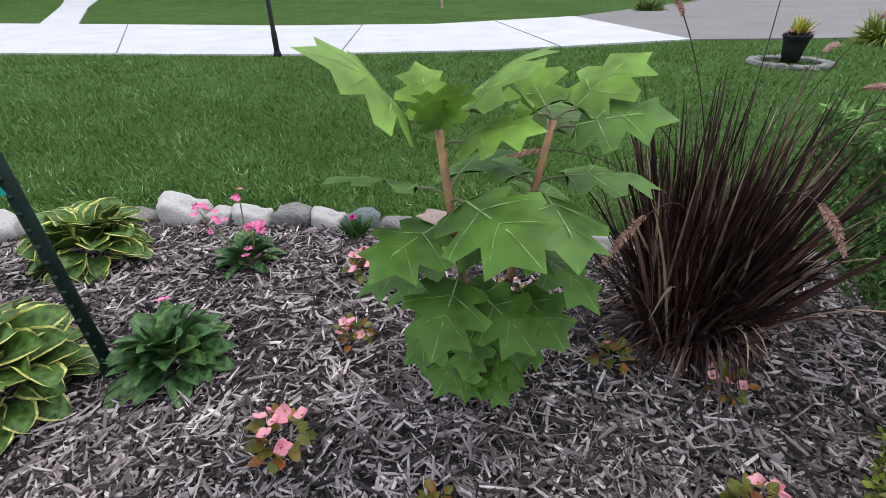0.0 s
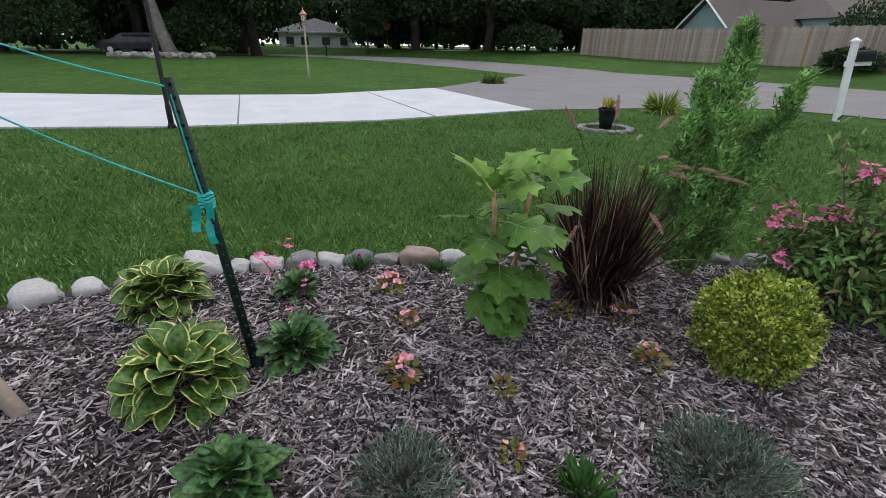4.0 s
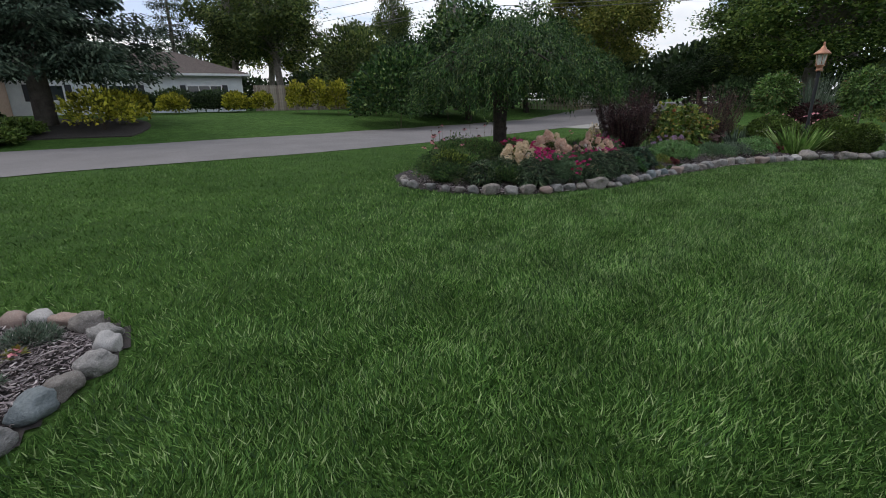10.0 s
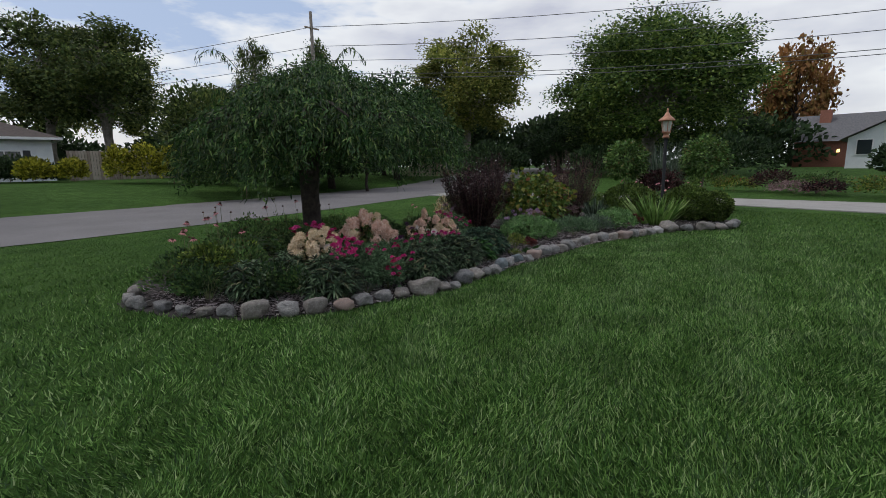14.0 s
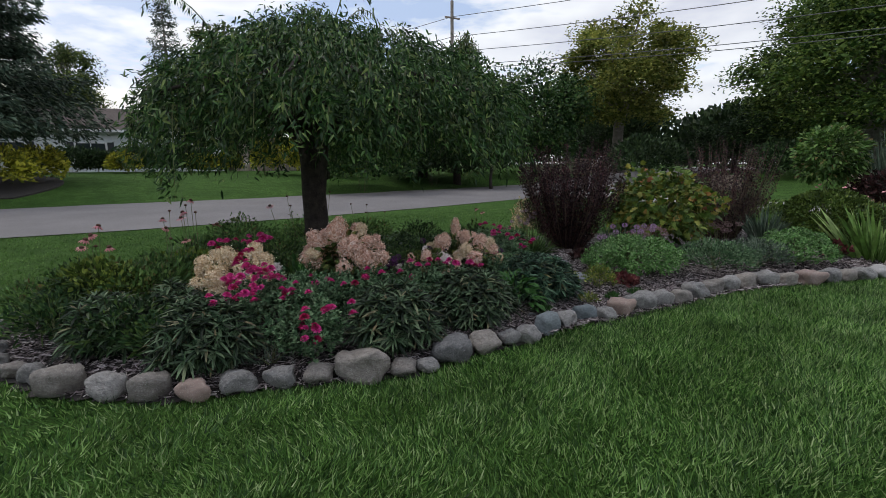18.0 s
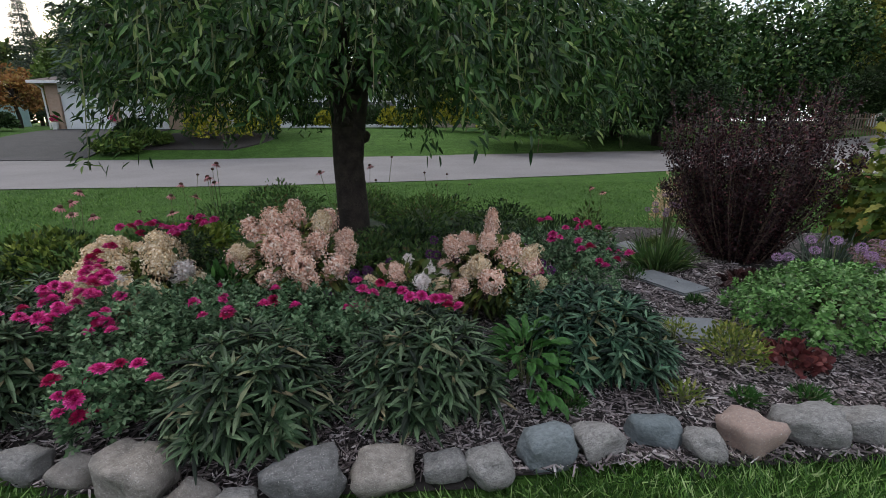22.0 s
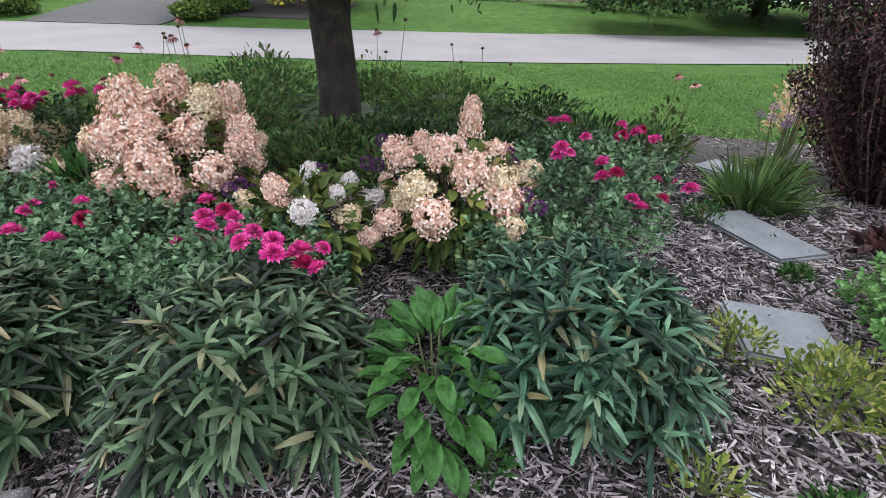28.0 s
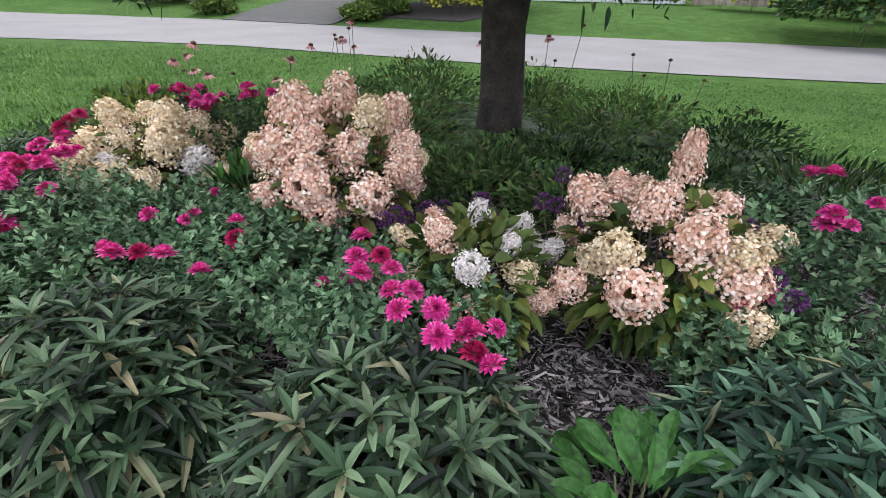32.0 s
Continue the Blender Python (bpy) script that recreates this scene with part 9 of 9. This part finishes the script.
chips(FAR_2, lambda p, x, y: bed_height(BED_2, x, y) + 0.004, 16000, CHIPS, "bark_mulch", "shredded bark mulch between the stonecrop mounds")
DARK_PATCH = [(0.2, 0.25), (0.9, -0.1), (1.6, -0.45), (2.6, -0.9), (3.1, -0.6), (2.9, 0.1), (2.3, 0.5), (1.2, 0.9), (0.5, 0.95), (0.25, 0.6)]
chips(DARK_PATCH, lambda p, x, y: bed_height(BED_1, x, y) + 0.004, 9000, CHIPS_DYED, "bark_mulch", "fresher dark bark mulch in the middle of the bed")

STROLL = [(-1.6, -0.8), (-0.7, -1.2), (-0.4, -1.8), (0.1, -2.9), (0.9, -4.4), (1.6, -6.3), (2.4, -7.9), (3.2, -9.2), (4.1, -9.8), (4.1, -12.0)]


def on_lawn(x, y):
    ok = ~inside(BED_1, x, y) & ~inside(BED_2, x, y)
    ok &= edge_distance(BED_1, x, y) > 0.13
    ok &= edge_distance(BED_2, x, y) > 0.08
    ok &= x < np.interp(y, ROAD_Y, ROAD_NEAR) - 0.02
    ok &= (y < np.interp(x, [-16, -8, -2.5, 1, 4.6, 7.5, 10.9], [10.2, 9.1, 8.15, 8.2, 9.1, 8.9, 8.1]) - 0.03) & (y > -20.9)
    return ok


def blades(n, x0, x1, y0, y1, near, far, h, w, name, mat=GRASS, share=None):
    x, y = rng.uniform(x0, x1, n), rng.uniform(y0, y1, n)
    d = edge_distance(STROLL, x, y, False) + rng.normal(size=n) * 0.8
    ok = (d >= near) & (d < far)
    x, y = x[ok], y[ok]
    ok = on_lawn(x, y)
    if share:
        ok &= rng.random(len(x)) < share(y)
    x, y = x[ok], y[ok]
    m = len(x)
    tuft_a = 5 * (np.sin(x * 1.7 + 1.3 * np.sin(y * 1.1)) + np.sin(y * 1.3 + x * 0.6))
    # the mower's passes lay the grass alternately to and fro
    lane = np.sign(np.sin((x * 0.97 + y * 0.225) * np.pi / 0.55)) * np.where(y < 0.5, 0.16, 0.06)
    lean = np.stack([np.cos(tuft_a), np.sin(tuft_a), 0 * x], 1) * 0.22 + np.stack([-0.225 * lane, 0.97 * lane, 0 * x], 1) + randn(m) * (0.42, 0.42, 0)
    o = np.stack([x, y, land(x, y) - 0.004], 1)
    g = Geo()
    leaves(g, T_GRASS, o, norm(lean + UP * 0.95), norm(randn(m) * (1, 1, 0.2)), h * np.where((x > 9.3) & (y < -4), 0.6, 1.0) * (0.55 + 0.75 * rng.random(m)), w * (0.7 + 0.6 * rng.random(m)), 0, 0.25 * rng.random(m))
    tagged(new(name, g.mesh(name, mat)), "mown green grass blades of the front lawn", "grass", "", "stuff")


blades(1700000, -5, 9, -15, 3, -9, 2.3, 0.064, 0.0086, "lawn_grass")
blades(900000, -9, 14, -19, 8, 2.3, 5.5, 0.060, 0.0115, "lawn_grass", GRASS_FAR, lambda y: np.clip((y + 5) / 5, 0.2, 1))
blades(900000, -9, 14, -19, 8, 2.3, 5.5, 0.062, 0.0115, "lawn_grass", GRASS, lambda y: np.clip(-y / 5, 0, 0.8))
blades(330000, -12, 14, -21, 9, 5.5, 12.0, 0.062, 0.018, "lawn_grass", GRASS_FAR)
